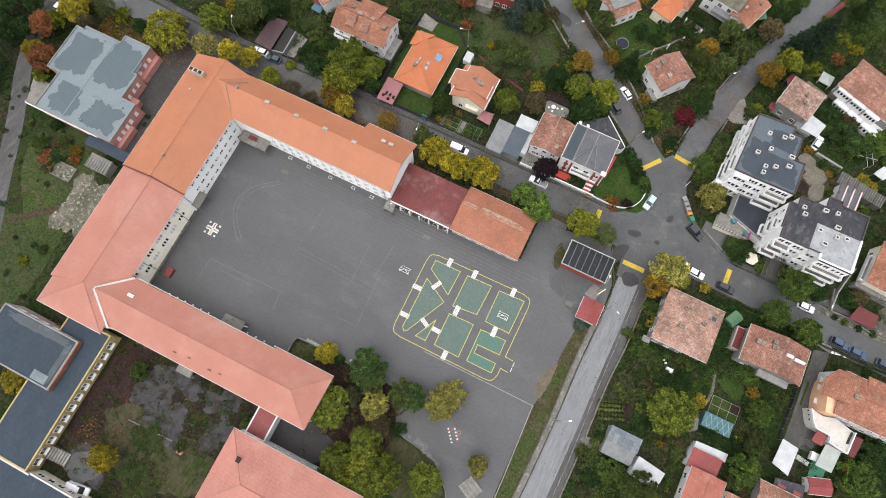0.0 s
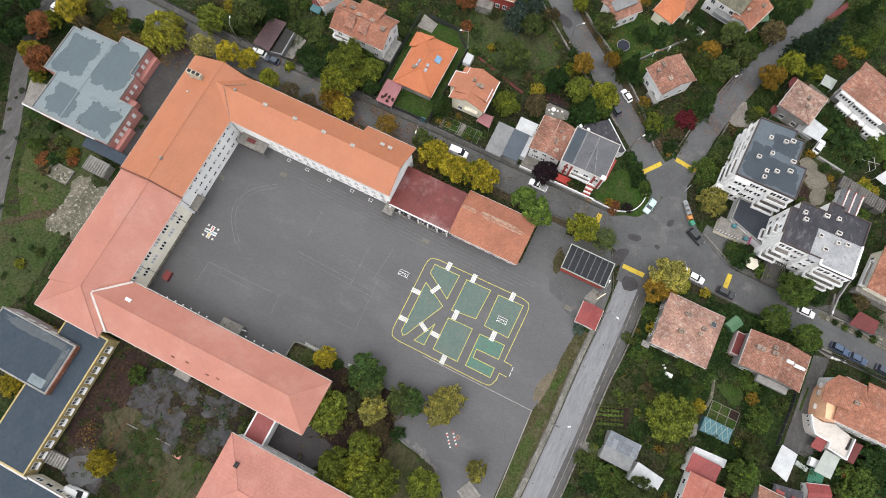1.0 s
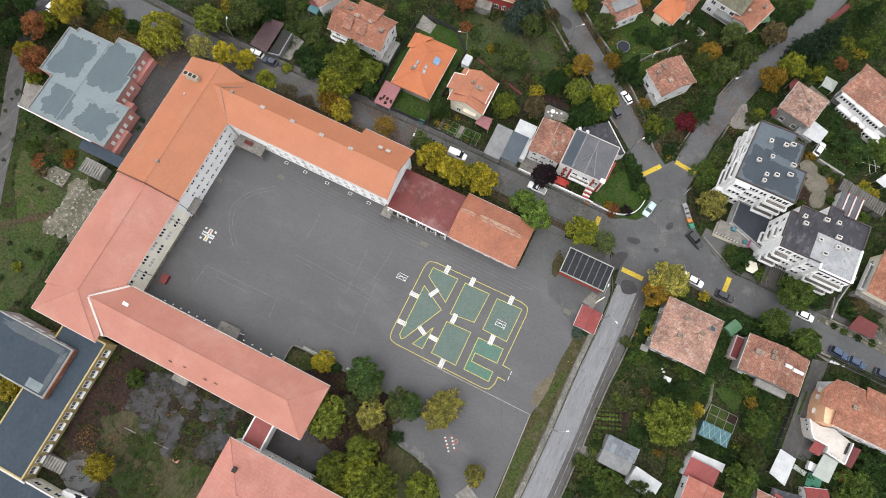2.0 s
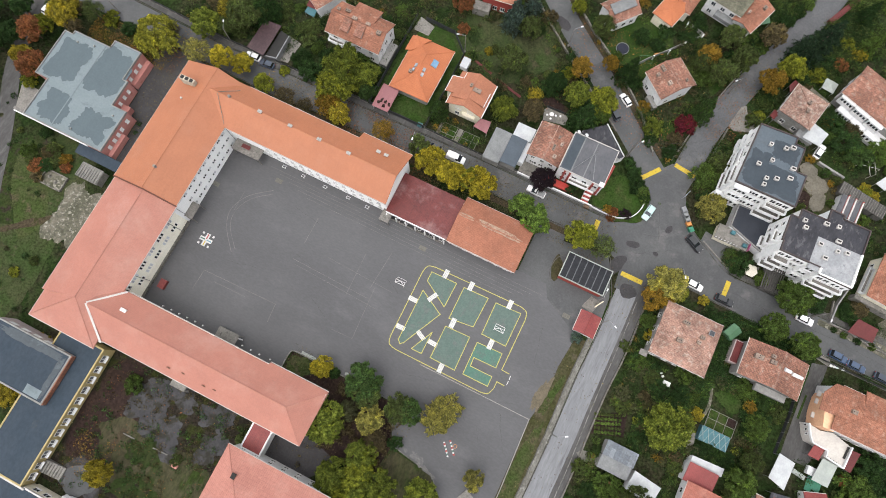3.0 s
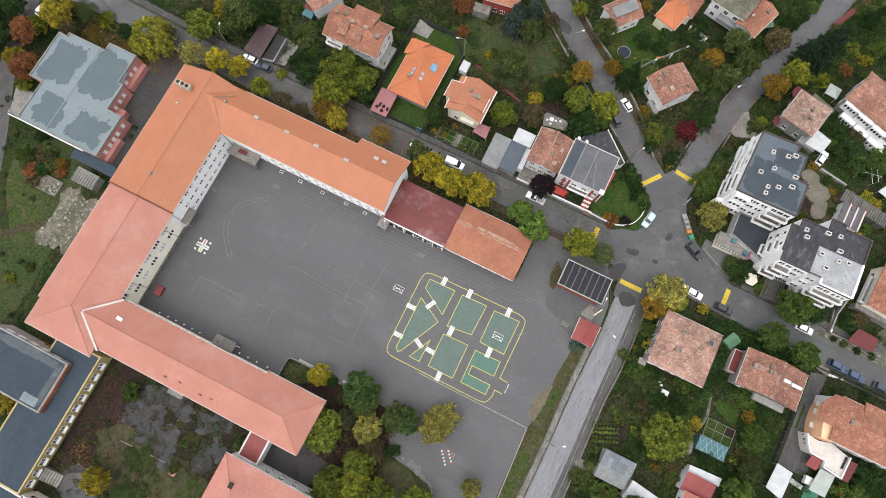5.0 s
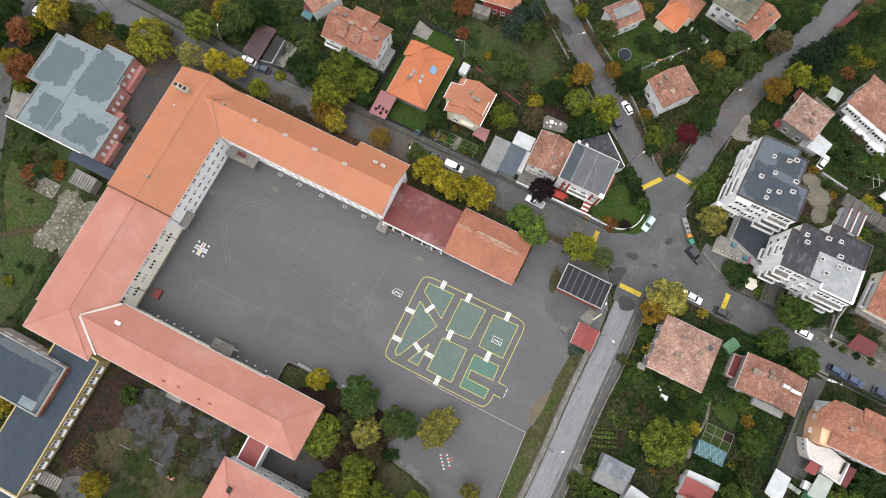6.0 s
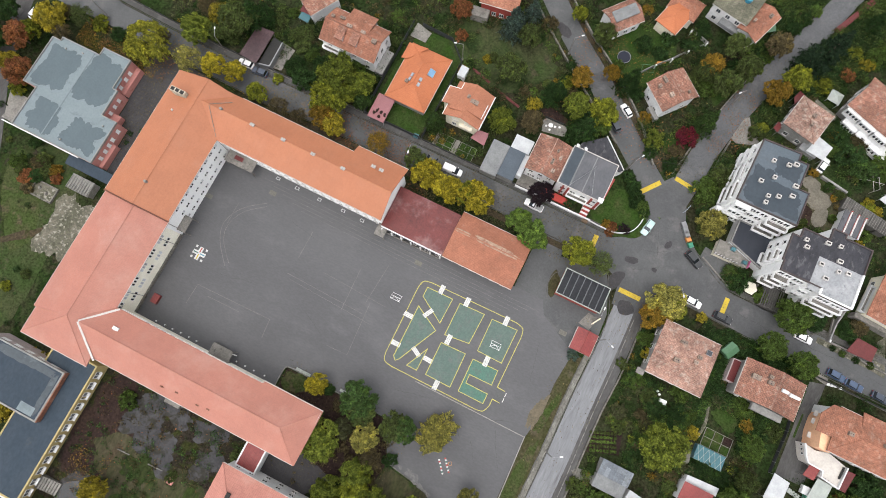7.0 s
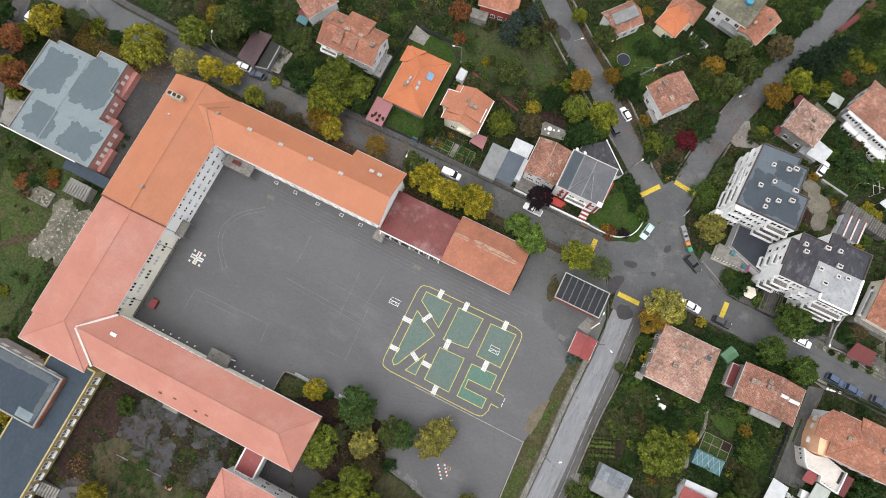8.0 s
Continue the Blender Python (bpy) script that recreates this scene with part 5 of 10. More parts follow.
patch("courtyard_soil", ragged(55.0, 66.0, 81.4, 95.6, 24, 0.25), MAT["court_dry"], 0.045, "weedy soil behind the apartment house", "ground")
for k, (x, y, a, b) in enumerate(((57.4, 91.4, 2.7, 2.0), (60.2, 88.6, 2.4, 2.6), (61.6, 84.9, 1.8, 3.0))):
    patch("courtyard", blob(x, y, a, b, -20, 0.2, 90, 61 + k, 0.15), MAT["yard_dirt"], 0.055 + 0.004 * k, "bare grey-brown courtyard earth behind the apartment house", "ground")
patch("paved_court", [(56.9, 79.3), (60.0, 81.4), (59.6, 85.3), (57.5, 86.4)], MAT["soil"], 0.08, "dark brown paving against the apartment house", "pavement")
low_wall([(58.3, 94.4), (65.2, 93.1)], 1.0, "pale boundary wall behind the courtyard", "grey_wall", 0.5)
patch("passage", [(2.6, 36.6), (11.0, 36.6), (9.4, 47.6), (9.4, 51.2), (2.6, 51.2)], MAT["asphalt"], 0.036, "asphalt passage from the yard to the street", "pavement")
patch("garden_slab", [(52.5, 20.4), (52.4, 18.0), (53.5, 15.9), (54.5, 17.9), (54.0, 20.6)], MAT["concrete"], 0.1, "pale concrete slab beside the greenhouse", "ground")
patch("front_yard", [(-8.2, 63.6), (-8.0, 59.4), (-2.6, 59.6), (-2.8, 62.2), (-4.4, 63.8)], MAT["concrete"], 0.09, "pale concrete front yard", "ground")
patch("patio", [(-49.3, 87.8), (-49.5, 83.6), (-45.0, 83.5), (-44.7, 86.6)], MAT["concrete"], 0.09, "pale concrete patio", "ground")
patch("vegetable_plot", [(55.15, 22.57), (61.7, 22.66), (61.44, 26.83), (55.31, 26.76)], MAT["lawn"], 0.06, "green vegetable plot", "ground")
patch("lawn", blob(58.3, 30.5, 3.3, 2.1, 0, 0.2, 90, 27, 0.2), MAT["lawn"], 0.05, "small green garden lawn", "ground")
patch("vegetable_plot", [(32.5, 14.4), (32.9, 9.8), (39.8, 12.2), (38.6, 17.5)], MAT["soil"], 0.05, "dug vegetable plot", "ground")


# ---- the school ----
school = thing("school", -80, 20, "U-shaped school with orange and salmon roofs and pale walls", "school")


def school_roof(name, verts, faces, rim, mat):
    return part(name, shell(bmesh.new(), verts, faces, rim, 0.25), MAT[mat], school, world=True)


# west wing, northern half: orange gable roof
school_roof("roof", [(-91.2, 13.4, 10), (-74.3, 13.4, 10), (-74.3, 46.3, 10), (-91.2, 46.3, 10), (-81.2, 13.4, 14), (-81.2, 46.3, 14)],
            [(3, 0, 4, 5), (4, 1, 2, 5)], [0, 4, 1, 2, 5, 3], "orange_roof")
# north wing: orange gable roof with a deeper eastern end
school_roof("roof", [(-80.5, 35.0, 9.98), (-31.4, 35.0, 9.98), (-31.4, 41.1, 13.6), (-31.4, 48.6, 9.2), (-44.4, 48.6, 9.2), (-44.4, 46.6, 10.37), (-80.5, 46.6, 10.37), (-80.5, 41.1, 13.6)],
            [(0, 1, 2, 7), (7, 2, 3, 4, 5, 6)], [0, 1, 2, 3, 4, 5, 6, 7], "orange_roof")
# west wing, southern half: salmon tiles, hipped at its southern end
school_roof("roof", [(-91.0, 13.6, 9.7), (-74.3, 13.6, 9.7), (-80.9, 13.6, 13.6), (-80.9, -13.6, 13.6), (-73.4, -22.0, 9.7), (-90.4, -22.0, 9.7), (-74.3, -8.0, 9.7), (-90.4, -16.0, 9.7), (-91.0, -16.0, 9.7)],
            [(2, 3, 8, 0), (3, 5, 7, 8), (1, 6, 3, 2), (6, 4, 3), (3, 4, 5)], [0, 8, 7, 5, 4, 6, 1, 2], "pink_roof")
# south wing: salmon tiles
school_roof("roof", [(-78.0, -8.2, 9.66), (-37.4, -8.05, 9.66), (-37.4, -7.55, 9.34), (-23.1, -7.5, 9.34), (-23.3, -19.8, 9.66), (-78.0, -19.8, 9.66), (-78.0, -13.8, 13.2), (-29.0, -13.6, 13.2)],
            [(0, 6, 7, 1), (1, 7, 3, 2), (3, 7, 4), (4, 7, 6, 5)], [0, 1, 2, 3, 4, 5, 6], "pink_roof")
for a, b in (((-81.2, 13.4, 14.02), (-81.2, 46.3, 14.02)), ((-80.0, 41.1, 13.62), (-31.4, 41.1, 13.62))):
    part("ridge_cap", rod(bmesh.new(), a, b, 0.10, n=6), MAT["orange_roof"], school, world=True)
for a, b in (((-80.9, 13.6, 13.62), (-80.9, -13.6, 13.62)), ((-80.9, -13.6, 13.62), (-90.4, -22.0, 9.72)), ((-80.9, -13.6, 13.62), (-73.4, -22, 9.72)),
             ((-76.5, -13.7, 13.22), (-29.0, -13.6, 13.22)), ((-29, -13.6, 13.22), (-23.5, -8.0, 9.68)), ((-29, -13.6, 13.22), (-23.5, -19.8, 9.68))):
    part("ridge_cap", rod(bmesh.new(), a, b, 0.11, n=6), MAT["pink_roof"], school, world=True)


def valley(a, b, w=0.22, mat="flash"):
    a, b = Vector(a), Vector(b)
    d = (b - a).normalized()
    s = d.cross(Vector((0, 0, 1))).normalized() * w
    up = Vector((0, 0, 0.12))
    bm = bmesh.new()
    lo = [bm.verts.new(p) for p in (a - s, a + s, b + s, b - s)]
    hi = [bm.verts.new(p + up) for p in (a - s, a + s, b + s, b - s)]
    bm.faces.new(hi)
    bm.faces.new(lo[::-1])
    for k in range(4):
        bm.faces.new((lo[k], lo[(k + 1) % 4], hi[(k + 1) % 4], hi[k]))
    bmesh.ops.recalc_face_normals(bm, faces=bm.faces)
    return part("valley_flashing", bm, MAT[mat], school, "pale metal valley flashing", world=True)


valley((-73.4, -8.2, 9.72), (-78.3, -13.7, 13.05), 0.22, "flash")
valley((-78.3, -13.9, 13.05), (-72.6, -20.2, 9.75), 0.22, "flash")
valley((-74.6, 35.5, 10.3), (-78.2, 40.9, 13.55), 0.05, "concrete")
valley((-78.2, 41.2, 13.55), (-74.6, 44.2, 11.95), 0.05, "concrete")

# walls
def school_wall(pts, z, mat, label):
    return part("wall", prism(bmesh.new(), pts, 0, z), MAT[mat], school, label, world=True)


w_white = school_wall([(-90.2, 12.0), (-75.0, 12.0), (-75.0, 45.4), (-90.2, 45.4)], 9.9, "school_white", "white rendered wall")
school_wall([(-75.4, 35.6), (-32.2, 35.6), (-32.2, 47.6), (-43.6, 47.6), (-43.6, 45.7), (-75.4, 45.7)], 9.3, "school_white", "white rendered wall")
school_wall([(-90.0, -21.0), (-74.95, -21.0), (-74.95, 12.0), (-90.0, 12.0)], 9.55, "school_cream", "cream rendered wall")
school_wall([(-75.3, -18.9), (-24.4, -18.9), (-24.4, -9.0), (-75.3, -9.0)], 9.5, "school_cream", "cream rendered wall")
bm = bmesh.new()
for x0, x1, y0, y1, zr, ym in ((-32.5, -32.2, 36.0, 47.6, 13.2, 41.1),):
    pts = [(y0, 9.3), (y1, 9.0), (ym, zr)]
    lo = [bm.verts.new((x0, y, z)) for y, z in pts]
    hi = [bm.verts.new((x1, y, z)) for y, z in pts]
    bm.faces.new(lo[::-1])
    bm.faces.new(hi)
    for k in range(3):
        bm.faces.new((lo[k], lo[(k + 1) % 3], hi[(k + 1) % 3], hi[k]))
part("gable_wall", bm, MAT["white"], school, world=True)
for y, x0, x1, z in ((45.2, -90.2, -75.4, 13.5),):
    bm = bmesh.new()
    pts = [(x0, 9.8), (x1, 9.8), (-81.2, z)]
    lo = [bm.verts.new((x, y - 0.3, zz)) for x, zz in pts]
    hi = [bm.verts.new((x, y, zz)) for x, zz in pts]
    bm.faces.new(lo)
    bm.faces.new(hi[::-1])
    for k in range(3):
        bm.faces.new((lo[(k + 1) % 3], lo[k], hi[k], hi[(k + 1) % 3]))
    part("gable_wall", bm, MAT["white"], school, world=True)
# eaves boards and gutters
for x0, x1, y0, y1, z in ((-91.32, -91.2, 13.5, 46.2, 9.9), (-74.3, -74.16, 13.6, 34.8, 9.9), (-74.0, -31.4, 34.84, 34.98, 9.85), (-74, -44.5, 46.62, 46.76, 10.2), (-44.4, -31.4, 48.62, 48.76, 9.05)):
    part("gutter", box(bmesh.new(), x0, x1, y0, y1, z - 0.2, z), MAT["flash"], school, world=True)
for x0, x1, y0, y1, z in ((-91.14, -91.0, -16, 13.4, 9.6), (-74.3, -74.16, -7.8, 13.3, 9.6), (-73.0, -37.5, -8.02, -7.88, 9.55), (-37.4, -23.1, -7.46, -7.34, 9.25), (-73.0, -23.5, -19.96, -19.82, 9.55), (-23.48, -23.34, -19.8, -8.0, 9.55), (-90.54, -90.4, -22, -16, 9.6), (-90.4, -73.4, -22.16, -22.02, 9.6)):
    part("gutter", box(bmesh.new(), x0, x1, y0, y1, z - 0.2, z), MAT["flash"], school, world=True)
FRAME_OF[w_white] = FRAME_OF[school]


def s_windows(side, fixed, a, b, n, z, w, h, **kw):
    """Windows on the school's walls, given in the place's axes."""
    if side in "ns":
        window_row(school, side, fixed - 20, a + 80, b + 80, n, z, w, h, **kw)
    else:
        window_row(school, side, fixed + 80, a - 20, b - 20, n, z, w, h, **kw)


for z in (1.9, 4.9, 7.9):
    for k in range(9):
        y = 16.4 + k * 2.12
        s_windows("e", -75.0, y, y + 0.1, 1, z, 0.55, 0.85, sill=False)
        s_windows("e", -75.0, y + 0.62, y + 0.72, 1, z, 0.62, 0.85, sill=False, pane="glass" if k % 2 else "pale_glass")
for z in (4.6, 7.6):
    for k, y0 in enumerate((-6.4, -3.0, 0.6, 4.2, 7.8)):
        s_windows("e", -74.95, y0, y0 + 2.4, 3, z, 0.62, 1.3, sill=False, pane="pale_glass" if (k + int(z)) % 2 else "glass")
s_windows("e", -74.95, -8.8, -7.0, 2, 7.6, 0.7, 1.2)
for z in (2.2, 5.0, 7.7):
    s_windows("s", 35.6, -66, -33, 14, z, 1.0, 1.2, pane="pale_glass")
    s_windows("s", -18.9, -70, -26, 20, z, 1.3, 1.5)
for z in (5.0, 7.7):
    s_windows("e", -24.4, -17.5, -10.5, 3, z, 1.2, 1.5)
s_windows("n", -9.0, -70, -26, 20, 5.0, 1.3, 1.5)
# downpipes and dark base course of the west wing
for y in (35.2, 13.0, 9.2, -4.6):
    part("downpipe", rod(bmesh.new(), (-74.85, y, 0), (-74.85, y, 9.3), 0.07), MAT["grey_wall"], school, world=True)
for x in (-34.0, -55.0):
    part("downpipe", rod(bmesh.new(), (x, 35.48, 0), (x, 35.48, 9.2), 0.07), MAT["flash"], school, world=True)
part("base_course", box(bmesh.new(), -75.0, -74.6, -8.8, 12.0, 0, 1.0), MAT["stone"], school, "mossy stone base course", world=True)
part("cornice", box(bmesh.new(), -75.0, -74.8, -8.8, 12.0, 8.9, 9.2), MAT["school_cream"], school, world=True)
# chimney stack and roof vents
st = part("chimney", box(bmesh.new(), -88.0, -84.2, 40.1, 41.2, 10.2, 14.2), MAT["chimney_pale"], school, "long cream chimney stack with three dark flues", world=True)
for k in range(3):
    part("flue", box(bmesh.new(), -87.8 + k * 1.2, -86.95 + k * 1.2, 40.25, 41.05, 14.2, 14.26), MAT["dark"], st, world=True)
for x, y, z in ((-66.8, 41.1, 13.5), (-58.8, 41.1, 13.5), (-51.2, 41.1, 13.5), (-43.6, 41.1, 13.5), (-38.3, 45.1, 11.3), (-36.3, 45.1, 11.3)):
    bm = box(bmesh.new(), x - 0.38, x + 0.38, y - 0.3, y + 0.3, z - 0.5, z + 0.42)
    vent = part("roof_vent", bm, MAT["grey_wall"], school, "small square roof vent with a pale cap", world=True)
    for dx in (-0.3, 0.3):
        part("vent_cap", box(bmesh.new(), x + dx - 0.24, x + dx + 0.24, y - 0.36, y + 0.36, z + 0.42, z + 0.52), MAT["vent_grey"], vent, world=True)
    part("louvre", box(bmesh.new(), x + 0.38, x + 0.42, y - 0.24, y + 0.24, z + 0.0, z + 0.36), MAT["dark"], vent, world=True)
part("roof_vent", box(bmesh.new(), -86.2, -85.8, 36.2, 36.6, 11.6, 12.5), MAT["flash"], school, world=True)
for x, y, z in ((-81.2, 19.0, 14.0), (-75.2, 41.3, 13.5)):
    part("roof_vent", rod(bmesh.new(), (x, y, z - 0.4), (x, y, z + 0.6), 0.4, 0.3, 10), MAT["grey_wall"], school, world=True)
# added bars: the step between the roofs, its shadow put into their colour
for a, b in (((-91.25, 13.32, 10.02), (-81.2, 13.32, 14.04)), ((-81.2, 13.32, 14.04), (-74.2, 13.32, 10.02))):
    part("verge_board", rod(bmesh.new(), a, b, 0.17, n=6), MAT["verge_board"], school, "dark bar drawn as the shadow line where two roofs meet", world=True)
part("roof_hatch", box(bmesh.new(), -71.5, -70.1, -12.1, -11.4, 11.6, 12.15), MAT["white_metal"], school, "white roof hatch", world=True)
for x, y in ((-56, -18.0), (-52.5, -17.6), (-47.3, -17.9), (-44.8, -17.6)):
    part("roof_vent", box(bmesh.new(), x - 0.35, x + 0.35, y - 0.12, y + 0.12, 10.5, 11.15), MAT["clay"], school, world=True)
# porches
def porch(x0, x1, y0, y1, z, mat="concrete", label="concrete porch slab"):
    part("porch", box(bmesh.new(), x0, x1, y0, y1, z - 0.2, z), MAT[mat], school, label, world=True)
    for x in (x0 + 0.15, x1 - 0.15):
        for y in (y0 + 0.15, y1 - 0.15):
            part("porch_post", rod(bmesh.new(), (x, y, 0), (x, y, z - 0.2), 0.12), MAT["concrete"], school, world=True)


porch(-73.9, -66.3, 32.6, 35.9, 3.2, "concrete", "tan concrete entrance porch")
part("porch_hatch", box(bmesh.new(), -71.8, -69.6, 33.9, 34.9, 3.2, 3.45), MAT["maroon"], school, world=True)
porch(-75.2, -72.9, 12.6, 16.6, 3.6, "concrete", "cream corner porch")
porch(-32.9, -30.4, 32.6, 35.7, 2.9, "concrete", "concrete porch slab")
porch(-53.8, -48.6, -9.0, -6.2, 3.0, "concrete", "concrete porch slab")
porch(-57.2, -53.4, -22.6, -19.2, 3.0, "concrete", "pale concrete porch slab")


patch("entrance_apron", [(35.0, 94.2), (36.6, 93.4), (41.4, 95.2), (42.2, 97.2), (39.2, 97.6), (37.3, 101.4), (36.2, 100.6)], MAT["concrete"], 0.055, "pale concrete driveway beside the rising street", "pavement")


# ---- school outbuildings ----
annex = flat_block([(-127.8, 28.0), (-124.0, 28.0), (-124.0, 17.4), (-101.2, 17.4), (-101.2, 28.9), (-105.4, 28.9), (-105.4, 36.0), (-106.8, 36.0), (-106.8, 44.3), (-114.6, 44.3), (-114.6, 42.2),
                    (-125.4, 42.2), (-125.4, 41.2), (-127.8, 41.2)], 4.8, "salmon-pink annex with a patched blue-grey flat roof", "bitumen_pale", "pink_wall", name="school_annex", rim="grey_wall", thick=0.16)
ax, ay = annex.matrix_basis.translation.x, annex.matrix_basis.translation.y
for y in (19.5, 21.5, 23.2, 24.8, 27.2):
    window(annex, -101.2 - ax, y - ay, 2.9, 0.9, 1.3, "e", pane="frame")
for y in (30.5, 32.4, 34.2):
    window(annex, -105.4 - ax, y - ay, 2.9, 0.8, 1.2, "e", pane="frame")
for y in (37.4, 39.8, 41.6):
    window(annex, -106.8 - ax, y - ay, 2.9, 0.9, 1.2, "e", pane="frame")
for x0, x1, y0, y1 in ((-101.2, -100.2, 17.6, 24.0), (-105.4, -103.2, 29.0, 31.0), (-106.8, -105.6, 36.4, 44.0)):
    part("bay", box(bmesh.new(), x0, x1, y0, y1, 0, 1.9), MAT["pink_wall"], annex, world=True)
for x, y in ((-118.5, 40.6), (-123.0, 39.8), (-103.6, 26.6), (-111, 19.2)):
    part("roof_vent", rod(bmesh.new(), (x, y, 4.8), (x, y, 5.3), 0.2, n=8), MAT["grey_wall"], annex, world=True)
for k, (x0, x1, y0, y1, jag) in enumerate(((-127.2, -117.4, 28.6, 40.4, 0.3), (-116.6, -105.9, 29.6, 43.2, 0.25), (-122.6, -113.6, 17.9, 26.6, 0.36), (-112.2, -101.9, 18.2, 26.4, 0.36))):
    part("damp_patch", prism(bmesh.new(), ragged(x0, x1, y0, y1, 61 + k * 5, jag), 4.84, 4.858 + 0.004 * k), MAT["bitumen_damp"], annex, "dark damp patch on the roof", world=True)
part("gutter", box(bmesh.new(), -127.0, -105.0, 17.05, 17.3, 4.5, 4.72), MAT["white_metal"], annex, "white gutter along the eaves", world=True)
part("seam", box(bmesh.new(), -116.2, -115.9, 18, 41.8, 4.85, 4.93), MAT["bitumen_pale"], annex, world=True)
canopy([(-108.4, 14.6), (-94.6, 14.6), (-94.6, 17.3), (-108.4, 17.3)], 3.0, "dark blue roofed covered walkway", "bitumen", name="covered_walkway", category="walkway")
shed = house(-102.1, 11.6, 6.0, 3.8, 2.4, 2.8, "grey weathered plank shed with a sheet roof", roof="timber_grey", wall="timber_grey", kind="lean", over=0.15, name="shed", category="shed", gutter=False, cap=False)
for k in range(9):
    part("batten", box(bmesh.new(), -3.0 + k * 0.72, -2.9 + k * 0.72, -1.9, 1.9, 2.62, 2.86), MAT["grey_wall"], shed)
pit = thing("foundation", -111.0, 6.2, "low ruined concrete foundation filled with rubble", "foundation")
for x0, x1, y0, y1 in ((-3.2, 3.2, -2.0, -1.7), (-3.2, 3.2, 1.7, 2.0), (-3.2, -2.9, -1.7, 1.7), (2.9, 3.2, -1.7, 1.7)):
    part("wall", box(bmesh.new(), x0, x1, y0, y1, 0, 0.6), MAT["stone"], pit)
part("fill", box(bmesh.new(), -2.9, 2.9, -1.7, 1.7, 0, 0.3), MAT["stained"], pit)
for x, y in ((-1.4, 0.4), (0.8, -0.2)):
    part("rubble", rod(bmesh.new(), (x, y, 0.3), (x, y, 0.7), 0.5, 0.3, 9), MAT["stone"], pit)

hall = flat_block([(-99.0, -38.1), (-78.9, -38.1), (-78.9, -26.4), (-99.0, -26.4)], 6.0, "school hall with a dark patched bitumen roof and red fascia", "bitumen", "rose_wall", name="school_hall", rim="grey_wall", parapet=0.2)
part("fascia", box(bmesh.new(), -78.92, -78.62, -38.1, -26.4, 4.7, 6.1), MAT["clay_red"], hall, "brick-red fascia", world=True)
part("roof_patch", box(bmesh.new(), -84.2, -80.4, -37.6, -35.6, 6.05, 6.075), MAT["bitumen_pale"], hall, "pale patch of the roof", world=True)
part("damp_patch", prism(bmesh.new(), ragged(-98.6, -79.4, -28.9, -26.8, 91, 0.35), 6.04, 6.062), MAT["bitumen_dry"], hall, "drying edge of the roof", world=True)
part("damp_patch", prism(bmesh.new(), ragged(-81.0, -79.4, -37.4, -27.0, 93, 0.3), 6.04, 6.066), MAT["bitumen_dry"], hall, "drying edge of the roof", world=True)
for x in (-95.5, -92.2, -89.0, -85.8, -82.4):
    window(hall, x + 88.95, 5.85, 4.9, 1.9, 0.9, "n", pane="frame")
wing = flat_block([(-85.2, -54.6), (-73.9, -54.6), (-73.9, -22.3), (-85.2, -22.3)], 4.5, "long low classroom wing with ochre walls and dark flat roof", "bitumen", "yellow_wall", name="classroom_wing", rim="yellow_wall", parapet=0.2)
wx, wy = wing.matrix_basis.translation.x, wing.matrix_basis.translation.y
for k in range(12):
    y = -52.6 + k * 2.55
    window(wing, -73.9 - wx, y - wy, 2.9, 1.7, 1.5, "e")
    part("awning", box(bmesh.new(), -73.9, -73.3, y - 0.85, y + 0.85, 2.0, 2.14), MAT["white_metal"], wing, "white window awning", world=True)
for y in (-30.0, -40.2, -49.2):
    part("downpipe", rod(bmesh.new(), (-73.8, y, 0), (-73.8, y, 4.4), 0.09), MAT["yellow_wall"], wing, world=True)
block = flat_block([(-100, -72), (-55.5, -72), (-55.5, -54.4), (-73.0, -54.4), (-73.0, -54.75), (-100, -54.75)], 4.4, "cream low school block with a dark flat roof", "bitumen", "cream", name="school_block", rim="flash", parapet=0.2)
bx, by = block.matrix_basis.translation.x, block.matrix_basis.translation.y
for k in range(6):
    window(block, -71.2 + k * 2.6 - bx, -54.4 - by, 2.9, 1.5, 1.5, "n")
south = house(-21.6, -34.6, 31.4, 16.6, 8.0, 11.2, "school building with a light salmon tiled hip roof", roof="south_roof", wall="white", kind="hip", name="school_building", category="school", sides="n", per=9, storeys=2)
part("skylight", box(bmesh.new(), -11.4, -10.5, 3.2, 4.3, 9.9, 10.35), MAT["dark"], south, "open dark roof hatch")
link = flat_block([(-35.8, -26.8), (-31.0, -26.8), (-31.0, -18.6), (-35.8, -18.6)], 4.0, "link building with a dull red metal roof and white wall", "red_metal", "white", name="link_building", rim="white", parapet=0.15)

shelter = thing("play_shelter", -24.1, 40.2, "open play shelter with a maroon metal roof on white posts", "shelter")
part("roof", shell(bmesh.new(), [(-32.1, 35.0, 3.7), (-16.0, 35.0, 3.7), (-16.0, 45.4, 4.5), (-32.1, 45.4, 4.5)], [(0, 1, 2, 3)], [0, 1, 2, 3], 0.14), MAT["maroon_blotched"], shelter, world=True)
part("wall", box(bmesh.new(), -32.0, -16.2, 45.0, 45.3, 0, 4.2), MAT["white"], shelter, world=True)
part("beam", box(bmesh.new(), -32.0, -16.2, 34.75, 35.0, 3.3, 3.62), MAT["white_metal"], shelter, world=True)
part("parapet", box(bmesh.new(), -32.0, -16.2, 34.3, 34.5, 0, 0.9), MAT["concrete"], shelter, world=True)
for k in range(7):
    part("post", box(bmesh.new(), -31.8 + k * 2.55, -31.5 + k * 2.55, 34.3, 34.6, 0, 3.3), MAT["white"], shelter, world=True)
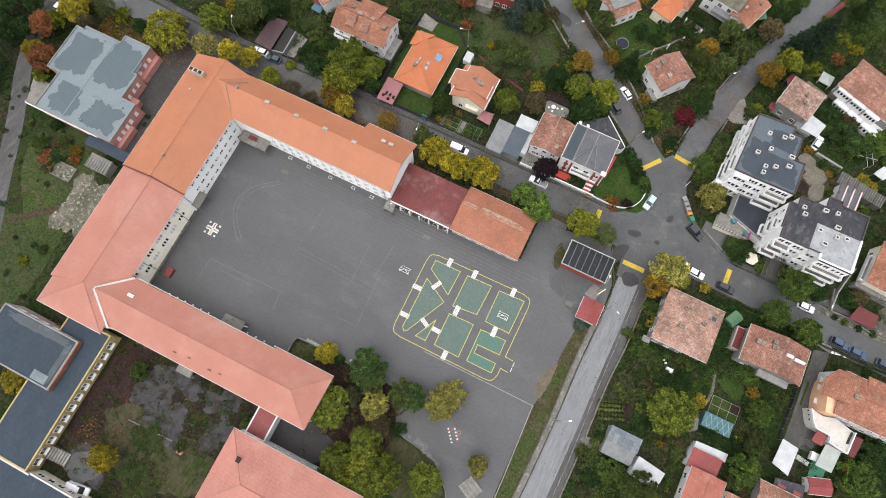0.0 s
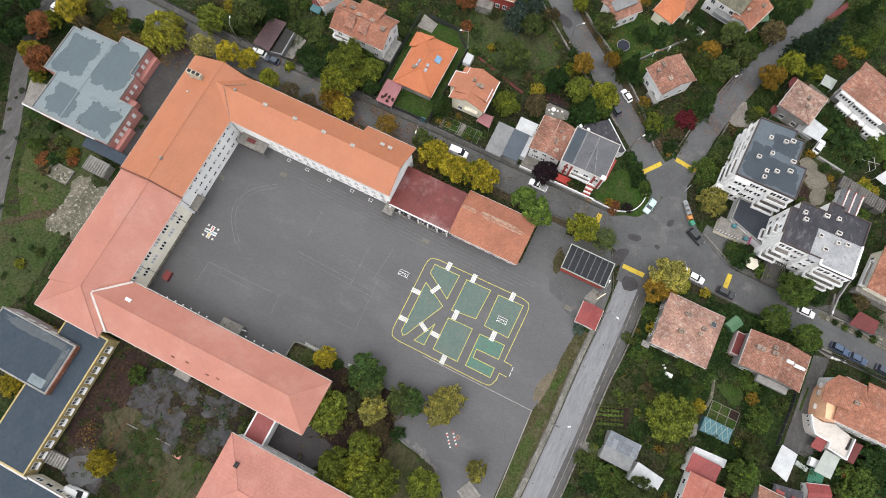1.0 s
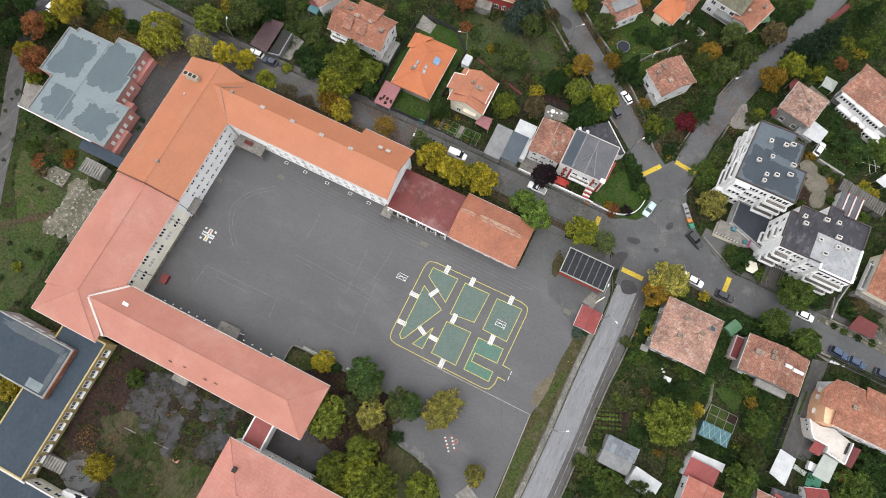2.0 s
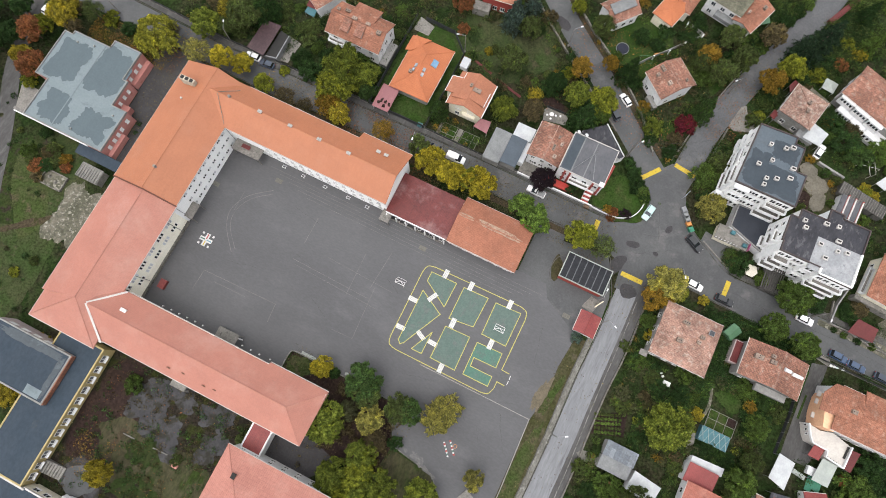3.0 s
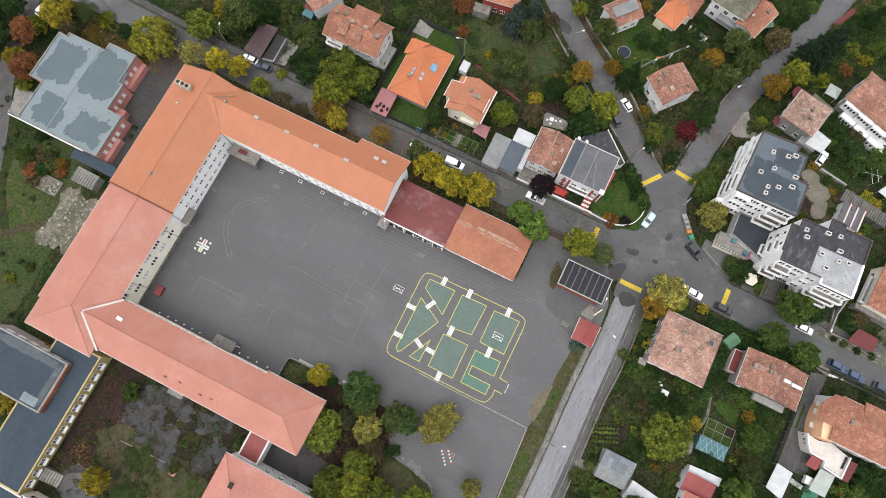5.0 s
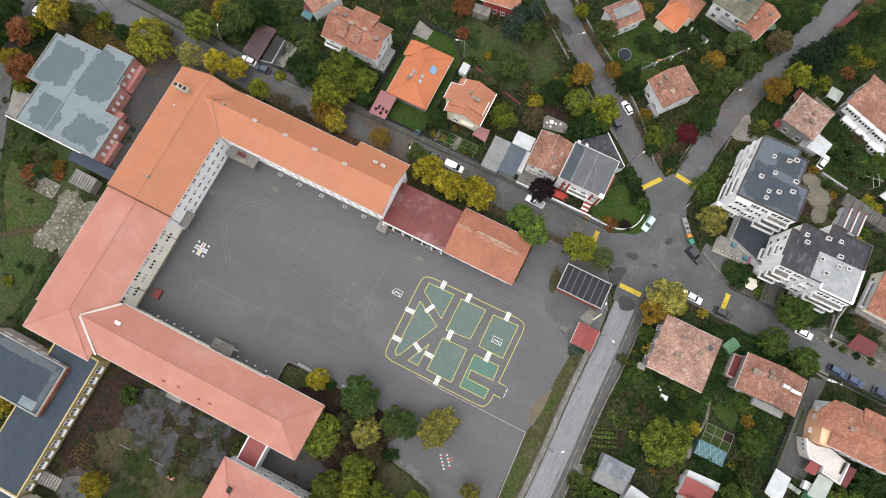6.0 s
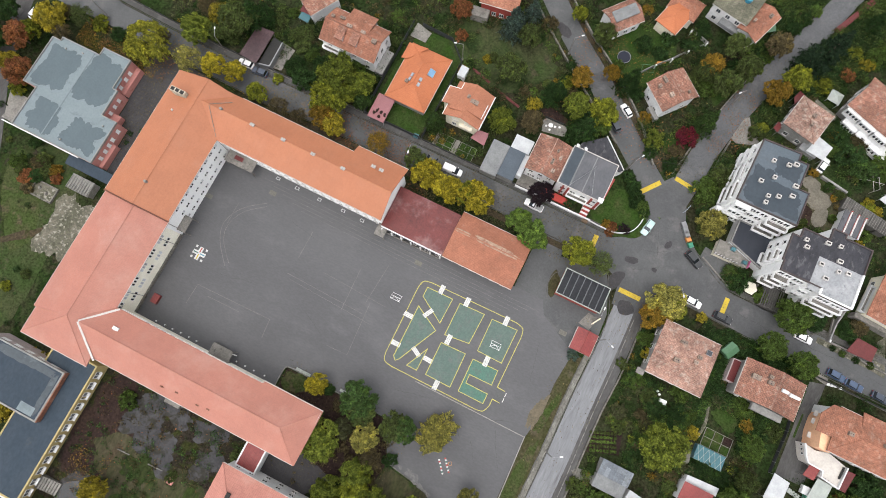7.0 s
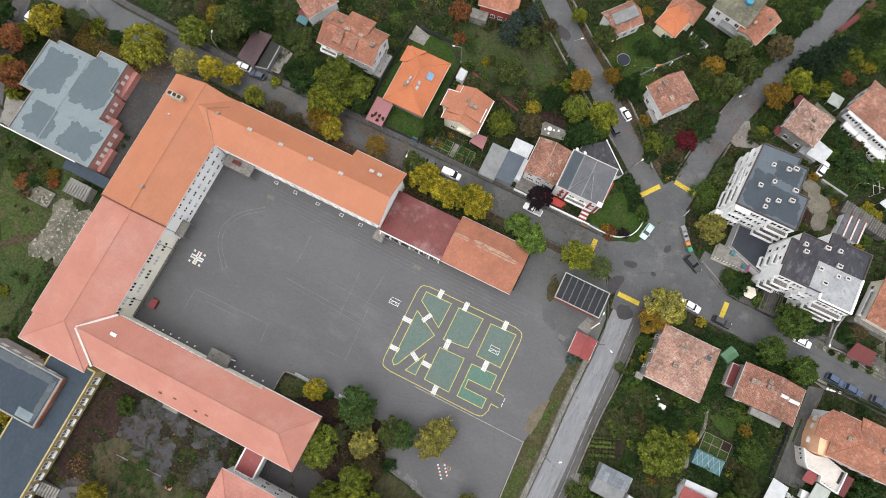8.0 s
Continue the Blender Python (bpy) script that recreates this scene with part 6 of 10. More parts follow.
gym = house(-7.0, 40.7, 17.8, 11.8, 4.0, 6.1, "long store building with an orange clay tile roof and pinkish walls", roof="clay_even", wall="rose_wall", shift=0.9, over=0.45, name="store_building", category="building", ridge_mat="clay_even", sides="s", per=6)
part("ridge_mortar", prism(bmesh.new(), ragged(-4.6, 7.8, 0.35, 1.75, 71, 0.3), 5.9, 6.14), MAT["mortar"], gym, "uneven pale mortar along the ridge")
part("ridge_mortar", prism(bmesh.new(), ragged(-8.9, -4.8, 0.5, 1.4, 74, 0.3), 5.9, 6.13), MAT["mortar"], gym)

kiosk = thing("glazed_pavilion", 17.0, 42.0, "pavilion with a dark ribbed sheet roof, white rim and red walls", "pavilion")
part("wall", box(bmesh.new(), 11.7, 22.3, 39.1, 45.0, 0, 3.2), MAT["red_wall"], kiosk, world=True)
part("roof", box(bmesh.new(), 11.6, 22.4, 39.1, 45.2, 3.2, 3.42), MAT["black_panel"], kiosk, world=True)
for k in range(6):
    part("rib", box(bmesh.new(), 13.0 + k * 1.6, 13.22 + k * 1.6, 39.2, 45.1, 3.42, 3.5), MAT["bitumen_grey"], kiosk, world=True)
for x0, x1, y0, y1 in ((11.4, 22.6, 38.92, 39.1), (11.4, 22.6, 45.2, 45.4), (11.4, 11.6, 39.1, 45.2), (22.4, 22.6, 39.1, 45.2)):
    part("rim", box(bmesh.new(), x0, x1, y0, y1, 3.1, 3.6), MAT["pale_sheet"], kiosk, world=True)
patch("kiosk_bed", blob(10.6, 41.2, 1.2, 3.4, 10, 0.12, 30, 41), MAT["verge"], 0.08, "narrow grassy bed beside the pavilion", "ground")
kerb(smooth_line([(11.2, 45.2), (9.6, 43.2), (9.4, 40.0), (10.6, 37.6)]))
hut = house(22.0, 31.6, 5.3, 5.0, 2.7, 3.4, "small gate hut with a dull red metal roof", roof="red_metal", wall="white", turn=90, over=0.3, name="gate_hut", category="hut", cap=True)
wallp = low_wall([(22.4, 36.4), (23.6, 38.4)], 1.6, "cream gate wall", "cream", thick=0.2)

# ---- houses along the north street ----
A = house(-59.8, 74.6, 15.5, 9.4, 6.0, 8.4, "large house with worn clay tile roof and dormers", roof="clay_red", wall="white", sides="se", per=4, ridge_mat="clay",
          chimneys=[(-6.3, 1.2, 0.7, 0.6), (-4.0, 1.9, 1.3, 0.6), (-1.2, 0.3, 1.2, 0.7), (2.6, 0.3, 1.1, 0.6), (6.0, -0.6, 1.1, 0.9)])
part("roof_wing", shell(bmesh.new(), [(-3.4, 0.0, 8.3), (-3.4, 6.2, 6.4), (3.5, 6.2, 6.4), (3.5, 0.0, 8.3)], [(0, 3, 2, 1)], [0, 3, 2, 1], 0.15), MAT["clay_red"], A)
part("wall_wing", box(bmesh.new(), -3.0, 3.1, 3.5, 5.8, 0, 6.2), MAT["grey_wall"], A)
for x in (-2.6, 1.2):
    d = part("dormer", shell(bmesh.new(), [(x - 1.1, -3.6, 7.7), (x + 1.1, -3.6, 7.7), (x + 1.1, -0.4, 8.5), (x - 1.1, -0.4, 8.5)], [(0, 1, 2, 3)], [0, 1, 2, 3], 0.16), MAT["clay"], A, "dormer with clay tiles")
    part("cheek", box(bmesh.new(), x - 0.95, x + 0.95, -3.2, -0.8, 6.6, 7.6), MAT["white"], d)
balcony(A, -7.0, -2.5, -5.3, -4.2, 2.8, 0.9, "white balcony", local=True)
part("outer_stair", box(bmesh.new(), 7.2, 9.4, -4.6, 2.0, 0, 1.6), MAT["grey_wall"], A)
B = house(-41.3, 72.7, 15.8, 10.9, 3.2, 5.5, "bungalow with a bright orange tiled hip roof", roof="new_orange", wall="grey_wall", kind="hip", turn=90, over=0.6, chimneys=[(-2.9, 1.7, 0.7, 0.7)], sides="se", per=3)
part("roof_wing", shell(bmesh.new(), [(3.0, 4.6, 4.0), (7.6, 1.0, 4.3), (7.6, 6.4, 3.15), (3.0, 6.4, 3.15)], [(0, 1, 2, 3)], [0, 1, 2, 3], 0.14), MAT["new_orange"], B)


def skylight(ob, x, y, w, d, z, tilt=0.0, axis=0, glass="skyglass"):
    """A roof window set on a slope; x, y in the place's axes."""
    q = FRAME_OF[ob].inverted() @ Vector((x, y, z))
    m = Matrix.Translation(q) @ Matrix.Rotation(radians(tilt), 4, "X" if axis == 0 else "Y")
    fr = part("roof_window", box(bmesh.new(), -w / 2, w / 2, -d / 2, d / 2, -0.1, 0.12, m), MAT["steel"], ob)
    part("pane", box(bmesh.new(), -w / 2 + 0.08, w / 2 - 0.08, -d / 2 + 0.08, d / 2 - 0.08, 0.12, 0.15, m), MAT[glass], fr)


for x, y, w, d, s in ((-42.5, 71.9, 0.7, 1.0, -1), (-42.6, 70.6, 0.7, 1.0, -1), (-40.1, 71.6, 0.7, 1.0, 1), (-40.0, 70.2, 0.7, 1.0, 1), (-38.6, 74.6, 1.6, 2.0, 1)):
    skylight(B, x, y, d, w, 3.2 + 2.3 * (1 - abs(x + 41.3) / 5.45) + 0.12, 22.9 * (1 if x < -41.3 else -1) * -1, 0, "blue_glass" if w > 1 else "skyglass")
C = house(-26.4, 70.6, 9.5, 9.6, 5.5, 7.8, "house with a stepped orange tiled gable roof and cream walls", roof="salmon_new", wall="cream", turn=90, over=0.6, chimneys=[(1.0, 0.6, 0.7, 0.6), (0.4, -1.2, 0.9, 1.9)], sides="we", per=3, ridge_mat="salmon_new", gutter=False)
part("eaves_board", box(bmesh.new(), -4.75, 4.75, -4.95, -4.75, 5.3, 5.58), MAT["white_metal"], C, "white eaves board")
part("eaves_board", box(bmesh.new(), -4.75, -1.9, 4.75, 4.93, 5.3, 5.58), MAT["white_metal"], C, "white eaves board")
part("wall", box(bmesh.new(), -1.6, 2.2, 3.8, 5.9, 0, 5.6), MAT["cream"], C)
part("roof_wing", shell(bmesh.new(), [(-2.0, 6.3, 5.75), (2.5, 6.3, 5.75), (2.5, 3.2, 6.75), (-2.0, 3.2, 6.75)], [(0, 1, 2, 3)], [0, 1, 2, 3], 0.16), MAT["salmon_new"], C)
part("eaves_board", box(bmesh.new(), -2.0, 2.5, 6.3, 6.46, 5.5, 5.78), MAT["white_metal"], C, "white eaves board")
part("eaves_board", rod(bmesh.new(), (2.56, 6.4, 5.7), (2.56, 3.6, 6.6), 0.1, n=6), MAT["white_metal"], C, "white eaves board")
part("eaves_board", rod(bmesh.new(), (4.75, 3.4, 6.12), (2.6, 3.4, 6.3), 0.1, n=6), MAT["white_metal"], C, "white eaves board")
part("balcony", box(bmesh.new(), -5.0, -4.1, -3.0, 0.4, 2.6, 3.4), MAT["cream"], C, "cream balcony")
window(C, -4.1, 1.6, 4.2, 1.6, 1.2, "w")
window(C, -4.1, -1.6, 4.4, 1.6, 1.4, "w")
for x0, x1, y0, y1, z0, z1 in ((-3.0, 2.4, 0.1, 4.0, 7.8, 6.55), (-2.3, 1.6, -4.2, -0.1, 6.5, 7.8)):
    part("dormer", shell(bmesh.new(), [(x0, y0, z0), (x1, y0, z0), (x1, y1, z1), (x0, y1, z1)], [(0, 1, 2, 3)], [0, 1, 2, 3], 0.6), MAT["salmon_new"], C, "shallow shed dormer")
part("dormer_edge", box(bmesh.new(), -2.3, 1.6, -4.36, -4.2, 6.35, 6.55), MAT["white_metal"], C, "white dormer edge")
house(-32.3, 79.6, 3.0, 2.0, 2.1, 2.3, "small white garden shed", roof="white_sheet", wall="white", kind="lean", over=0.06, turn=90, name="shed", category="shed", gutter=False, cap=False)
canopy([(-22.9, 64.5), (-19.0, 64.1), (-19.3, 67.3), (-22.0, 67.1)], 2.6, "dusty pink sheet porch roof", "pink_sheet")
canopy([(-48.4, 58.4), (-43.9, 58.4), (-43.9, 65.0), (-48.4, 65.0)], 2.5, "dusty pink sheet carport roof", "pink_sheet", name="carport", category="carport")
for k, (x, y) in enumerate([(-46.7, 60.7), (-45.6, 60.6), (-44.5, 60.3), (-47.2, 59.9), (-45.6, 59.4)]):
    lone("leaf_heap", prism(bmesh.new(), blob(x, y, 0.35, 0.5, 20 * k, 0.3, 12, k), 2.3, 2.62), MAT["soil"], "dark fallen leaves lying on the carport roof", "leaves")
house(-15.3, 62.3, 4.3, 8.4, 2.7, 3.3, "shed with a pale grey fibre-cement sheet roof", roof="grey_sheet", wall="grey_wall", kind="lean", turn=0, over=0.1, name="shed", category="shed", gutter=False, cap=False)
house(-11.0, 62.7, 4.2, 7.6, 2.8, 3.2, "shed with a slate-blue sheet roof", roof="blue_sheet", wall="grey_wall", kind="lean", over=0.1, name="shed", category="shed", gutter=False, cap=False)
house(-10.6, 68.4, 4.8, 3.6, 2.8, 3.1, "lean-to with white sheet roof", roof="white_sheet", wall="white", kind="lean", over=0.1, name="shed", category="shed", gutter=False, cap=False)
house(-8.4, 63.6, 1.5, 5.6, 2.4, 2.7, "narrow white roofed lean-to", roof="white_sheet", wall="white", kind="lean", over=0.1, name="shed", category="shed", gutter=False, cap=False)
E_ = house(-3.6, 67.2, 9.6, 8.3, 5.5, 6.6, "terraced house with a weathered clay tile roof", roof="clay", wall="white", turn=90, over=0.35, sides="w", per=3, chimneys=[(-1.0, -1.2, 1.3, 0.6), (-3.0, -2.2, 0.8, 0.8), (0.6, -2.6, 0.6, 0.6), (2.0, -1.4, 0.5, 0.5)])
for x in (-6.0, -3.6, -1.4):
    for z in (1.6, 4.2):
        window(E_, -4.45, -(x + 3.6), z, 1.1, 1.2, "w")
Fh = flat_block([(0.7, 62.2), (12.0, 62.2), (12.0, 72.2), (0.7, 72.2)], 6.5, "white terraced house with a grey bitumen flat roof", "bitumen_grey", "white", name="house", category="house", rim="flash", parapet=0.2, thick=0.1)
for x, w in ((3.6, 0.3), (6.8, 0.25)):
    part("roof_seam", box(bmesh.new(), x - w / 2, x + w / 2, 62.5, 72.0, 6.54, 6.6), MAT["grey_sheet"], Fh, world=True)
for a, b in (((7.2, 69), (3.6, 62.8)), ((7.2, 69), (9.2, 62.8))):
    part("cable", rod(bmesh.new(), (*a, 7.0), (*b, 6.7), 0.05, n=5), MAT["steel"], Fh, world=True)
part("roof_patch", box(bmesh.new(), 1.05, 3.4, 62.6, 71.8, 6.54, 6.565), MAT["bitumen_dark"], Fh, "dark tarred strip of the roof", world=True)
part("mast", rod(bmesh.new(), (7.2, 69, 6.5), (7.2, 69, 8.6), 0.05, n=6), MAT["steel"], Fh, world=True)
for x in (1.4, 3.4):
    part("dish", rod(bmesh.new(), (x, 72.4, 6.9), (x + 0.1, 72.5, 7.1), 0.5, 0.35, 12), MAT["white_metal"], Fh, "white satellite dish", world=True)
part("parapet", box(bmesh.new(), 10.9, 12.1, 61.9, 63.0, 6.5, 7.0), MAT["white"], Fh, world=True)
for z in (1.6, 4.4):
    window_row(Fh, "s", -5.0, -5.2, 5.2, 4, z, 1.3, 1.4)
balcony(Fh, 4.0, 9.0, 61.1, 62.2, 3.0, 0.9, "white balcony")
for x in (2.4, 3.7, 9.6, 11.4):
    part("pilaster", box(bmesh.new(), x - 0.25, x + 0.25, 61.98, 62.2, 0, 6.2), MAT["red_wall"], Fh, "brick-red pilaster", world=True)
for k in range(7):
    part("step", box(bmesh.new(), 9.0, 10.8, 58.9 + k * 0.42, 59.3 + k * 0.42, 0, 0.3 + k * 0.36), MAT["red_wall" if k % 2 else "white"], Fh, world=True)
part("east_terrace", prism(bmesh.new(), [(12.0, 64.5), (12.9, 65.0), (13.3, 71.0), (12.0, 71.0)], 0, 1.2), MAT["red_wall"], Fh, "red terrace wall", world=True)
part("annex_wall", prism(bmesh.new(), [(2.2, 72.25), (13.2, 72.25), (14.0, 73.2), (7.0, 79.2), (2.2, 75.2)], 0, 3.0), MAT["white"], Fh, world=True)
part("annex_roof", prism(bmesh.new(), [(2.2, 72.25), (13.2, 72.25), (14.0, 73.2), (7.0, 79.2), (2.2, 75.2)], 3.0, 3.1), MAT["bitumen_black"], Fh, world=True)
part("annex_parapet", strip(bmesh.new(), [(14.0, 73.2), (7.0, 79.4)], -0.09, 0.09, 0, 3.3), MAT["white"], Fh, world=True)
patch("red_terrace", [(-1.5, 59.8), (6.4, 59.8), (6.4, 61.6), (-1.5, 61.6)], MAT["red_paint"], 0.5, "red painted front terrace", "terrace")
low_wall([(-8.0, 58.9), (12.0, 58.9)], 1.1, "white rendered street wall with coping", "white", thick=0.2, cope="white")
low_wall(smooth_line([(12.0, 58.9), (18.0, 58.9), (21.6, 60.6), (23.2, 63.6), (23.3, 67.0)]), 0.8, "curved white garden wall at the corner", "white", thick=0.16)
lone("planter", box(bmesh.new(), 10.2, 11.6, 57.9, 58.7, 0, 0.9), MAT["wood"], "brown timber street planter", "planter")

# ---- north-west garden: carport and yard ----
canopy([(-85.1, 58.6), (-79.9, 58.2), (-79.9, 67.7), (-84.8, 67.6)], 2.6, "purple-brown sheet carport roof", "brown_sheet", name="carport", category="carport", axis=0)
cage = thing("fenced_pen", -79.8, 63.8, "small pen roofed with black mesh beside a carport", "pen")
part("roof", prism(bmesh.new(), [(-79.9, 58.7), (-76.9, 59.3), (-77.1, 66.4), (-79.9, 66.8)], 1.8, 1.88), MAT["dark"], cage, world=True)
part("rail", strip(bmesh.new(), [(-79.9, 58.7), (-76.9, 59.3), (-77.1, 66.4)], -0.12, 0.12, 0, 2.0), MAT["steel"], cage, world=True)
patch("pen_yard", [(-77.8, 59.7), (-74.6, 60.2), (-74.1, 66.6), (-77.8, 67.3)], MAT["concrete"], 0.08, "pale concrete yard beside the pen", "ground")
house(-73.6, 80.4, 9, 7, 5, 6.5, "white house with a clay roof at the gardens' edge", roof="clay", wall="white", turn=60, sides="we", per=3)
house(-75.6, 77.3, 3.4, 2.2, 2.2, 2.5, "small shed with a maroon sheet roof", roof="maroon", wall="wood", kind="lean", over=0.1, name="shed", category="shed", gutter=False, cap=False)
canopy([(-77.0, 74.4), (-74.0, 74.1), (-74.1, 76.4), (-76.8, 76.5)], 2.0, "teal plastic sheet roof on posts", "teal")
top = house(-32.0, 102.0, 10, 9, 5.5, 7.4, "house with clay roof, maroon and white walls", roof="clay_red", wall="red_wall", turn=8, sides="s", per=4)
part("terrace", box(bmesh.new(), -6.5, -2.0, -6.6, -4.0, 0, 2.6), MAT["concrete"], top, "pale stepped terrace")

# ---- east side of the side street ----
G = house(16.3, 96.4, 8.3, 9.9, 5.5, 7.2, "square house with weathered clay tile gable roof", roof="clay", wall="white", turn=-40, over=0.5, sides="sew", per=2, chimneys=[(-2.6, -1.4, 1.6, 0.6), (-1.8, -3.0, 0.7, 0.7), (1.5, -1.7, 1.0, 0.8), (2.4, 2.6, 0.7, 0.4)])
part("stair_block", box(bmesh.new(), 0.5, 4.2, -5.6, -4.4, 0, 1.4), MAT["grey_wall"], G, "grey stair block")
Hh = house(-2.3, 110.1, 8.6, 6.8, 4.5, 6.0, "house with clay tiles and a grey sheet-covered roof light", roof="clay", wall="white", turn=50, sides="se", per=3)
part("roof_cover", shell(bmesh.new(), [(-3.2, -1.6, 5.9), (3.4, -1.6, 5.9), (3.4, 1.2, 6.3), (-3.2, 1.2, 6.3)], [(0, 1, 2, 3)], [0, 1, 2, 3], 0.25), MAT["grey_sheet"], Hh, "grey corrugated cover")
house(9.6, 116.2, 8.6, 6.2, 4.0, 5.6, "cottage with a bright orange tiled hip roof", roof="new_orange", wall="cream", kind="hip", turn=74, sides="s", per=2)
house(10.9, 120.1, 8, 6, 4.0, 5.4, "cottage wing with an orange tiled hip roof", roof="clay_red", wall="cream", kind="hip", turn=-10)
H3 = house(22.2, 125.6, 10.0, 9.5, 6.0, 7.0, "white house with a mossy olive-grey roof", roof="olive_roof", wall="white", turn=-12, sides="sw", per=3)
part("blue_tank", rod(bmesh.new(), (1.5, 0.5, 6.9), (1.5, 0.5, 7.9), 0.9, 0.9, 14), MAT["blue_plastic"], H3, "blue plastic water tank")
part("balcony", box(bmesh.new(), -1, 4.6, -6.2, -4.3, 2.6, 3.6), MAT["grey_sheet"], H3, "white glazed balcony")
house(28.8, 123.0, 10.0, 6.0, 5.0, 6.0, "house wing with orange clay tile roof", roof="clay_red", wall="white", turn=70, chimneys=[(2.6, -1.0, 0.9, 0.8), (-1.2, 1.0, 0.7, 0.5)], sides="sw", per=3)
canopy([(31.1, 122.5), (31.8, 124.7), (33.3, 126.5), (34.2, 124.8)][::-1], 2.4, "green sheet canopy beside a house", "green_metal")

# ---- north-east houses ----
house(48.7, 104.0, 9.2, 8.6, 5.0, 6.1, "house with a lichen-grey clay tile roof", roof="clay_grey", wall="grey_wall", turn=77, kind="hip", chimneys=[(0.6, -0.2, 0.9, 0.8), (-1.4, -1.0, 0.7, 0.6)], sides="wen", per=3)
canopy([(51.7, 97.6), (56.2, 97.0), (57.2, 101.0), (53.2, 102.2)], 3.0, "white sheet canopy beside the house", "white_sheet")
house(52.5, 98.7, 4.5, 3.2, 2.6, 2.9, "grey rendered outbuilding with flat sheet roof", roof="grey_sheet", wall="grey_wall", kind="lean", turn=-12, name="shed", category="shed", over=0.1, gutter=False, cap=False)
canopy([(49.12, 110.1), (55.24, 108.0), (55.3, 109.3), (49.5, 111.3)], 3.0, "grey speckled lean-to roof behind the house", "stained")
canopy([(44.4, 109.7), (45.2, 108.0), (46.8, 111.2), (45.2, 111.8)], 2.6, "dark maroon sheet porch roof", "maroon")
canopy([(42.7, 99.9), (44.0, 99.3), (44.6, 101.3), (43.2, 101.9)], 2.5, "small dark maroon porch roof", "maroon")
gaz = thing("gazebo", 53.8, 114.5, "small pale gazebo with a four-sided roof", "gazebo", rz=-8)
part("roof", shell(bmesh.new(), [(-1.6, -1.6, 2.2), (1.6, -1.6, 2.2), (1.6, 1.6, 2.2), (-1.6, 1.6, 2.2), (0, 0, 2.9)], [(0, 1, 4), (1, 2, 4), (2, 3, 4), (3, 0, 4)], [0, 1, 2, 3], 0.1), MAT["pale_sheet"], gaz)
for x in (-1.45, 1.45):
    for y in (-1.45, 1.45):
        part("post", rod(bmesh.new(), (x, y, 0), (x, y, 2.15), 0.05), MAT["white_metal"], gaz)
drying = thing("drying_frame", 69.5, 98.0, "pale crossed bars of a garden drying frame", "frame", rz=15)
for a, b in (((-2.6, 0.3, 1.8), (2.6, -0.2, 1.8)), ((0.2, -2.4, 1.8), (-0.4, 2.4, 1.8)), ((1.6, -1.6, 1.8), (1.2, 1.4, 1.8))):
    part("bar", rod(bmesh.new(), a, b, 0.05, n=6), MAT["flash"], drying)
    part("leg", rod(bmesh.new(), (a[0], a[1], 0), a, 0.04, n=6), MAT["flash"], drying)
    part("leg", rod(bmesh.new(), (b[0], b[1], 0), b, 0.04, n=6), MAT["flash"], drying)
# grey wall colour stands in for the shade on this white house's facade
Lh = house(65.05, 113.5, 16.5, 10.4, 5.6, 7.8, "large white house with clay roof and tiers of glazed balconies", roof="clay", wall="grey_wall", turn=-20, sides="w", per=4, storeys=2)
for k, (x0, x1, y0, z0) in enumerate(((-7.4, -3.6, -5.7, 2.7), (-3.2, 0.6, -5.9, 2.7), (1.0, 4.6, -6.1, 2.7), (-5.6, -1.8, -7.0, 0.0), (-1.4, 2.4, -7.2, 0.0), (2.8, 7.4, -7.4, 0.0))):
    bay = part("glazed_balcony", box(bmesh.new(), x0, x1, y0, -4.6, z0, z0 + 2.5), MAT["white"], Lh, "white balcony closed in with small panes")
    part("balcony_ledge", box(bmesh.new(), x0 - 0.12, x1 + 0.12, y0 - 0.14, -4.6, z0 + 2.5, z0 + 2.6), MAT["white_metal"], bay)
    window_row(Lh, "s", y0, x0 + 0.2, x1 - 0.2, 4, z0 + 1.65, 0.75, 1.1)
for x0, x1 in ((-7.2, -3.9), (-3.0, 0.3), (1.2, 4.2)):
    part("eaves_board", box(bmesh.new(), x0, x1, -5.3, -5.1, 5.25, 5.5), MAT["white_metal"], Lh)
part("barge_board", box(bmesh.new(), -7.85, -7.7, -4.6, 4.6, 5.0, 5.3), MAT["cream"], Lh)

# ---- the two apartment houses ----
def bay(parent, x0, x1, y0, y1, z0, z1, n, label="white closed balcony with a row of small panes"):
    """A box standing out from a south wall, with n panes in a row along its front."""
    b = part("bay", box(bmesh.new(), x0, x1, y0, y1, z0, z1), MAT["flat_white"], parent, label, world=True)
    part("ledge", box(bmesh.new(), x0 - 0.1, x1 + 0.1, y0 - 0.1, y1, z1, z1 + 0.1), MAT["white_metal"], b, world=True)
    o = parent.matrix_basis.translation
    window_row(parent, "s", y0 - o.y, x0 + 0.25 - o.x, x1 - 0.25 - o.x, n, (z0 + z1) / 2 + 0.25, 0.85, 1.2, sill=False)


def apartment(pts, z, label, roof):
    ob = flat_block(pts, z, label, roof, "flat_white", name="apartment_house", category="apartment house", rim="brown_coping", parapet=0.4, thick=0.16)
    return ob


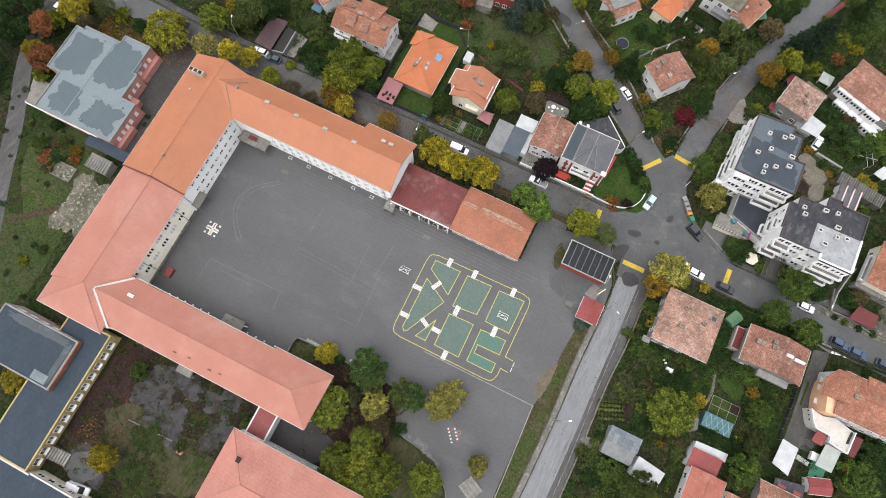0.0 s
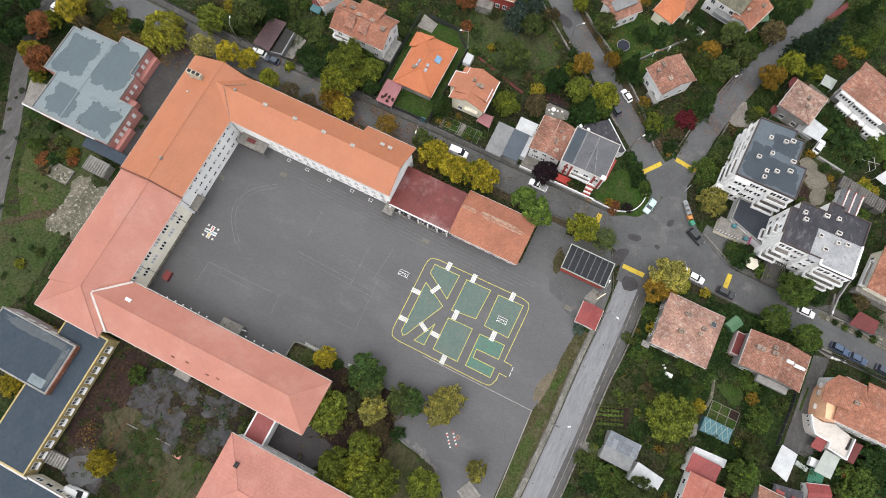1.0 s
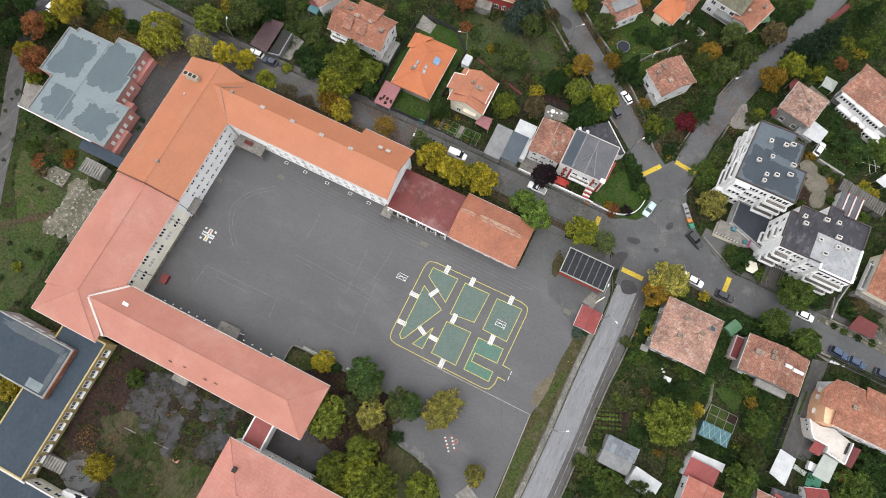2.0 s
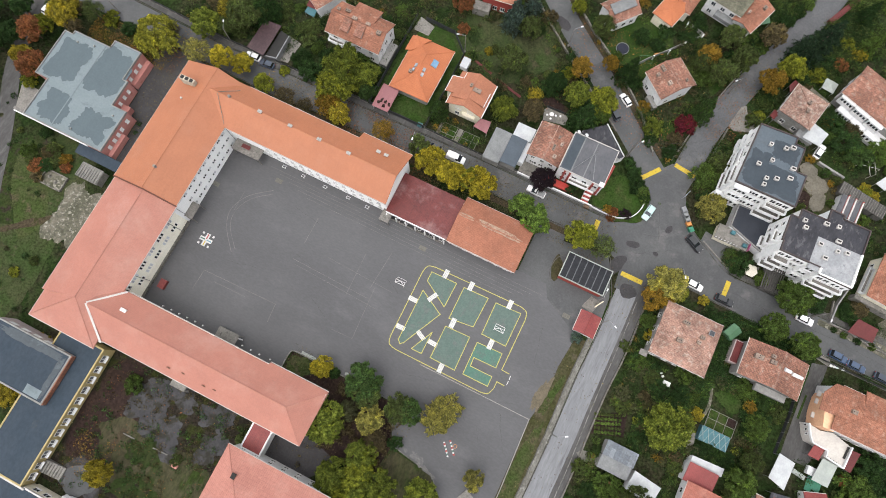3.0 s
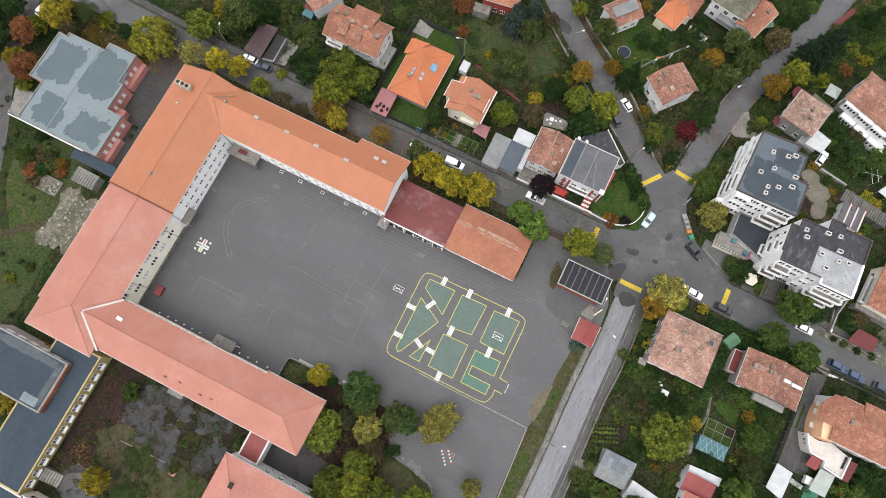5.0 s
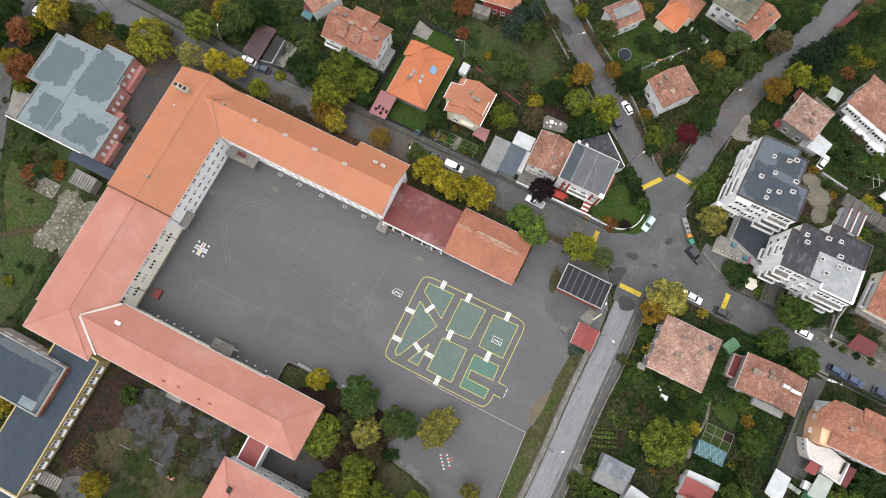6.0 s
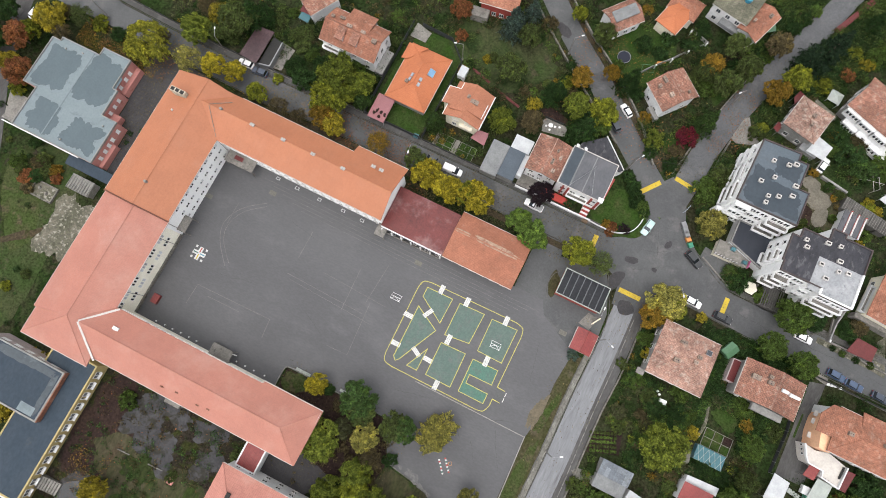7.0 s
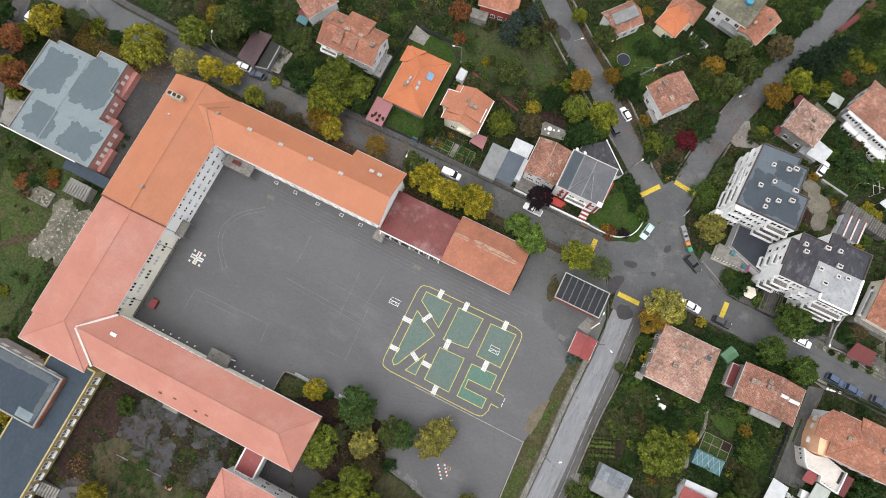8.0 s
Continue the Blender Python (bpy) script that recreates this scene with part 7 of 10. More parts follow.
apt = apartment([(37.7, 74.3), (51.8, 74.3), (51.8, 82.5), (49.4, 82.5), (49.4, 88.8), (47.1, 88.8), (47.1, 90.6), (38.3, 90.2)], 12.0, "white four-storey apartment house with two-tone bitumen roof", "bitumen_apt")
for k, (x0, x1, y0, y1, jag) in enumerate(((37.9, 51.5, 74.6, 82.2, 0.22), (38.2, 44.2, 76.5, 84.2, 0.4), (42.6, 49.1, 83.2, 88.5, 0.32))):
    part("damp_patch", prism(bmesh.new(), ragged(x0, x1, y0, y1, 81 + k * 3, jag), 12.0, 12.055 + 0.004 * k), MAT["bitumen_dark"], apt, "dark damp patch on the roof", world=True)
ox, oy = apt.matrix_basis.translation.x, apt.matrix_basis.translation.y
for k, z in enumerate((1.7, 4.6, 7.5, 10.3)):
    window_row(apt, "s", 74.3 - oy, 41.9 - ox, 44.1 - ox, 3, z, 0.72, 1.25)
    window_row(apt, "s", 74.3 - oy, 44.5 - ox, 46.1 - ox, 2, z, 0.72, 1.25)
    window_row(apt, "w", 37.98 - ox, 76.0 - oy, 89.0 - oy, 5, z, 1.2, 1.4)
    if k:
        bay(apt, 38.2, 41.6, 73.3 - 0.2 * (3 - k), 74.3, z - 1.3, z + 1.1, 3)
        window_row(apt, "s", 74.3 - oy, 46.8 - ox, 51.2 - ox, 3, z, 1.3, 1.7)
        balcony(apt, 46.5, 51.5, 72.9, 74.3, z - 1.4, 0.9, mat="flat_white")
        for y0, y1, x in ((75.2, 79.6, 37.0), (80.4, 84.6, 37.3), (85.4, 89.4, 37.5)):
            balcony(apt, x, 37.9, y0, y1, z - 1.3, mat="flat_white")
part("stair_wing", box(bmesh.new(), 36.6, 41.2, 72.9, 74.3, 0, 5.2), MAT["white"], apt, world=True)
apt2 = apartment([(52.0, 63.6), (61.3, 63.6), (61.3, 62.0), (68.6, 62.0), (68.6, 76.4), (62.4, 76.4), (62.4, 77.4), (59.3, 77.4), (59.3, 74.6), (53.4, 74.6), (53.4, 72.4), (51.6, 72.4), (51.6, 66.0), (52.0, 66.0)],
                 12.0, "white four-storey apartment house with black and silver roof", "bitumen_black")
part("roof_coating", box(bmesh.new(), 58.6, 68.3, 62.3, 70.2, 12.02, 12.09), MAT["bitumen_silver"], apt2, "silver coated part of the roof", world=True)
for pts in ([(61.2, 62.14), (68.5, 62.14)], [(68.46, 62.2), (68.46, 70.2)], [(61.2, 63.5), (61.2, 62.3)]):
    part("parapet", strip(bmesh.new(), pts, -0.16, 0.16, 12.05, 12.6), MAT["school_white"], apt2, "white rendered parapet", world=True)
ox, oy = apt2.matrix_basis.translation.x, apt2.matrix_basis.translation.y
for k, z in enumerate((1.7, 4.6, 7.5, 10.3)):
    window_row(apt2, "s", 63.6 - oy, 56.0 - ox, 58.4 - ox, 3, z, 0.75, 1.25)
    window_row(apt2, "s", 62.0 - oy, 65.2 - ox, 68.2 - ox, 3, z, 0.8, 1.3)
    window_row(apt2, "w", 51.6 - ox, 66.4 - oy, 72.0 - oy, 2, z, 0.9, 1.2)
    if k:
        bay(apt2, 58.8, 61.2, 62.9 - 0.2 * (3 - k), 63.6, z - 1.3, z + 1.0, 2)
        window_row(apt2, "s", 63.6 - oy, 52.4 - ox, 55.6 - ox, 2, z, 1.3, 1.7)
        balcony(apt2, 52.2, 55.8, 62.0, 63.6, z - 1.4, 0.9, mat="flat_white")
        window_row(apt2, "s", 62.0 - oy, 61.8 - ox, 64.8 - ox, 2, z, 1.3, 1.7)
        balcony(apt2, 61.5, 68.4, 60.7, 62.0, z - 1.4, 0.9, mat="flat_white")
        balcony(apt2, 50.6, 51.6, 66.2, 68.8, z - 1.4, 0.9, mat="flat_white")
for h, pts in ((apt, [(41.9, 86.1), (45.4, 86.6), (46.9, 87.4), (43.4, 82.5), (41.0, 80.4), (48.5, 82.6), (43.6, 77.8), (45.8, 78.7), (48.6, 80.1), (43.6, 76.2)]),
               (apt2, [(54.6, 72.2), (55.3, 70.7), (59.3, 73.5), (61.8, 74.0), (59.4, 68.5), (62.9, 70.8), (63.2, 68.5), (65.3, 69.0), (61.3, 65.9)])):
    for k, (x, y) in enumerate(pts):
        e = 0.16 * (k % 3)
        bm = box(bmesh.new(), x - 0.34 - e, x + 0.34, y - 0.34, y + 0.34, 12.0, 12.7)
        box(bm, x - 0.44 - e, x + 0.44, y - 0.44, y + 0.44, 12.7, 12.82)
        c = part("chimney", bm, MAT["flash"], h, world=True)
        part("flue", box(bmesh.new(), x - 0.24 - e, x + 0.22, y - 0.2, y + 0.2, 12.82, 12.85), MAT["dark"], c, world=True)
low = flat_block([(43.4, 68.2), (52.0, 65.2), (52.0, 74.2), (43.4, 74.2)], 3.0, "low garage building with a black-blue bitumen roof", "bitumen_navy", "white", name="garage", rim="grey_wall", parapet=0.15)
terrace = thing("roof_terrace", 45.4, 66.2, "cream terrace with a magenta rail and teal boxes", "terrace")
part("base", box(bmesh.new(), 41.4, 49.2, 64.4, 68.0, 0, 2.0), MAT["cream"], terrace, world=True)
part("deck", box(bmesh.new(), 41.2, 49.4, 64.2, 68.1, 2.0, 2.14), MAT["concrete"], terrace, world=True)
for x0, x1, y0, y1 in ((44.6, 49.4, 68.0, 68.12), (49.3, 49.42, 64.2, 68.0)):
    part("rail", box(bmesh.new(), x0, x1, y0, y1, 2.14, 3.0), MAT["magenta"], terrace, world=True)
for k in range(8):
    part("baluster", box(bmesh.new(), 41.3 + k * 0.75, 41.42 + k * 0.75, 64.2, 64.32, 2.14, 2.95), MAT["white_metal"], terrace, world=True)
for x, y in ((44.8, 67.0), (48.3, 65.2)):
    lone("storage_box", box(bmesh.new(), x - 0.5, x + 0.5, y - 0.4, y + 0.4, 2.14, 2.9), MAT["teal"], "teal plastic storage box on the terrace", "box")
umb = thing("parasol", 51.8, 60.3, "cream hexagonal canvas parasol", "parasol")
bm = bmesh.new()
tip = bm.verts.new((0, 0, 2.9))
ring = [bm.verts.new((1.6 * math.cos(k * math.pi / 3), 1.6 * math.sin(k * math.pi / 3), 2.35)) for k in range(6)]
low_r = [bm.verts.new((v.co.x, v.co.y, 2.2)) for v in ring]
for k in range(6):
    bm.faces.new((tip, ring[k], ring[(k + 1) % 6]))
    bm.faces.new((ring[k], low_r[k], low_r[(k + 1) % 6], ring[(k + 1) % 6]))
part("canopy", bm, MAT["canvas"], umb)
part("pole", rod(bmesh.new(), (0, 0, 0), (0, 0, 2.88), 0.04), MAT["wood"], umb)
part("foot", box(bmesh.new(), -0.35, 0.35, -0.35, 0.35, 0, 0.1), MAT["concrete"], umb)
canopy([(71.5, 93.8), (74.0, 93.0), (76.5, 96.0), (73.2, 96.6)], 3.0, "white sheet canopy at a garden's edge", "white_sheet")
for k in range(5):
    plank = house(65.6 + k * 2.35, 89.5 - k * 0.42, 2.3, 3.3, 2.3, 2.5, "weathered grey board-roofed shed", roof="timber_dark", wall="timber_dark", kind="lean", turn=-8, over=0.1, name="shed", category="shed", gutter=False, cap=False, group="row of board sheds")
    for j in range(4):
        part("batten", box(bmesh.new(), -1.0 + j * 0.6, -0.94 + j * 0.6, -1.6, 1.6, 2.42, 2.58), MAT["timber_grey"], plank)
stripe = thing("striped_shed", 67.8, 85.2, "shed with dark roof panels between pale and rusty ribs", "shed", rz=-3)
for k in range(3):
    part("roof_panel", box(bmesh.new(), -2.6 + k * 1.8, -1.2 + k * 1.8, -2.8, 2.8, 2.3, 2.45), MAT["bitumen_grey"], stripe)
    part("rib", box(bmesh.new(), -1.2 + k * 1.8, -0.8 + k * 1.8, -2.9, 2.9, 2.25, 2.55), MAT["flash"], stripe)
    part("rust_strip", box(bmesh.new(), -1.3 + k * 1.8, -1.17 + k * 1.8, -2.85, 2.85, 2.4, 2.56), MAT["red_metal"], stripe)
    part("end_board", box(bmesh.new(), -1.2 + k * 1.8, -0.8 + k * 1.8, 2.9, 3.1, 2.1, 2.6), MAT["red_wall"], stripe)
part("wall", box(bmesh.new(), -2.6, 2.6, -2.7, 2.7, 0, 2.25), MAT["white"], stripe)

# ---- south-east houses ----
I_ = house(42.6, 37.8, 13.2, 12.6, 5.8, 7.6, "square house with a bleached clay tile hip roof", roof="clay_pale", wall="grey_wall", kind="hip", over=0.6, chimneys=[(-1.6, 3.0, 1.4, 0.7), (-1.8, -1.4, 1.2, 0.9), (2.6, 1.4, 0.9, 0.7), (2.2, 0.0, 0.8, 0.7)], sides="sw", per=4, base="stone")
skylight(I_, 46.8, 41.0, 1.2, 1.2, 7.25, 0, glass="glass")
part("porch_roof", box(bmesh.new(), -7.4, -5.6, -7.2, -5.8, 2.5, 2.7), MAT["timber_grey"], I_)
J_ = house(62.4, 40.1, 8.7, 13.8, 5.5, 7.3, "house with a mottled clay tile gable roof", roof="clay", wall="grey_wall", turn=90, shift=-0.6, over=0.5, sides="ws", per=4, chimneys=[(0.9, 4.2, 1.0, 1.8), (2.2, 1.6, 0.7, 0.8), (1.0, 1.3, 0.8, 1.2)], ridge_mat="clay_pale")
for x, y, a, b, z in ((64.5, 40.7, 0.75, 0.42, 6.95), (67.0, 40.6, 1.15, 0.42, 6.45)):
    part("water_tank", rod(bmesh.new(), (x - a, y, z + 0.32), (x + a, y, z + 0.32), b, b * 0.9, 12), MAT["white_metal"], J_, "white round-ended water tank", world=True)
    part("tank_foot", box(bmesh.new(), x - a * 0.7, x + a * 0.7, y - 0.2, y + 0.2, z - 0.35, z + 0.1), MAT["steel"], J_, world=True)
part("balcony", box(bmesh.new(), -5.6, -4.0, -5.5, 1.5, 2.6, 3.6), MAT["grey_wall"], J_, "long grey balcony")
part("bay_roof", box(bmesh.new(), -2.0, 3.4, 6.6, 8.4, 0, 2.7), MAT["rose_wall"], J_)
part("bay_cover", box(bmesh.new(), -1.8, 3.2, 6.6, 8.2, 2.7, 2.8), MAT["maroon"], J_)
house(52.9, 44.8, 3.4, 2.6, 2.2, 2.8, "small green sheet metal garage", roof="green_metal", wall="green_metal", turn=62, over=0.1, name="garage", category="garage", gutter=False, cap=False)
M_ = house(83.4, 70.4, 13.5, 11.4, 5.2, 7.4, "cream house with an orange clay hip roof", roof="clay_red", wall="cream", kind="hip", turn=-5, over=0.5, sides="ws", per=4, storeys=1, chimneys=[(-3.2, 0.8, 0.9, 0.7)])
balcony(M_, -7.4, -6.2, -4.8, 2.0, 2.6, 0.9, "pale balcony", mat="white", local=True)
part("terrace", box(bmesh.new(), -7.4, 2.0, -6.3, -5.2, 0, 2.4), MAT["concrete"], M_, "grey concrete terrace")
canopy([(76.46, 56.41), (82.33, 56.49), (82.52, 59.98), (77.7, 60.3)], 2.6, "maroon sheet carport roof", "maroon", name="carport", category="carport")
N_ = house(85.4, 38.2, 17.2, 10.0, 7.0, 9.0, "large house with orange clay roof and apricot wing", roof="clay_red", wall="white", kind="hip", over=0.5, sides="s", per=6, storeys=2, chimneys=[(-6.0, 0.2, 1.0, 0.8), (1.2, 1.0, 0.9, 0.8), (3.2, -2.2, 0.6, 0.6)])
part("roof_wing", shell(bmesh.new(), [(73.6, 36.2, 6.5), (79.5, 36.2, 8.35), (79.5, 42.9, 8.35), (75.4, 43.0, 6.6), (73.5, 40.2, 6.5)], [(0, 1, 2, 3, 4)], [0, 1, 2, 3, 4], 0.16), MAT["clay_red"], N_, world=True)
part("wall_wing", box(bmesh.new(), 75.3, 77.4, 36.6, 42.4, 0, 6.4), MAT["white"], N_, world=True)
part("roof_wing", shell(bmesh.new(), [(-4.0, 1.0, 8.4), (-4.0, 6.0, 7.1), (1.2, 6.0, 7.1), (1.2, 1.0, 8.4)], [(0, 3, 2, 1)], [0, 3, 2, 1], 0.15), MAT["clay_red"], N_)
wing_o = [(75.6, 33.0), (78.0, 33.0), (78.0, 42.6), (76.2, 42.6), (75.4, 41.0), (75.0, 39.4), (75.0, 36.2)]
part("apricot_wing", prism(bmesh.new(), wing_o, 0, 6.2), MAT["orange_wall"], N_, "apricot rendered wing", world=True)
for x, y, w in ((74.7, 40.2, 0.45), (74.7, 38.4, 0.4), (74.9, 35.2, 0.4)):
    part("terrace_unit", box(bmesh.new(), x - w, x + w, y - 0.6, y + 0.6, 2.7, 2.9), MAT["flash"], N_, "pale window canopy", world=True)
wing_w = [(74.2, 33.0), (75.4, 30.4), (76.2, 29.4), (79.6, 29.2), (79.7, 27.8), (83.8, 27.2), (84.3, 32.2), (79.9, 33.4), (77.1, 32.6)]
part("white_terrace", prism(bmesh.new(), wing_w, 0, 3.2), MAT["terrace_tile"], N_, "white terrace block", world=True)
part("terrace_parapet", strip(bmesh.new(), wing_w[:7], -0.12, 0.12, 3.2, 3.9), MAT["white"], N_, world=True)
for k in range(3):
    q = FRAME_OF[N_].inverted() @ Vector((*Vector(wing_w[0]).lerp(Vector(wing_w[1]), (k + 0.5) / 3), 2.3))
    window(N_, q.x - 0.05, q.y, q.z, 0.6, 0.9, "w", sill=False)
for k in range(12):
    x, y = Vector((84.0, 31.8)).lerp(Vector((83.5, 27.6)), k / 12) if k < 8 else Vector((80.3, 27.9)).lerp(Vector((83.2, 27.4)), (k - 8) / 4)
    part("flower_pot", rod(bmesh.new(), (x - 0.3, y, 3.2), (x - 0.3, y, 3.6), 0.16, 0.22, 8), MAT["dark"], N_, world=True)
canopy([(77.2, 29.5), (76.6, 26.6), (79.1, 26.5), (79.6, 29.6)], 2.8, "small maroon canopy beside the terrace", "red_metal")
canopy([(83.9, 31.7), (83.5, 27.3), (86.1, 27.1), (86.8, 31.8)], 2.8, "maroon canopy beside the terrace", "maroon")
canopy([(79.8, 27.4), (79.0, 22.1), (82.7, 22.0), (83.2, 27.2)], 2.6, "pale green-grey sheet carport roof", "pale_sheet", name="carport", category="carport")
canopy([(71.0, 24.2), (70.5, 18.4), (74.4, 17.3), (74.7, 23.7)], 2.6, "large white sheet carport roof", "white_sheet", name="carport", category="carport")
canopy([(72.1, 15.8), (72.3, 13.0), (78.8, 14.0), (78.4, 17.0)], 2.4, "patchwork roof of dark sheets", "bitumen_black")
for x, y, a, m in ((73.8, 14.5, 10, "red_metal"), (73.8, 13.8, 10, "blue_plastic"), (77.2, 14.6, 10, "red_metal")):
    lone("tarpaulin", box(bmesh.new(), x - 0.9, x + 0.9, y - 0.55, y + 0.55, 2.4, 2.62), MAT[m], "folded coloured tarpaulin on a shed roof", "tarpaulin")
house(81.2, 18.2, 5.0, 3.4, 2.5, 3.2, "small shed with a red metal gable roof", roof="red_metal", wall="white", turn=20, over=0.2, name="shed", category="shed")
house(73.7, 11.0, 9.5, 6, 3.2, 4.4, "cottage with a clay tile roof", roof="clay", wall="grey_wall", over=0.3)
# cottages and sheds in the southern gardens
house(39.7, 8.6, 7.2, 3.4, 2.9, 3.2, "shed with weathered blue-grey streaked sheet roof", roof="stripe_sheet", wall="grey_wall", kind="lean", over=0.1, name="shed", category="shed", gutter=False, cap=False)
house(39.5, 5.4, 7.0, 3.0, 2.6, 3.0, "shed with a pale grey sheet roof", roof="grey_sheet", wall="grey_wall", kind="lean", over=0.1, name="shed", category="shed", gutter=False, cap=False)
house(46.8, 4.2, 6.4, 4.4, 2.5, 2.8, "shed with white corrugated sheet roof", roof="white_sheet", wall="white", kind="lean", turn=-8, over=0.1, name="shed", category="shed", gutter=False, cap=False)
house(58.4, 4.2, 11.6, 7.8, 4.0, 5.0, "cottage with a weathered red tiled roof", roof="salmon_red", wall="white", turn=90, over=0.3, sides="n", per=3)
house(57.0, 11.8, 6.6, 4.2, 3.0, 3.6, "lean-to with a faded red roof", roof="red_metal", wall="white", kind="lean", over=0.1, name="shed", category="shed", gutter=False)
house(57.6, 14.6, 7.2, 1.9, 2.6, 2.9, "narrow shed with a white sheet roof", roof="white_sheet", wall="white", kind="lean", turn=3, over=0.08, name="shed", category="shed", gutter=False, cap=False)
house(65.0, 6.0, 4.0, 5.0, 3.2, 3.8, "lean-to with old clay tiles", roof="clay", wall="white", kind="lean", over=0.1, name="shed", category="shed", gutter=False, cap=False)
gh = thing("greenhouse", 57.5, 20.8, "low greenhouse covered with teal plastic film on white laths", "greenhouse")
part("cover", box(bmesh.new(), -3.3, 3.3, -1.6, 1.7, 0, 1.6), MAT["teal"], gh)
for k in range(5):
    for s in (-1, 1):
        bm = bmesh.new()
        strip(bm, [(-3.3 + k * 1.32, -1.55 * s), (-1.98 + k * 1.32, 1.6 * s)], -0.03, 0.03, 1.6, 1.66)
        part("lath", bm, MAT["pale_sheet"], gh)


# ---- painted play roads in the yard ----
play = thing("play_road_marking", -5, 18, "painted play roads: green blocks, yellow lines and white crossings", "yard marking")


def painted(pts, mat, h, name, label=""):
    return part(name, prism(bmesh.new(), pts, 0.02, h), MAT[mat], play, label, world=True)


def outline(pts, w, name="yellow_line"):
    ring = pts + [pts[0]]
    for i, (a, b) in enumerate(zip(ring, ring[1:])):
        d = (Vector(b) - Vector(a)).normalized() * (w / 2)
        part(name, strip(bmesh.new(), [(a[0] - d.x, a[1] - d.y), (b[0] + d.x, b[1] + d.y)], -w / 2, w / 2, 0.02, 0.046 + 0.004 * (i % 2) + 0.008 * (i == len(ring) - 2)), MAT["paint_yellow"], play, world=True)


BLOCKS = [
    ("paint_green", [(-15.9, 27.1), (-9.3, 27.2), (-9.5, 20.8), (-15.9, 24.7)]),
    ("paint_green", [(-15.8, 22.2), (-9.6, 18.8), (-14.3, 9.2), (-15.0, 8.5), (-15.8, 9.3)]),
    ("paint_green", [(-9.4, 14.2), (-9.5, 8.7), (-12.1, 8.7)]),
    ("paint_green", [(-7.3, 27.1), (-1.0, 27.3), (-1.3, 19.6), (-7.3, 18.9)]),
    ("paint_green", [(-7.2, 16.9), (-1.0, 17.1), (-0.9, 8.7), (-7.2, 8.8)]),
    ("paint_green", [(1.1, 27.1), (7.5, 27.4), (7.4, 18.9), (1.2, 19.0)]),
    ("paint_teal", [(1.1, 16.8), (7.4, 17.0), (7.5, 13.4), (1.9, 13.3), (2.0, 11.2), (7.5, 11.2), (7.5, 8.8), (1.2, 8.8)]),
]
for m, pts in BLOCKS:
    painted(pts, m, 0.04, "green_block")
    outline(pts, 0.17)
ringl = smooth_line([(-17.9, 26.0), (-17.4, 27.9), (-15.6, 28.5)], 4) + smooth_line([(6.6, 28.9), (8.5, 28.3), (9.0, 26.4)], 4) + [(8.9, 13.6), (10.9, 13.5)]
part("yellow_line", strip(bmesh.new(), ringl, -0.09, 0.09, 0.02, 0.044), MAT["paint_yellow"], play, world=True)
ring2 = [(10.9, 10.6), (9.0, 10.7)] + smooth_line([(9.0, 9.0), (8.2, 7.3), (6.4, 6.9)], 4) + smooth_line([(-15.2, 6.9), (-17.2, 7.4), (-17.8, 9.2)], 4) + [(-17.9, 26.0)]
part("yellow_line", strip(bmesh.new(), ring2, -0.09, 0.09, 0.02, 0.045), MAT["paint_yellow"], play, world=True)
for x, y, a, w, d in ((-12.6, 28.1, 90, 2.2, 1.35), (-5.9, 28.1, 90, 2.2, 1.35), (4.3, 28.2, 90, 2.2, 1.35), (-16.9, 19.2, 0, 2.4, 1.35), (-16.6, 12.0, 0, 2.2, 1.35), (-4.0, 7.7, 90, 2.2, 1.4),
                      (4.1, 17.7, 90, 2.4, 1.4), (-6.0, 18.3, 90, 2.4, 1.4), (-13.0, 21.7, 62, 2.6, 1.25), (-11.5, 12.4, -28, 2.6, 1.25), (-8.2, 12.0, -3, 2.3, 1.3)):
    m = pose(x, y, 0, 0, 0, a)
    d *= 0.82
    cross = part("crossing", box(bmesh.new(), -w / 2, w / 2, -d / 2, d / 2, 0.02, 0.05, m), MAT["paint_white"], play, "white zebra crossing", world=True)
    for k in range(2):
        part("gap", box(bmesh.new(), -w / 2, w / 2, -d / 2 + 0.34 + k * 0.36, -d / 2 + 0.38 + k * 0.36, 0.05, 0.052, m), MAT["kerb"], cross, world=True)
for y in (11.0, 12.3):
    part("stop_line", box(bmesh.new(), 11.25, 11.42, y, y + 1.0, 0.02, 0.05), MAT["paint_white"], play, world=True)
part("apron", box(bmesh.new(), 9.1, 11.0, 10.8, 13.4, 0.02, 0.04), MAT["asphalt"], play, world=True)

# the cross-shaped game by the west wing
game = thing("board_game_marking", -68.9, 9.9, "white cross board game with coloured lines painted on asphalt", "yard marking")
for w, d in ((3.3, 1.0), (1.0, 3.3)):
    part("white_arm", box(bmesh.new(), -w / 2, w / 2, -d / 2, d / 2, 0.02, 0.045 + 0.004 * (w > 2)), MAT["paint_white"], game)
for x0, x1, y0, y1, m in ((0.25, 1.5, -0.13, 0.13, "paint_blue"), (-1.5, -0.25, -0.13, 0.13, "paint_teal"), (-0.13, 0.13, 0.25, 1.5, "paint_red"), (-0.13, 0.13, -1.5, -0.25, "paint_road")):
    part("coloured_lane", box(bmesh.new(), x0, x1, y0, y1, 0.03, 0.056), MAT[m], game)
for x in (-1.35, 1.35):
    for y in (-1.35, 1.35):
        part("corner_square", box(bmesh.new(), x - 0.26, x + 0.26, y - 0.26, y + 0.26, 0.02, 0.045), MAT["paint_white"], game)

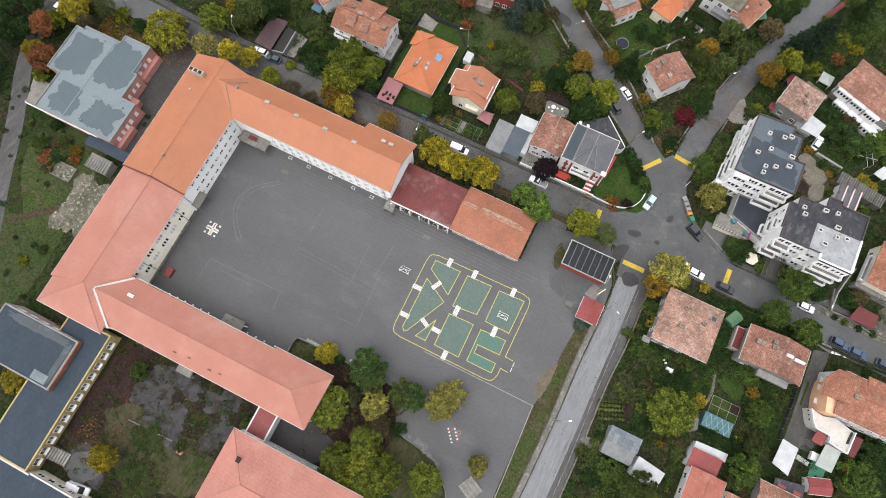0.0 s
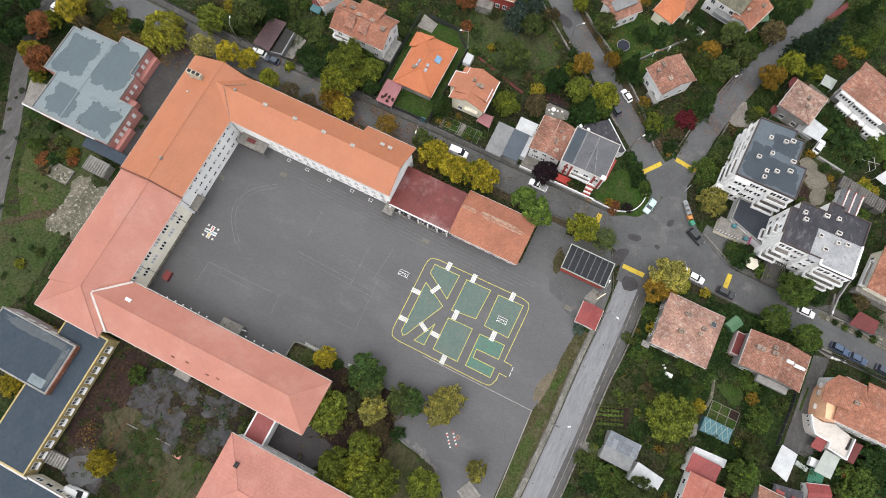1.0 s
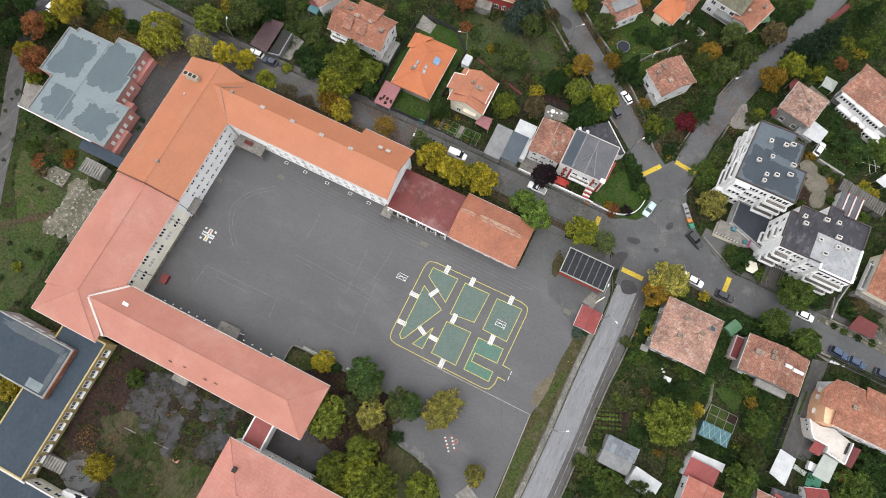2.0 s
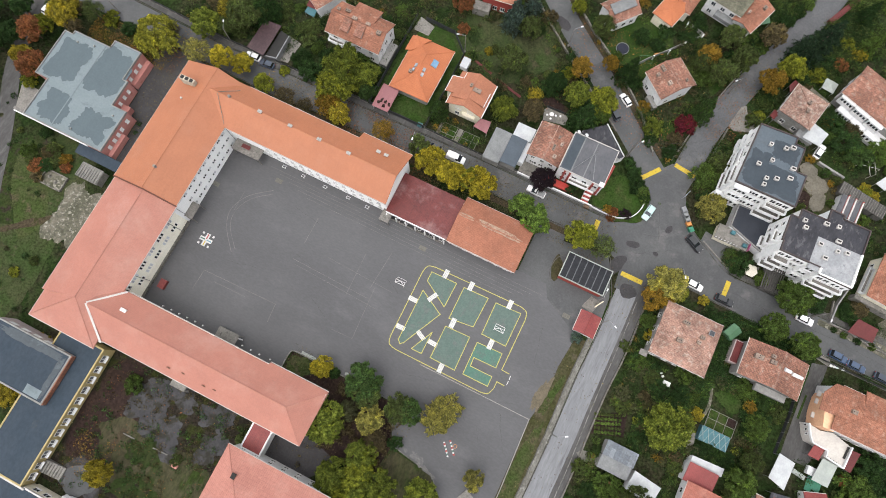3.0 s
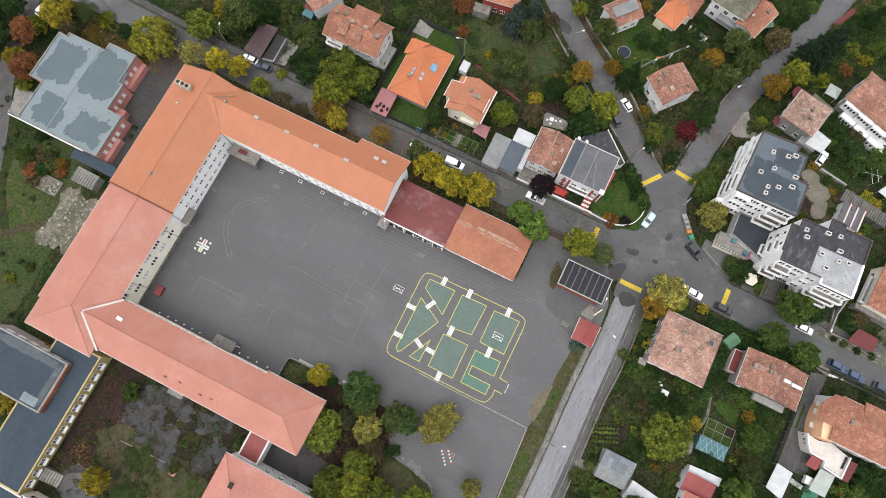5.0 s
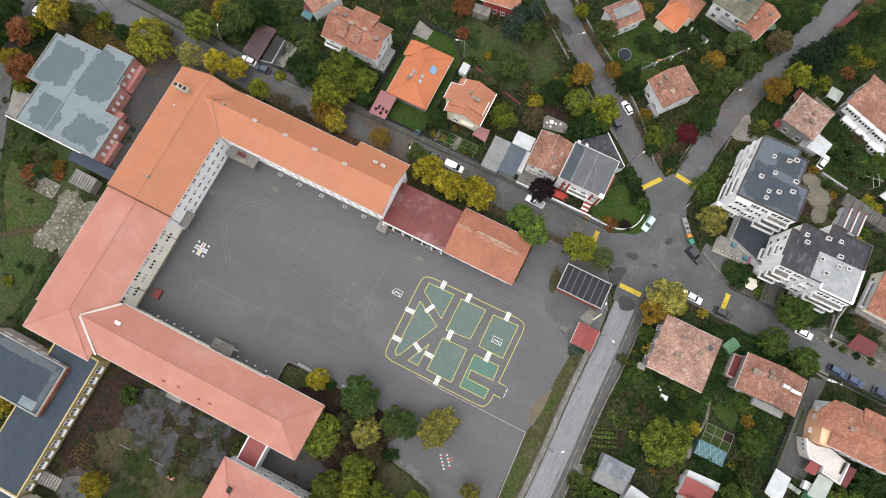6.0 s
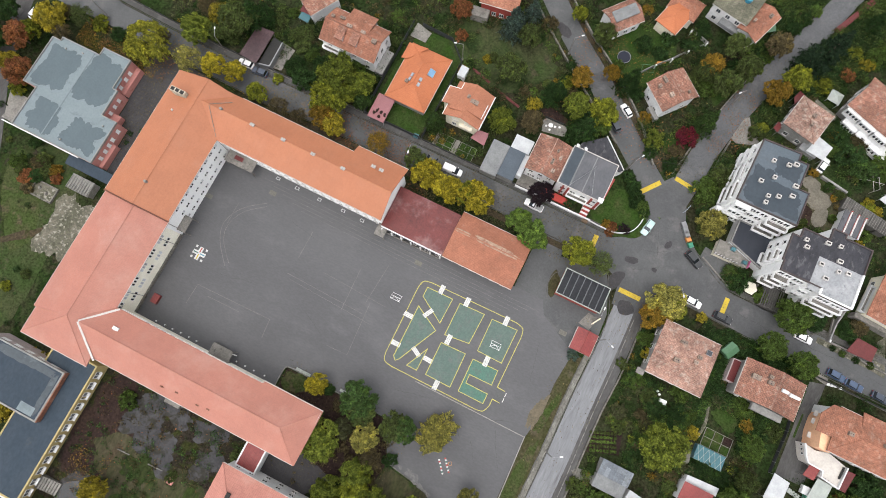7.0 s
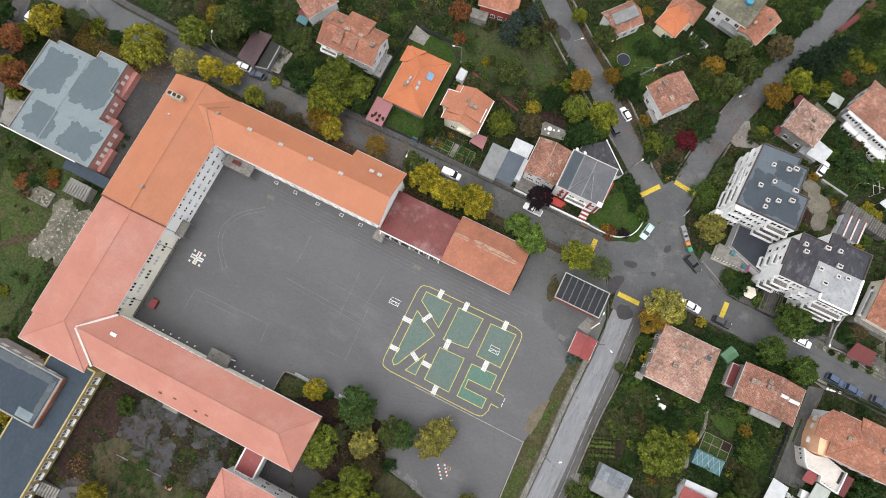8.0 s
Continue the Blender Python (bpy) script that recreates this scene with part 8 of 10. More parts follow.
# faded court lines
court = thing("faded_court_marking", -50, 15, "faded white ball court lines on asphalt", "yard marking")


def faint(pts, w=0.10, mat="paint_faint"):
    part("line", strip(bmesh.new(), pts, -w / 2, w / 2, 0.02, 0.038), MAT[mat], court, world=True)


faint([(-65.5, -1.8), (-65.3, 3.3), (-45.8, 3.7), (-45.4, -0.8)], 0.13)
faint([(-25.6, 4.6), (-26.4, 17.5)])
faint([(-61.7, 1.9), (-53.2, 2.0)])
faint([(-46.9, 19.7), (-46.9, 26.7)])
faint(smooth_line([(-61.8, 10.0), (-66.0, 14.9), (-67.4, 19.3), (-65.3, 24.1), (-60.4, 28.1)], 8), 0.12)
faint(smooth_line([(-61.3, 11.0), (-65.2, 15.3), (-66.2, 19.1), (-64.5, 23.5), (-60.0, 27.3)], 8), 0.10)
faint([(-66.7, 25.0), (-66.6, 19.4)])
for k in range(5):
    faint([(-64 + 3 * k, 33.4 - 0.85 * k), (10 - 2 * k, 33.6 - 0.9 * k)], 0.07)
for a, b, wd in (((-47.5, 15.2), (-27.0, 14.6), 0.09), ((-46.5, 14.2), (-24.0, 13.2), 0.07), ((-31.8, 13.0), (-32.2, 24.2), 0.08), ((-27.4, 17.0), (-26.6, 27.5), 0.09), ((-40.0, 19.2), (-22.0, 18.4), 0.07), ((-25.6, 4.6), (-31.0, 4.4), 0.08)):
    faint([a, b], wd)


def crack(x0, y0, x1, y1, seed, w=0.07, mat="tar"):
    """A thin wandering crack in the asphalt."""
    rnd = random.Random(seed)
    n = max(4, int(math.hypot(x1 - x0, y1 - y0) / 0.7))
    off, pts = 0.0, []
    for k in range(n + 1):
        t = k / n
        off = off * 0.8 + rnd.uniform(-0.22, 0.22)
        pts.append((x0 + (x1 - x0) * t - (y1 - y0) / n * off, y0 + (y1 - y0) * t + (x1 - x0) / n * off))
    lone("crack", strip(bmesh.new(), pts, -w / 2, w / 2, 0.0, 0.037), MAT[mat], "dark crack in worn asphalt", "crack", kind="structure")


for k, c in enumerate(((9.0, 5.6, 14.4, 7.9), (8.6, 0.2, 11.2, -3.8), (-47.4, 16.4, -42.6, 15.4), (-25.0, 21.0, -20.6, 19.0), (-62.0, 8.0, -54.0, 9.4), (2.0, 3.0, 6.0, -0.5), (12.4, 4.8, 16.8, -3.0), (-39.0, 9.0, -33.0, 6.2),
                       (-54.0, 27.0, -46.0, 25.6), (13.4, 27.0, 15.2, 18.0), (-12.0, 2.6, -4.0, 4.4), (15.4, -12.0, 17.6, -22.0))):
    crack(*c, k, 0.045)
for k, c in enumerate(((26.0, 52.6, 33.0, 57.0), (30.0, 58.0, 27.6, 66.0), (-20.0, 54.4, 2.0, 54.8), (40.0, 54.6, 62.0, 53.6), (24.4, 57.4, 31.6, 60.4), (-60.0, 54.4, -36.0, 54.9), (64.0, 54.4, 90.0, 53.6))):
    crack(*c, 40 + k, 0.06)
for x, y in ((-60.4, 30.9), (-74.1, 23.3), (-20.5, 31.3), (17.3, 31.6)):
    lone("drain_cover", box(bmesh.new(), x - 0.9, x + 0.9, y - 0.55, y + 0.55, 0.0, 0.05), MAT["hatch"], "mossy drain cover set in asphalt", "drain cover")
# low white edge of the yard
lone("yard_edge", strip(bmesh.new(), [(-8.6, 6.35), (18.9, 6.35)], -0.09, 0.09, 0, 0.18), MAT["kerb_pale"], "low pale concrete edge across the yard", "kerb", kind="structure")
lone("yard_edge", strip(bmesh.new(), [(19.1, 6.5), (19.5, -10), (19.6, -30)], -0.09, 0.09, 0, 0.18), MAT["kerb_pale"], "low pale concrete edge of the yard", "kerb", kind="structure")
lone("bed_edge", strip(bmesh.new(), smooth_line([(-37.2, -9.6), (-37.2, -5.2), (-36.0, -3.8), (-30.0, -3.8), (-18.0, -4.0)]), -0.1, 0.1, 0, 0.25), MAT["kerb"], "low concrete edge of the garden bed", "kerb", kind="structure")
for k, (a, b) in enumerate([((-6.2, -12.4), (4.4, -14.0)), ((4.4, -14.0), (9.4, -19.0)), ((9.4, -19.0), (12.5, -26.0))]):
    lone("bed_edge", strip(bmesh.new(), [a, b], -0.1, 0.1, 0, 0.2), MAT["kerb"], "low concrete edge of the grass bed", "kerb", kind="structure")


# ---- yard furniture ----
def goal(x, y, a):
    ob = thing("small_goal", x, y, "small white tubular goal with a slack net", "goal", "ball goals", rz=a)
    w, h, d = 1.15, 1.5, 1.5
    for p, q in (((-w, 0, 0), (-w, 0, h)), ((w, 0, 0), (w, 0, h)), ((-w, d, 0), (-w, d * 0.5, h)), ((w, d, 0), (w, d * 0.5, h))):
        part("post", rod(bmesh.new(), p, q, 0.04), MAT["white_metal"], ob)
    for p, q in (((-w, 0, h), (w, 0, h)), ((-w, d * 0.5, h), (w, d * 0.5, h)), ((-w, d, 0.05), (w, d, 0.05)), ((-w, 0, h), (-w, d * 0.5, h)), ((w, 0, h), (w, d * 0.5, h)), ((-w, 0, h), (0, d * 0.5, h)), ((0, d * 0.5, h), (w, 0, h))):
        part("crossbar", rod(bmesh.new(), p, q, 0.05), MAT["white_metal"], ob)
    return ob


goal(-21.4, 20.9, 0)
goal(4.4, 21.2, 0)


def hoop(x, y, a):
    ob = thing("bike_hoop", x, y, "low square white tube stand by the wall", "hoop", "hoop stands", rz=a)
    w, d, h = 0.42, 0.3, 0.5
    for x in (-w, w):
        for y in (-d, d):
            part("leg", rod(bmesh.new(), (x, y, 0), (x, y, h), 0.04, n=6), MAT["frame"], ob)
    for p, q in (((-w, -d, h), (w, -d, h)), ((-w, d, h), (w, d, h)), ((-w, -d, h), (-w, d, h)), ((w, -d, h), (w, d, h))):
        part("bar", rod(bmesh.new(), p, q, 0.05, n=6), MAT["frame"], ob)
    return ob


first = hoop(-60.9, 34.7, 0)
for x, y in ((-55.5, 34.6), (-49.2, 34.5), (-42.7, 34.6), (-37.4, 34.5), (-26.9, 35.2), (-23.3, 35.1), (-20.1, 35.0), (-17.4, 35.1), (-28.9, 35.0)):
    copy_thing(first, pose(x, y, 0))
post0 = thing("bollard", -69.3, -8.4, "short grey bollard with a white cap", "bollard", "yard bollards")
part("shaft", rod(bmesh.new(), (0, 0, 0), (0, 0, 0.7), 0.16), MAT["grey_wall"], post0)
part("cap", rod(bmesh.new(), (0, 0, 0.7), (0, 0, 0.78), 0.19), MAT["frame"], post0)
for x, y in ((-67.0, -8.3), (-64.9, -8.3), (-62.7, -8.2), (-60.5, -8.2), (-58.4, -8.2), (-50.2, -8.2), (-47.7, -8.1), (-45.4, -8.1), (-43.1, -8.1), (-40.3, -8.0)):
    copy_thing(post0, pose(x, y, 0))
lone("bench_board", box(bmesh.new(), -1.3, 1.3, -0.12, 0.12, 0.1, 0.4, pose(-49.7, -7.2, 0.0, 0, 0, 8)), MAT["frame"], "white board lying by the school wall", "board")
lone("metal_chest", box(bmesh.new(), -0.8, 0.8, -1.1, 1.1, 0.0, 1.0, pose(-72.2, -4.0, 0.0, 0, 0, 0)), MAT["red_metal"], "dull red metal storage chest by the wall", "chest")
for x, y, L in ((-32.7, -3.35, 3.7), (-22.1, -3.1, 2.2)):
    b = thing("bench", x, y, "pale green slatted park bench beside the bed", "bench", "benches")
    for k in range(3):
        part("slat", box(bmesh.new(), -L / 2, L / 2, -0.25 + k * 0.18, -0.11 + k * 0.18, 0.42, 0.47), MAT["pale_sheet"], b)
    part("back_slat", box(bmesh.new(), -L / 2, L / 2, 0.32, 0.37, 0.55, 0.85), MAT["pale_sheet"], b)
    for x2 in (-L / 2 + 0.25, L / 2 - 0.25):
        part("leg", box(bmesh.new(), x2 - 0.05, x2 + 0.05, -0.22, 0.3, 0, 0.42), MAT["concrete"], b)
for k, (x0, y0, x1, y1) in enumerate([(3.9, -6.5, 6.1, -9.1), (5.0, -5.6, 7.2, -8.2)]):
    lad = thing("hopscotch_marking", (x0 + x1) / 2, (y0 + y1) / 2, "painted hopscotch strip in red, white and green", "yard marking", rz=math.degrees(math.atan2(y1 - y0, x1 - x0)))
    L = math.hypot(x1 - x0, y1 - y0)
    for j in range(9):
        part("square", box(bmesh.new(), -L / 2 + j * L / 9 + 0.03, -L / 2 + (j + 1) * L / 9 - 0.03, -0.2, 0.2, 0.02, 0.045), MAT[("paint_white", "paint_red", "paint_white", "paint_teal")[(j + k) % 4]], lad)
ring = thing("ring_marking", 6.6, -6.3, "thin orange ring painted on asphalt", "yard marking")
for k in range(16):
    a, b = k * math.tau / 16, (k + 1) * math.tau / 16
    part("arc", rod(bmesh.new(), (0.4 * math.cos(a), 0.4 * math.sin(a), 0.04), (0.4 * math.cos(b), 0.4 * math.sin(b), 0.04), 0.05, n=5), MAT["orange_plastic"], ring)
steps = thing("stair", 14.0, -15.6, "broad flight of worn concrete steps", "stairs", rz=-25)
for k in range(7):
    part("step", box(bmesh.new(), -2.0, 2.0, -2.0 + k * 0.52, -1.52 + k * 0.52, 0, 0.16 + 0.05 * k), MAT["timber_grey"], steps)
steps = thing("stair", -71.9, -50.3, "weathered slatted entrance steps by the classroom wing", "stairs")
for k in range(9):
    part("step", box(bmesh.new(), -2.8 + k * 0.62, -2.25 + k * 0.62, -1.4, 1.4, 0, 1.5 - 0.13 * k), MAT["timber_grey"], steps)
lone("manhole", box(bmesh.new(), -0.7, 0.7, -0.8, 0.8, 0, 0.5, pose(-47.8, -37.4, 0.0)), MAT["pink_wall"], "small pinkish brick shaft with a lid", "shaft")
for x0, y0, x1, y1 in ((-62.1, -37.0, -59.1, -36.9), (-54.3, -36.7, -50.6, -36.5)):
    lone("path_edge", strip(bmesh.new(), [(x0, y0), (x1, y1)], -0.12, 0.12, 0, 0.25), MAT["kerb"], "pale kerb beside the courtyard path", "kerb", kind="structure")
lone("courtyard_path", strip(bmesh.new(), smooth_line([(-60.8, -46.2), (-62.8, -41.2), (-62.1, -36.0)]), -0.7, 0.7, 0, 0.06), MAT["dirt"], "trodden earth path", "path", kind="structure")
patch("parking_spot", blob(-65.3, -49.8, 4.5, 3.6, 10, 0.2, 36, 55), MAT["asphalt"], 0.06, "small worn asphalt parking spot", "pavement")

# ---- yellow road humps ----
for x, y, a, L in ((29.4, 78.0, -8, 5.6), (22.1, 73.6, 52, 5.4), (27.7, 46.9, 0, 5.4), (15.1, 54.5, 92, 4.2), (48.9, 54.2, 90, 4.4)):
    ob = thing("road_hump", x, y, "yellow painted speed hump across the road", "road hump", "road humps", rz=a)
    n = max(4, round(L / 0.55))
    for k in range(n):
        bm = box(bmesh.new(), -L / 2 + k * L / n + 0.012, -L / 2 + (k + 1) * L / n - 0.012, -0.62, 0.62, 0.0, 0.085)
        for v in bm.verts:
            if v.co.z > 0.05:
                v.co.y *= 0.72
        part("segment", bm, MAT["paint_road"], ob)

# ---- vehicles ----
WHITE, SILVER, DARK, BLACK, BLUE, NAVY = (0.66, 0.66, 0.66), (0.42, 0.52, 0.50), (0.035, 0.04, 0.048), (0.014, 0.015, 0.017), (0.03, 0.055, 0.105), (0.025, 0.036, 0.06)
car(-83.3, 57.7, -178, WHITE, "white hatchback parked along the street")
car(-79.0, 57.3, -177, NAVY, "dark blue hatchback parked along the street")
car(-29.6, 55.8, -179, DARK, "dark grey car parked under a tree")
car(-23.4, 55.6, 2, WHITE, "white van parked at the kerb", "van", 4.9, 1.9, "van")
car(-1.7, 56.4, 178, WHITE, "white pickup with an open bed parked half on the pavement", "pickup", 4.8, 1.8, "pickup truck")
car(7.6, 84.3, 142, DARK, "dark grey estate car parked on the side street", "hatch", 4.4)
car(8.8, 89.0, 144, WHITE, "white car parked on the side street", "hatch", 3.8, 1.6)
car(25.2, 63.6, -102, (0.36, 0.50, 0.48), "pale silver-green car on the crossroads", "hatch", 4.1)
car(38.0, 61.2, -26, BLACK, "black off-road car parked at the bend", "suv", 4.7, 1.85)
car(41.6, 51.7, -4, WHITE, "white car half hidden under a tree")
car(49.2, 51.4, -1, BLACK, "black estate car with pale roof bars", "suv", 4.5)
car(67.7, 55.4, -1, WHITE, "white hatchback parked along the street", "hatch", 4.1)
car(77.3, 50.6, -4, BLUE, "blue estate car parked at the kerb", "suv", 4.3)
car(81.7, 50.3, -3, BLUE, "blue hatchback parked at the kerb", "hatch", 4.3)
car(88.0, 50.4, -3, NAVY, "dark blue car parked at the kerb")
car(57.7, 97.3, 77, WHITE, "white car parked beside a house", "hatch", 4.2)
car(-139.9, 45.9, 85, WHITE, "white car parked by trees")
car(-63.5, -54.0, 7, WHITE, "white van parked by the school block", "van", 5.2, 2.0, "van")


def container(x, y, a, mat, L=1.7):
    ob = thing("waste_container", x, y, f"large {'orange' if 'orange' in mat else 'green' if 'green' in mat else 'grey'} wheeled waste container", "waste container", "waste containers", rz=a)
    bm = box(bmesh.new(), -L / 2, L / 2, -0.5, 0.5, 0.15, 1.2)
    for v in bm.verts:
        if v.co.z < 0.5:
            v.co.x *= 0.85
            v.co.y *= 0.8
    part("bin", bm, MAT[mat], ob)
    part("lid", box(bmesh.new(), -L / 2 - 0.04, L / 2 + 0.04, -0.55, 0.55, 1.2, 1.34), MAT["steel" if mat == "steel" else mat], ob)
    for sx in (-1, 1):
        for sy in (-1, 1):
            part("wheel", rod(bmesh.new(), (sx * L * 0.35, sy * 0.36 - 0.04, 0.1), (sx * L * 0.35, sy * 0.36 + 0.04, 0.1), 0.1), MAT["rubber"], ob)


for x, y, mat in ((32.7, 67.9, "steel"), (33.5, 66.9, "steel"), (34.2, 66.0, "steel"), (35.0, 65.0, "orange_plastic"), (35.8, 64.1, "green_plastic")):
    container(x, y, -46, mat, 1.5)
container(-9.8, 59.7, 0, "green_plastic", 1.6)
sign = thing("street_sign", 31.7, 71.7, "pale blue street sign board on posts", "sign", rz=70)
part("board", box(bmesh.new(), -1.0, 1.0, -0.05, 0.05, 0.8, 2.0), MAT["skyglass"], sign)
for x in (-0.8, 0.8):
    part("post", rod(bmesh.new(), (x, 0, 0), (x, 0, 2.0), 0.05), MAT["steel"], sign)

# ---- lamps, poles and wires ----
for x, y, a in ((-90.0, 58.4, 115), (24.8, 5.7, 30), (25.2, 33.6, -25), (15.0, 74.7, 60), (-10.6, 97.1, 40), (31.9, 102.8, 230), (22.2, 37.7, 90), (35.9, 51.8, -60), (-122.5, 53.3, 120), (-34.3, 83.5, 200), (-34.1, 54.8, -80), (69.4, 57.2, -90)):
    street_lamp(x, y, a)
pole = thing("utility_pole", 14.8, 75.1, "concrete utility pole carrying wires", "utility pole")
part("shaft", rod(bmesh.new(), (0, 0, 0), (0, 0, 9.0), 0.16, 0.10), MAT["concrete"], pole)
for k, (x, y, z) in enumerate([(10.8, 94.0, 6.0), (30.6, 84.0, 7.5), (36.0, 83.0, 7.5), (12.2, 72.0, 6.8)]):
    a, b = Vector((14.8, 75.1, 8.6 - 0.15 * k)), Vector((x, y, z))
    side = Vector((a.y - b.y, b.x - a.x, 0)).normalized() * 0.025
    rings = []
    for j in range(11):
        p = a.lerp(b, j / 10) + Vector((0, 0, -4.8 * j / 10 * (1 - j / 10)))
        rings.append([p + side, p + Vector((0, 0, 0.025)), p - side, p - Vector((0, 0, 0.025))])
    lone("overhead_wire", loft(bmesh.new(), rings), MAT["black_metal"], "thin sagging overhead wire", "wire")

# ---- fences ----
fence([(-50.0, 87.2), (-50.0, 59.4), (-34.2, 59.4)], 1.8, "dark screen fence round the bungalow garden")
fence([(-47.5, 87.4), (-38.8, 87.0), (-34.0, 82.4), (-34.0, 59.4)], 1.8, "dark screen fence round the bungalow garden")
fence([(-34.0, 59.4), (-19.0, 59.2), (-8.2, 59.2)], 1.3, "low mesh fence on a concrete base", "black_mesh", "steel", plinth="concrete")
fence([(-125, 60.4), (-92, 59.0), (-64, 59.2), (-50.5, 59.4)], 1.4, "dark mesh fence on a low base", "black_mesh", "steel", plinth="concrete")
low_wall(smooth_line([(20.2, 78.8), (13.4, 87.6), (2.2, 97.6), (-9.6, 106.4), (-30, 124)]), 0.9, "low stone garden wall along the side street", "stone", 0.4)
low_wall(smooth_line([(10.0, 80.0), (-3.4, 90.0), (-15.6, 99.4), (-34, 115)]), 0.7, "low rubble wall along the side street", "stone", 0.4)
low_wall(smooth_line([(25.4, 79.0), (27.8, 91.4), (32.2, 108.0), (38.0, 124.0)]), 0.8, "low stone wall beside the rising street", "stone", 0.3)
low_wall(smooth_line([(33.6, 79.0), (34.2, 86.0), (35.0, 93.0)]), 0.9, "low stone wall beside the rising street", "stone", 0.3)
low_wall([(48.7, 133.3), (54.3, 145.0)], 1.2, "long maroon sheet-covered wall", "maroon", 1.4)
low_wall([(5.3, 96.5), (9.6, 102.4), (13.6, 107.1), (16.7, 111.1), (20.2, 115.2), (15.0, 116.9)], 1.2, "thin pale garden wall with posts", "grey_wall", 0.16)
for x, y in ((10.6, 103.0), (13.7, 106.3), (16.5, 110.2), (19.9, 114.3), (15.1, 115.8)):
    lone("post_lamp", rod(bmesh.new(), (x, y, 0), (x, y, 1.9), 0.12, 0.2, 8), MAT["frame"], "small white garden post lamp on the wall", "lamp")
low_wall([(68.9, 59.6), (70.4, 66.0), (71.2, 78.0)], 1.6, "pale boundary wall between houses", "grey_wall", 0.2)
lone("pavement", strip(bmesh.new(), [(70.9, 56.5), (74.5, 56.5), (80.1, 56.2), (85.6, 56.0), (87.7, 55.7)], -0.7, 0.7, -0.1, 0.12), MAT["stained"], "narrow worn pavement before the corner plot", "pavement", kind="structure")
patch("driveway_slab", [(76.4, 47.6), (76.3, 49.2), (74.5, 49.7), (73.2, 48.2)], MAT["concrete"], 0.07, "pale concrete slab at the driveway's mouth", "pavement")
patch("side_yard", [(84.6, 57.2), (87.4, 56.6), (85.1, 64.2), (83.7, 62.3)], MAT["stained"], 0.06, "grey paved yard beside the carport", "ground")
low_wall([(73.0, 57.1), (73.2, 61.9), (74.3, 66.2), (75.4, 69.4)], 1.3, "pale boundary wall between the plots", "grey_wall", 0.3)
for x, y in [(76.6, 48.0), (77.4, 48.1), (78.1, 48.3), (79.4, 48.4)]:
    lone("flower_pot", rod(bmesh.new(), (x, y, 0), (x, y, 0.45), 0.24, 0.34, 10), MAT["frame"], "white flower pot by the driveway", "flower pot", "flower pots")
low_wall([(72.6, 62.8), (73.1, 57.2), (77.4, 57.3), (83.2, 56.2), (120, 55.4)], 0.6, "pale street wall round the corner plot", "concrete", 0.25)
patch("lawn", [(73.6, 62.6), (73.8, 57.9), (76.0, 57.9), (76.6, 62.6)], MAT["lawn"], 0.05, "small front lawn behind a white wall", "ground")
low_wall([(39.8, 62.9), (48.2, 58.6)], 0.5, "low kerb wall at the bend", "concrete", 0.25)
low_wall(smooth_line([(33.0, 44.0), (33.2, 30.0), (32.5, 19.0), (32.4, 8.0), (32.4, -4.0), (31.4, -30)]), 0.45, "low retaining wall along the road", "stone", 0.28)
fence([(70.2, 49.0), (70.6, 44.0), (71.4, 34.0), (71.0, 24.0)], 1.3, "mesh fence beside the driveway", "black_mesh", "steel")
fence([(73.0, 48.4), (100, 48.2)], 1.3, "dark railing in front of a garden", "black_mesh", "black_metal", plinth="concrete")
low_wall([(53.9, 58.9), (53.9, 62.6)], 0.6, "low planter wall", "concrete", 0.3)
pergola = thing("pergola", 57.2, 60.6, "dark timber pergola beside the apartment house", "pergola")
for k in range(9):
    part("slat", box(bmesh.new(), -2.2 + k * 0.52, -2.0 + k * 0.52, -3.0, 3.0, 2.2, 2.32), MAT["timber_dark"], pergola)
part("decking", box(bmesh.new(), -2.1, 2.2, -3.0, 3.0, 0.0, 0.12), MAT["timber_dark"], pergola, "dark timber decking")
for y in (-2.7, 2.7):
    part("beam", box(bmesh.new(), -2.2, 2.3, y - 0.08, y + 0.08, 2.05, 2.2), MAT["timber_dark"], pergola)
    for x in (-2.0, 2.1):
        part("post", box(bmesh.new(), x - 0.07, x + 0.07, y - 0.07, y + 0.07, 0.12, 2.05), MAT["timber_dark"], pergola)

# ---- garden things ----
tramp = thing("trampoline", 2.5, 102.1, "round dark trampoline with a pale rim on a lawn", "trampoline")
part("mat", rod(bmesh.new(), (0, 0, 0.82), (0, 0, 0.86), 1.56, 1.56, 28), MAT["mat_blue"], tramp)
bm = bmesh.new()
for k in range(28):
    a, b = k * math.tau / 28, (k + 1) * math.tau / 28
    rod(bm, (1.66 * math.cos(a), 1.66 * math.sin(a), 0.86), (1.66 * math.cos(b), 1.66 * math.sin(b), 0.86), 0.08, n=6)
part("rim", bm, MAT["steel"], tramp)
for k in range(6):
    a = k * math.tau / 6
    part("leg", rod(bmesh.new(), (1.6 * math.cos(a), 1.6 * math.sin(a), 0), (1.6 * math.cos(a), 1.6 * math.sin(a), 0.86), 0.05), MAT["steel"], tramp)
swing = thing("garden_bench", 11.6, 105.1, "small orange garden bench by a white wall", "bench", rz=30)
part("seat", box(bmesh.new(), -1.1, 1.1, -0.3, 0.3, 0.4, 0.48), MAT["orange_plastic"], swing)
for x in (-0.9, 0.9):
    part("leg", box(bmesh.new(), x - 0.06, x + 0.06, -0.25, 0.25, 0, 0.4), MAT["steel"], swing)
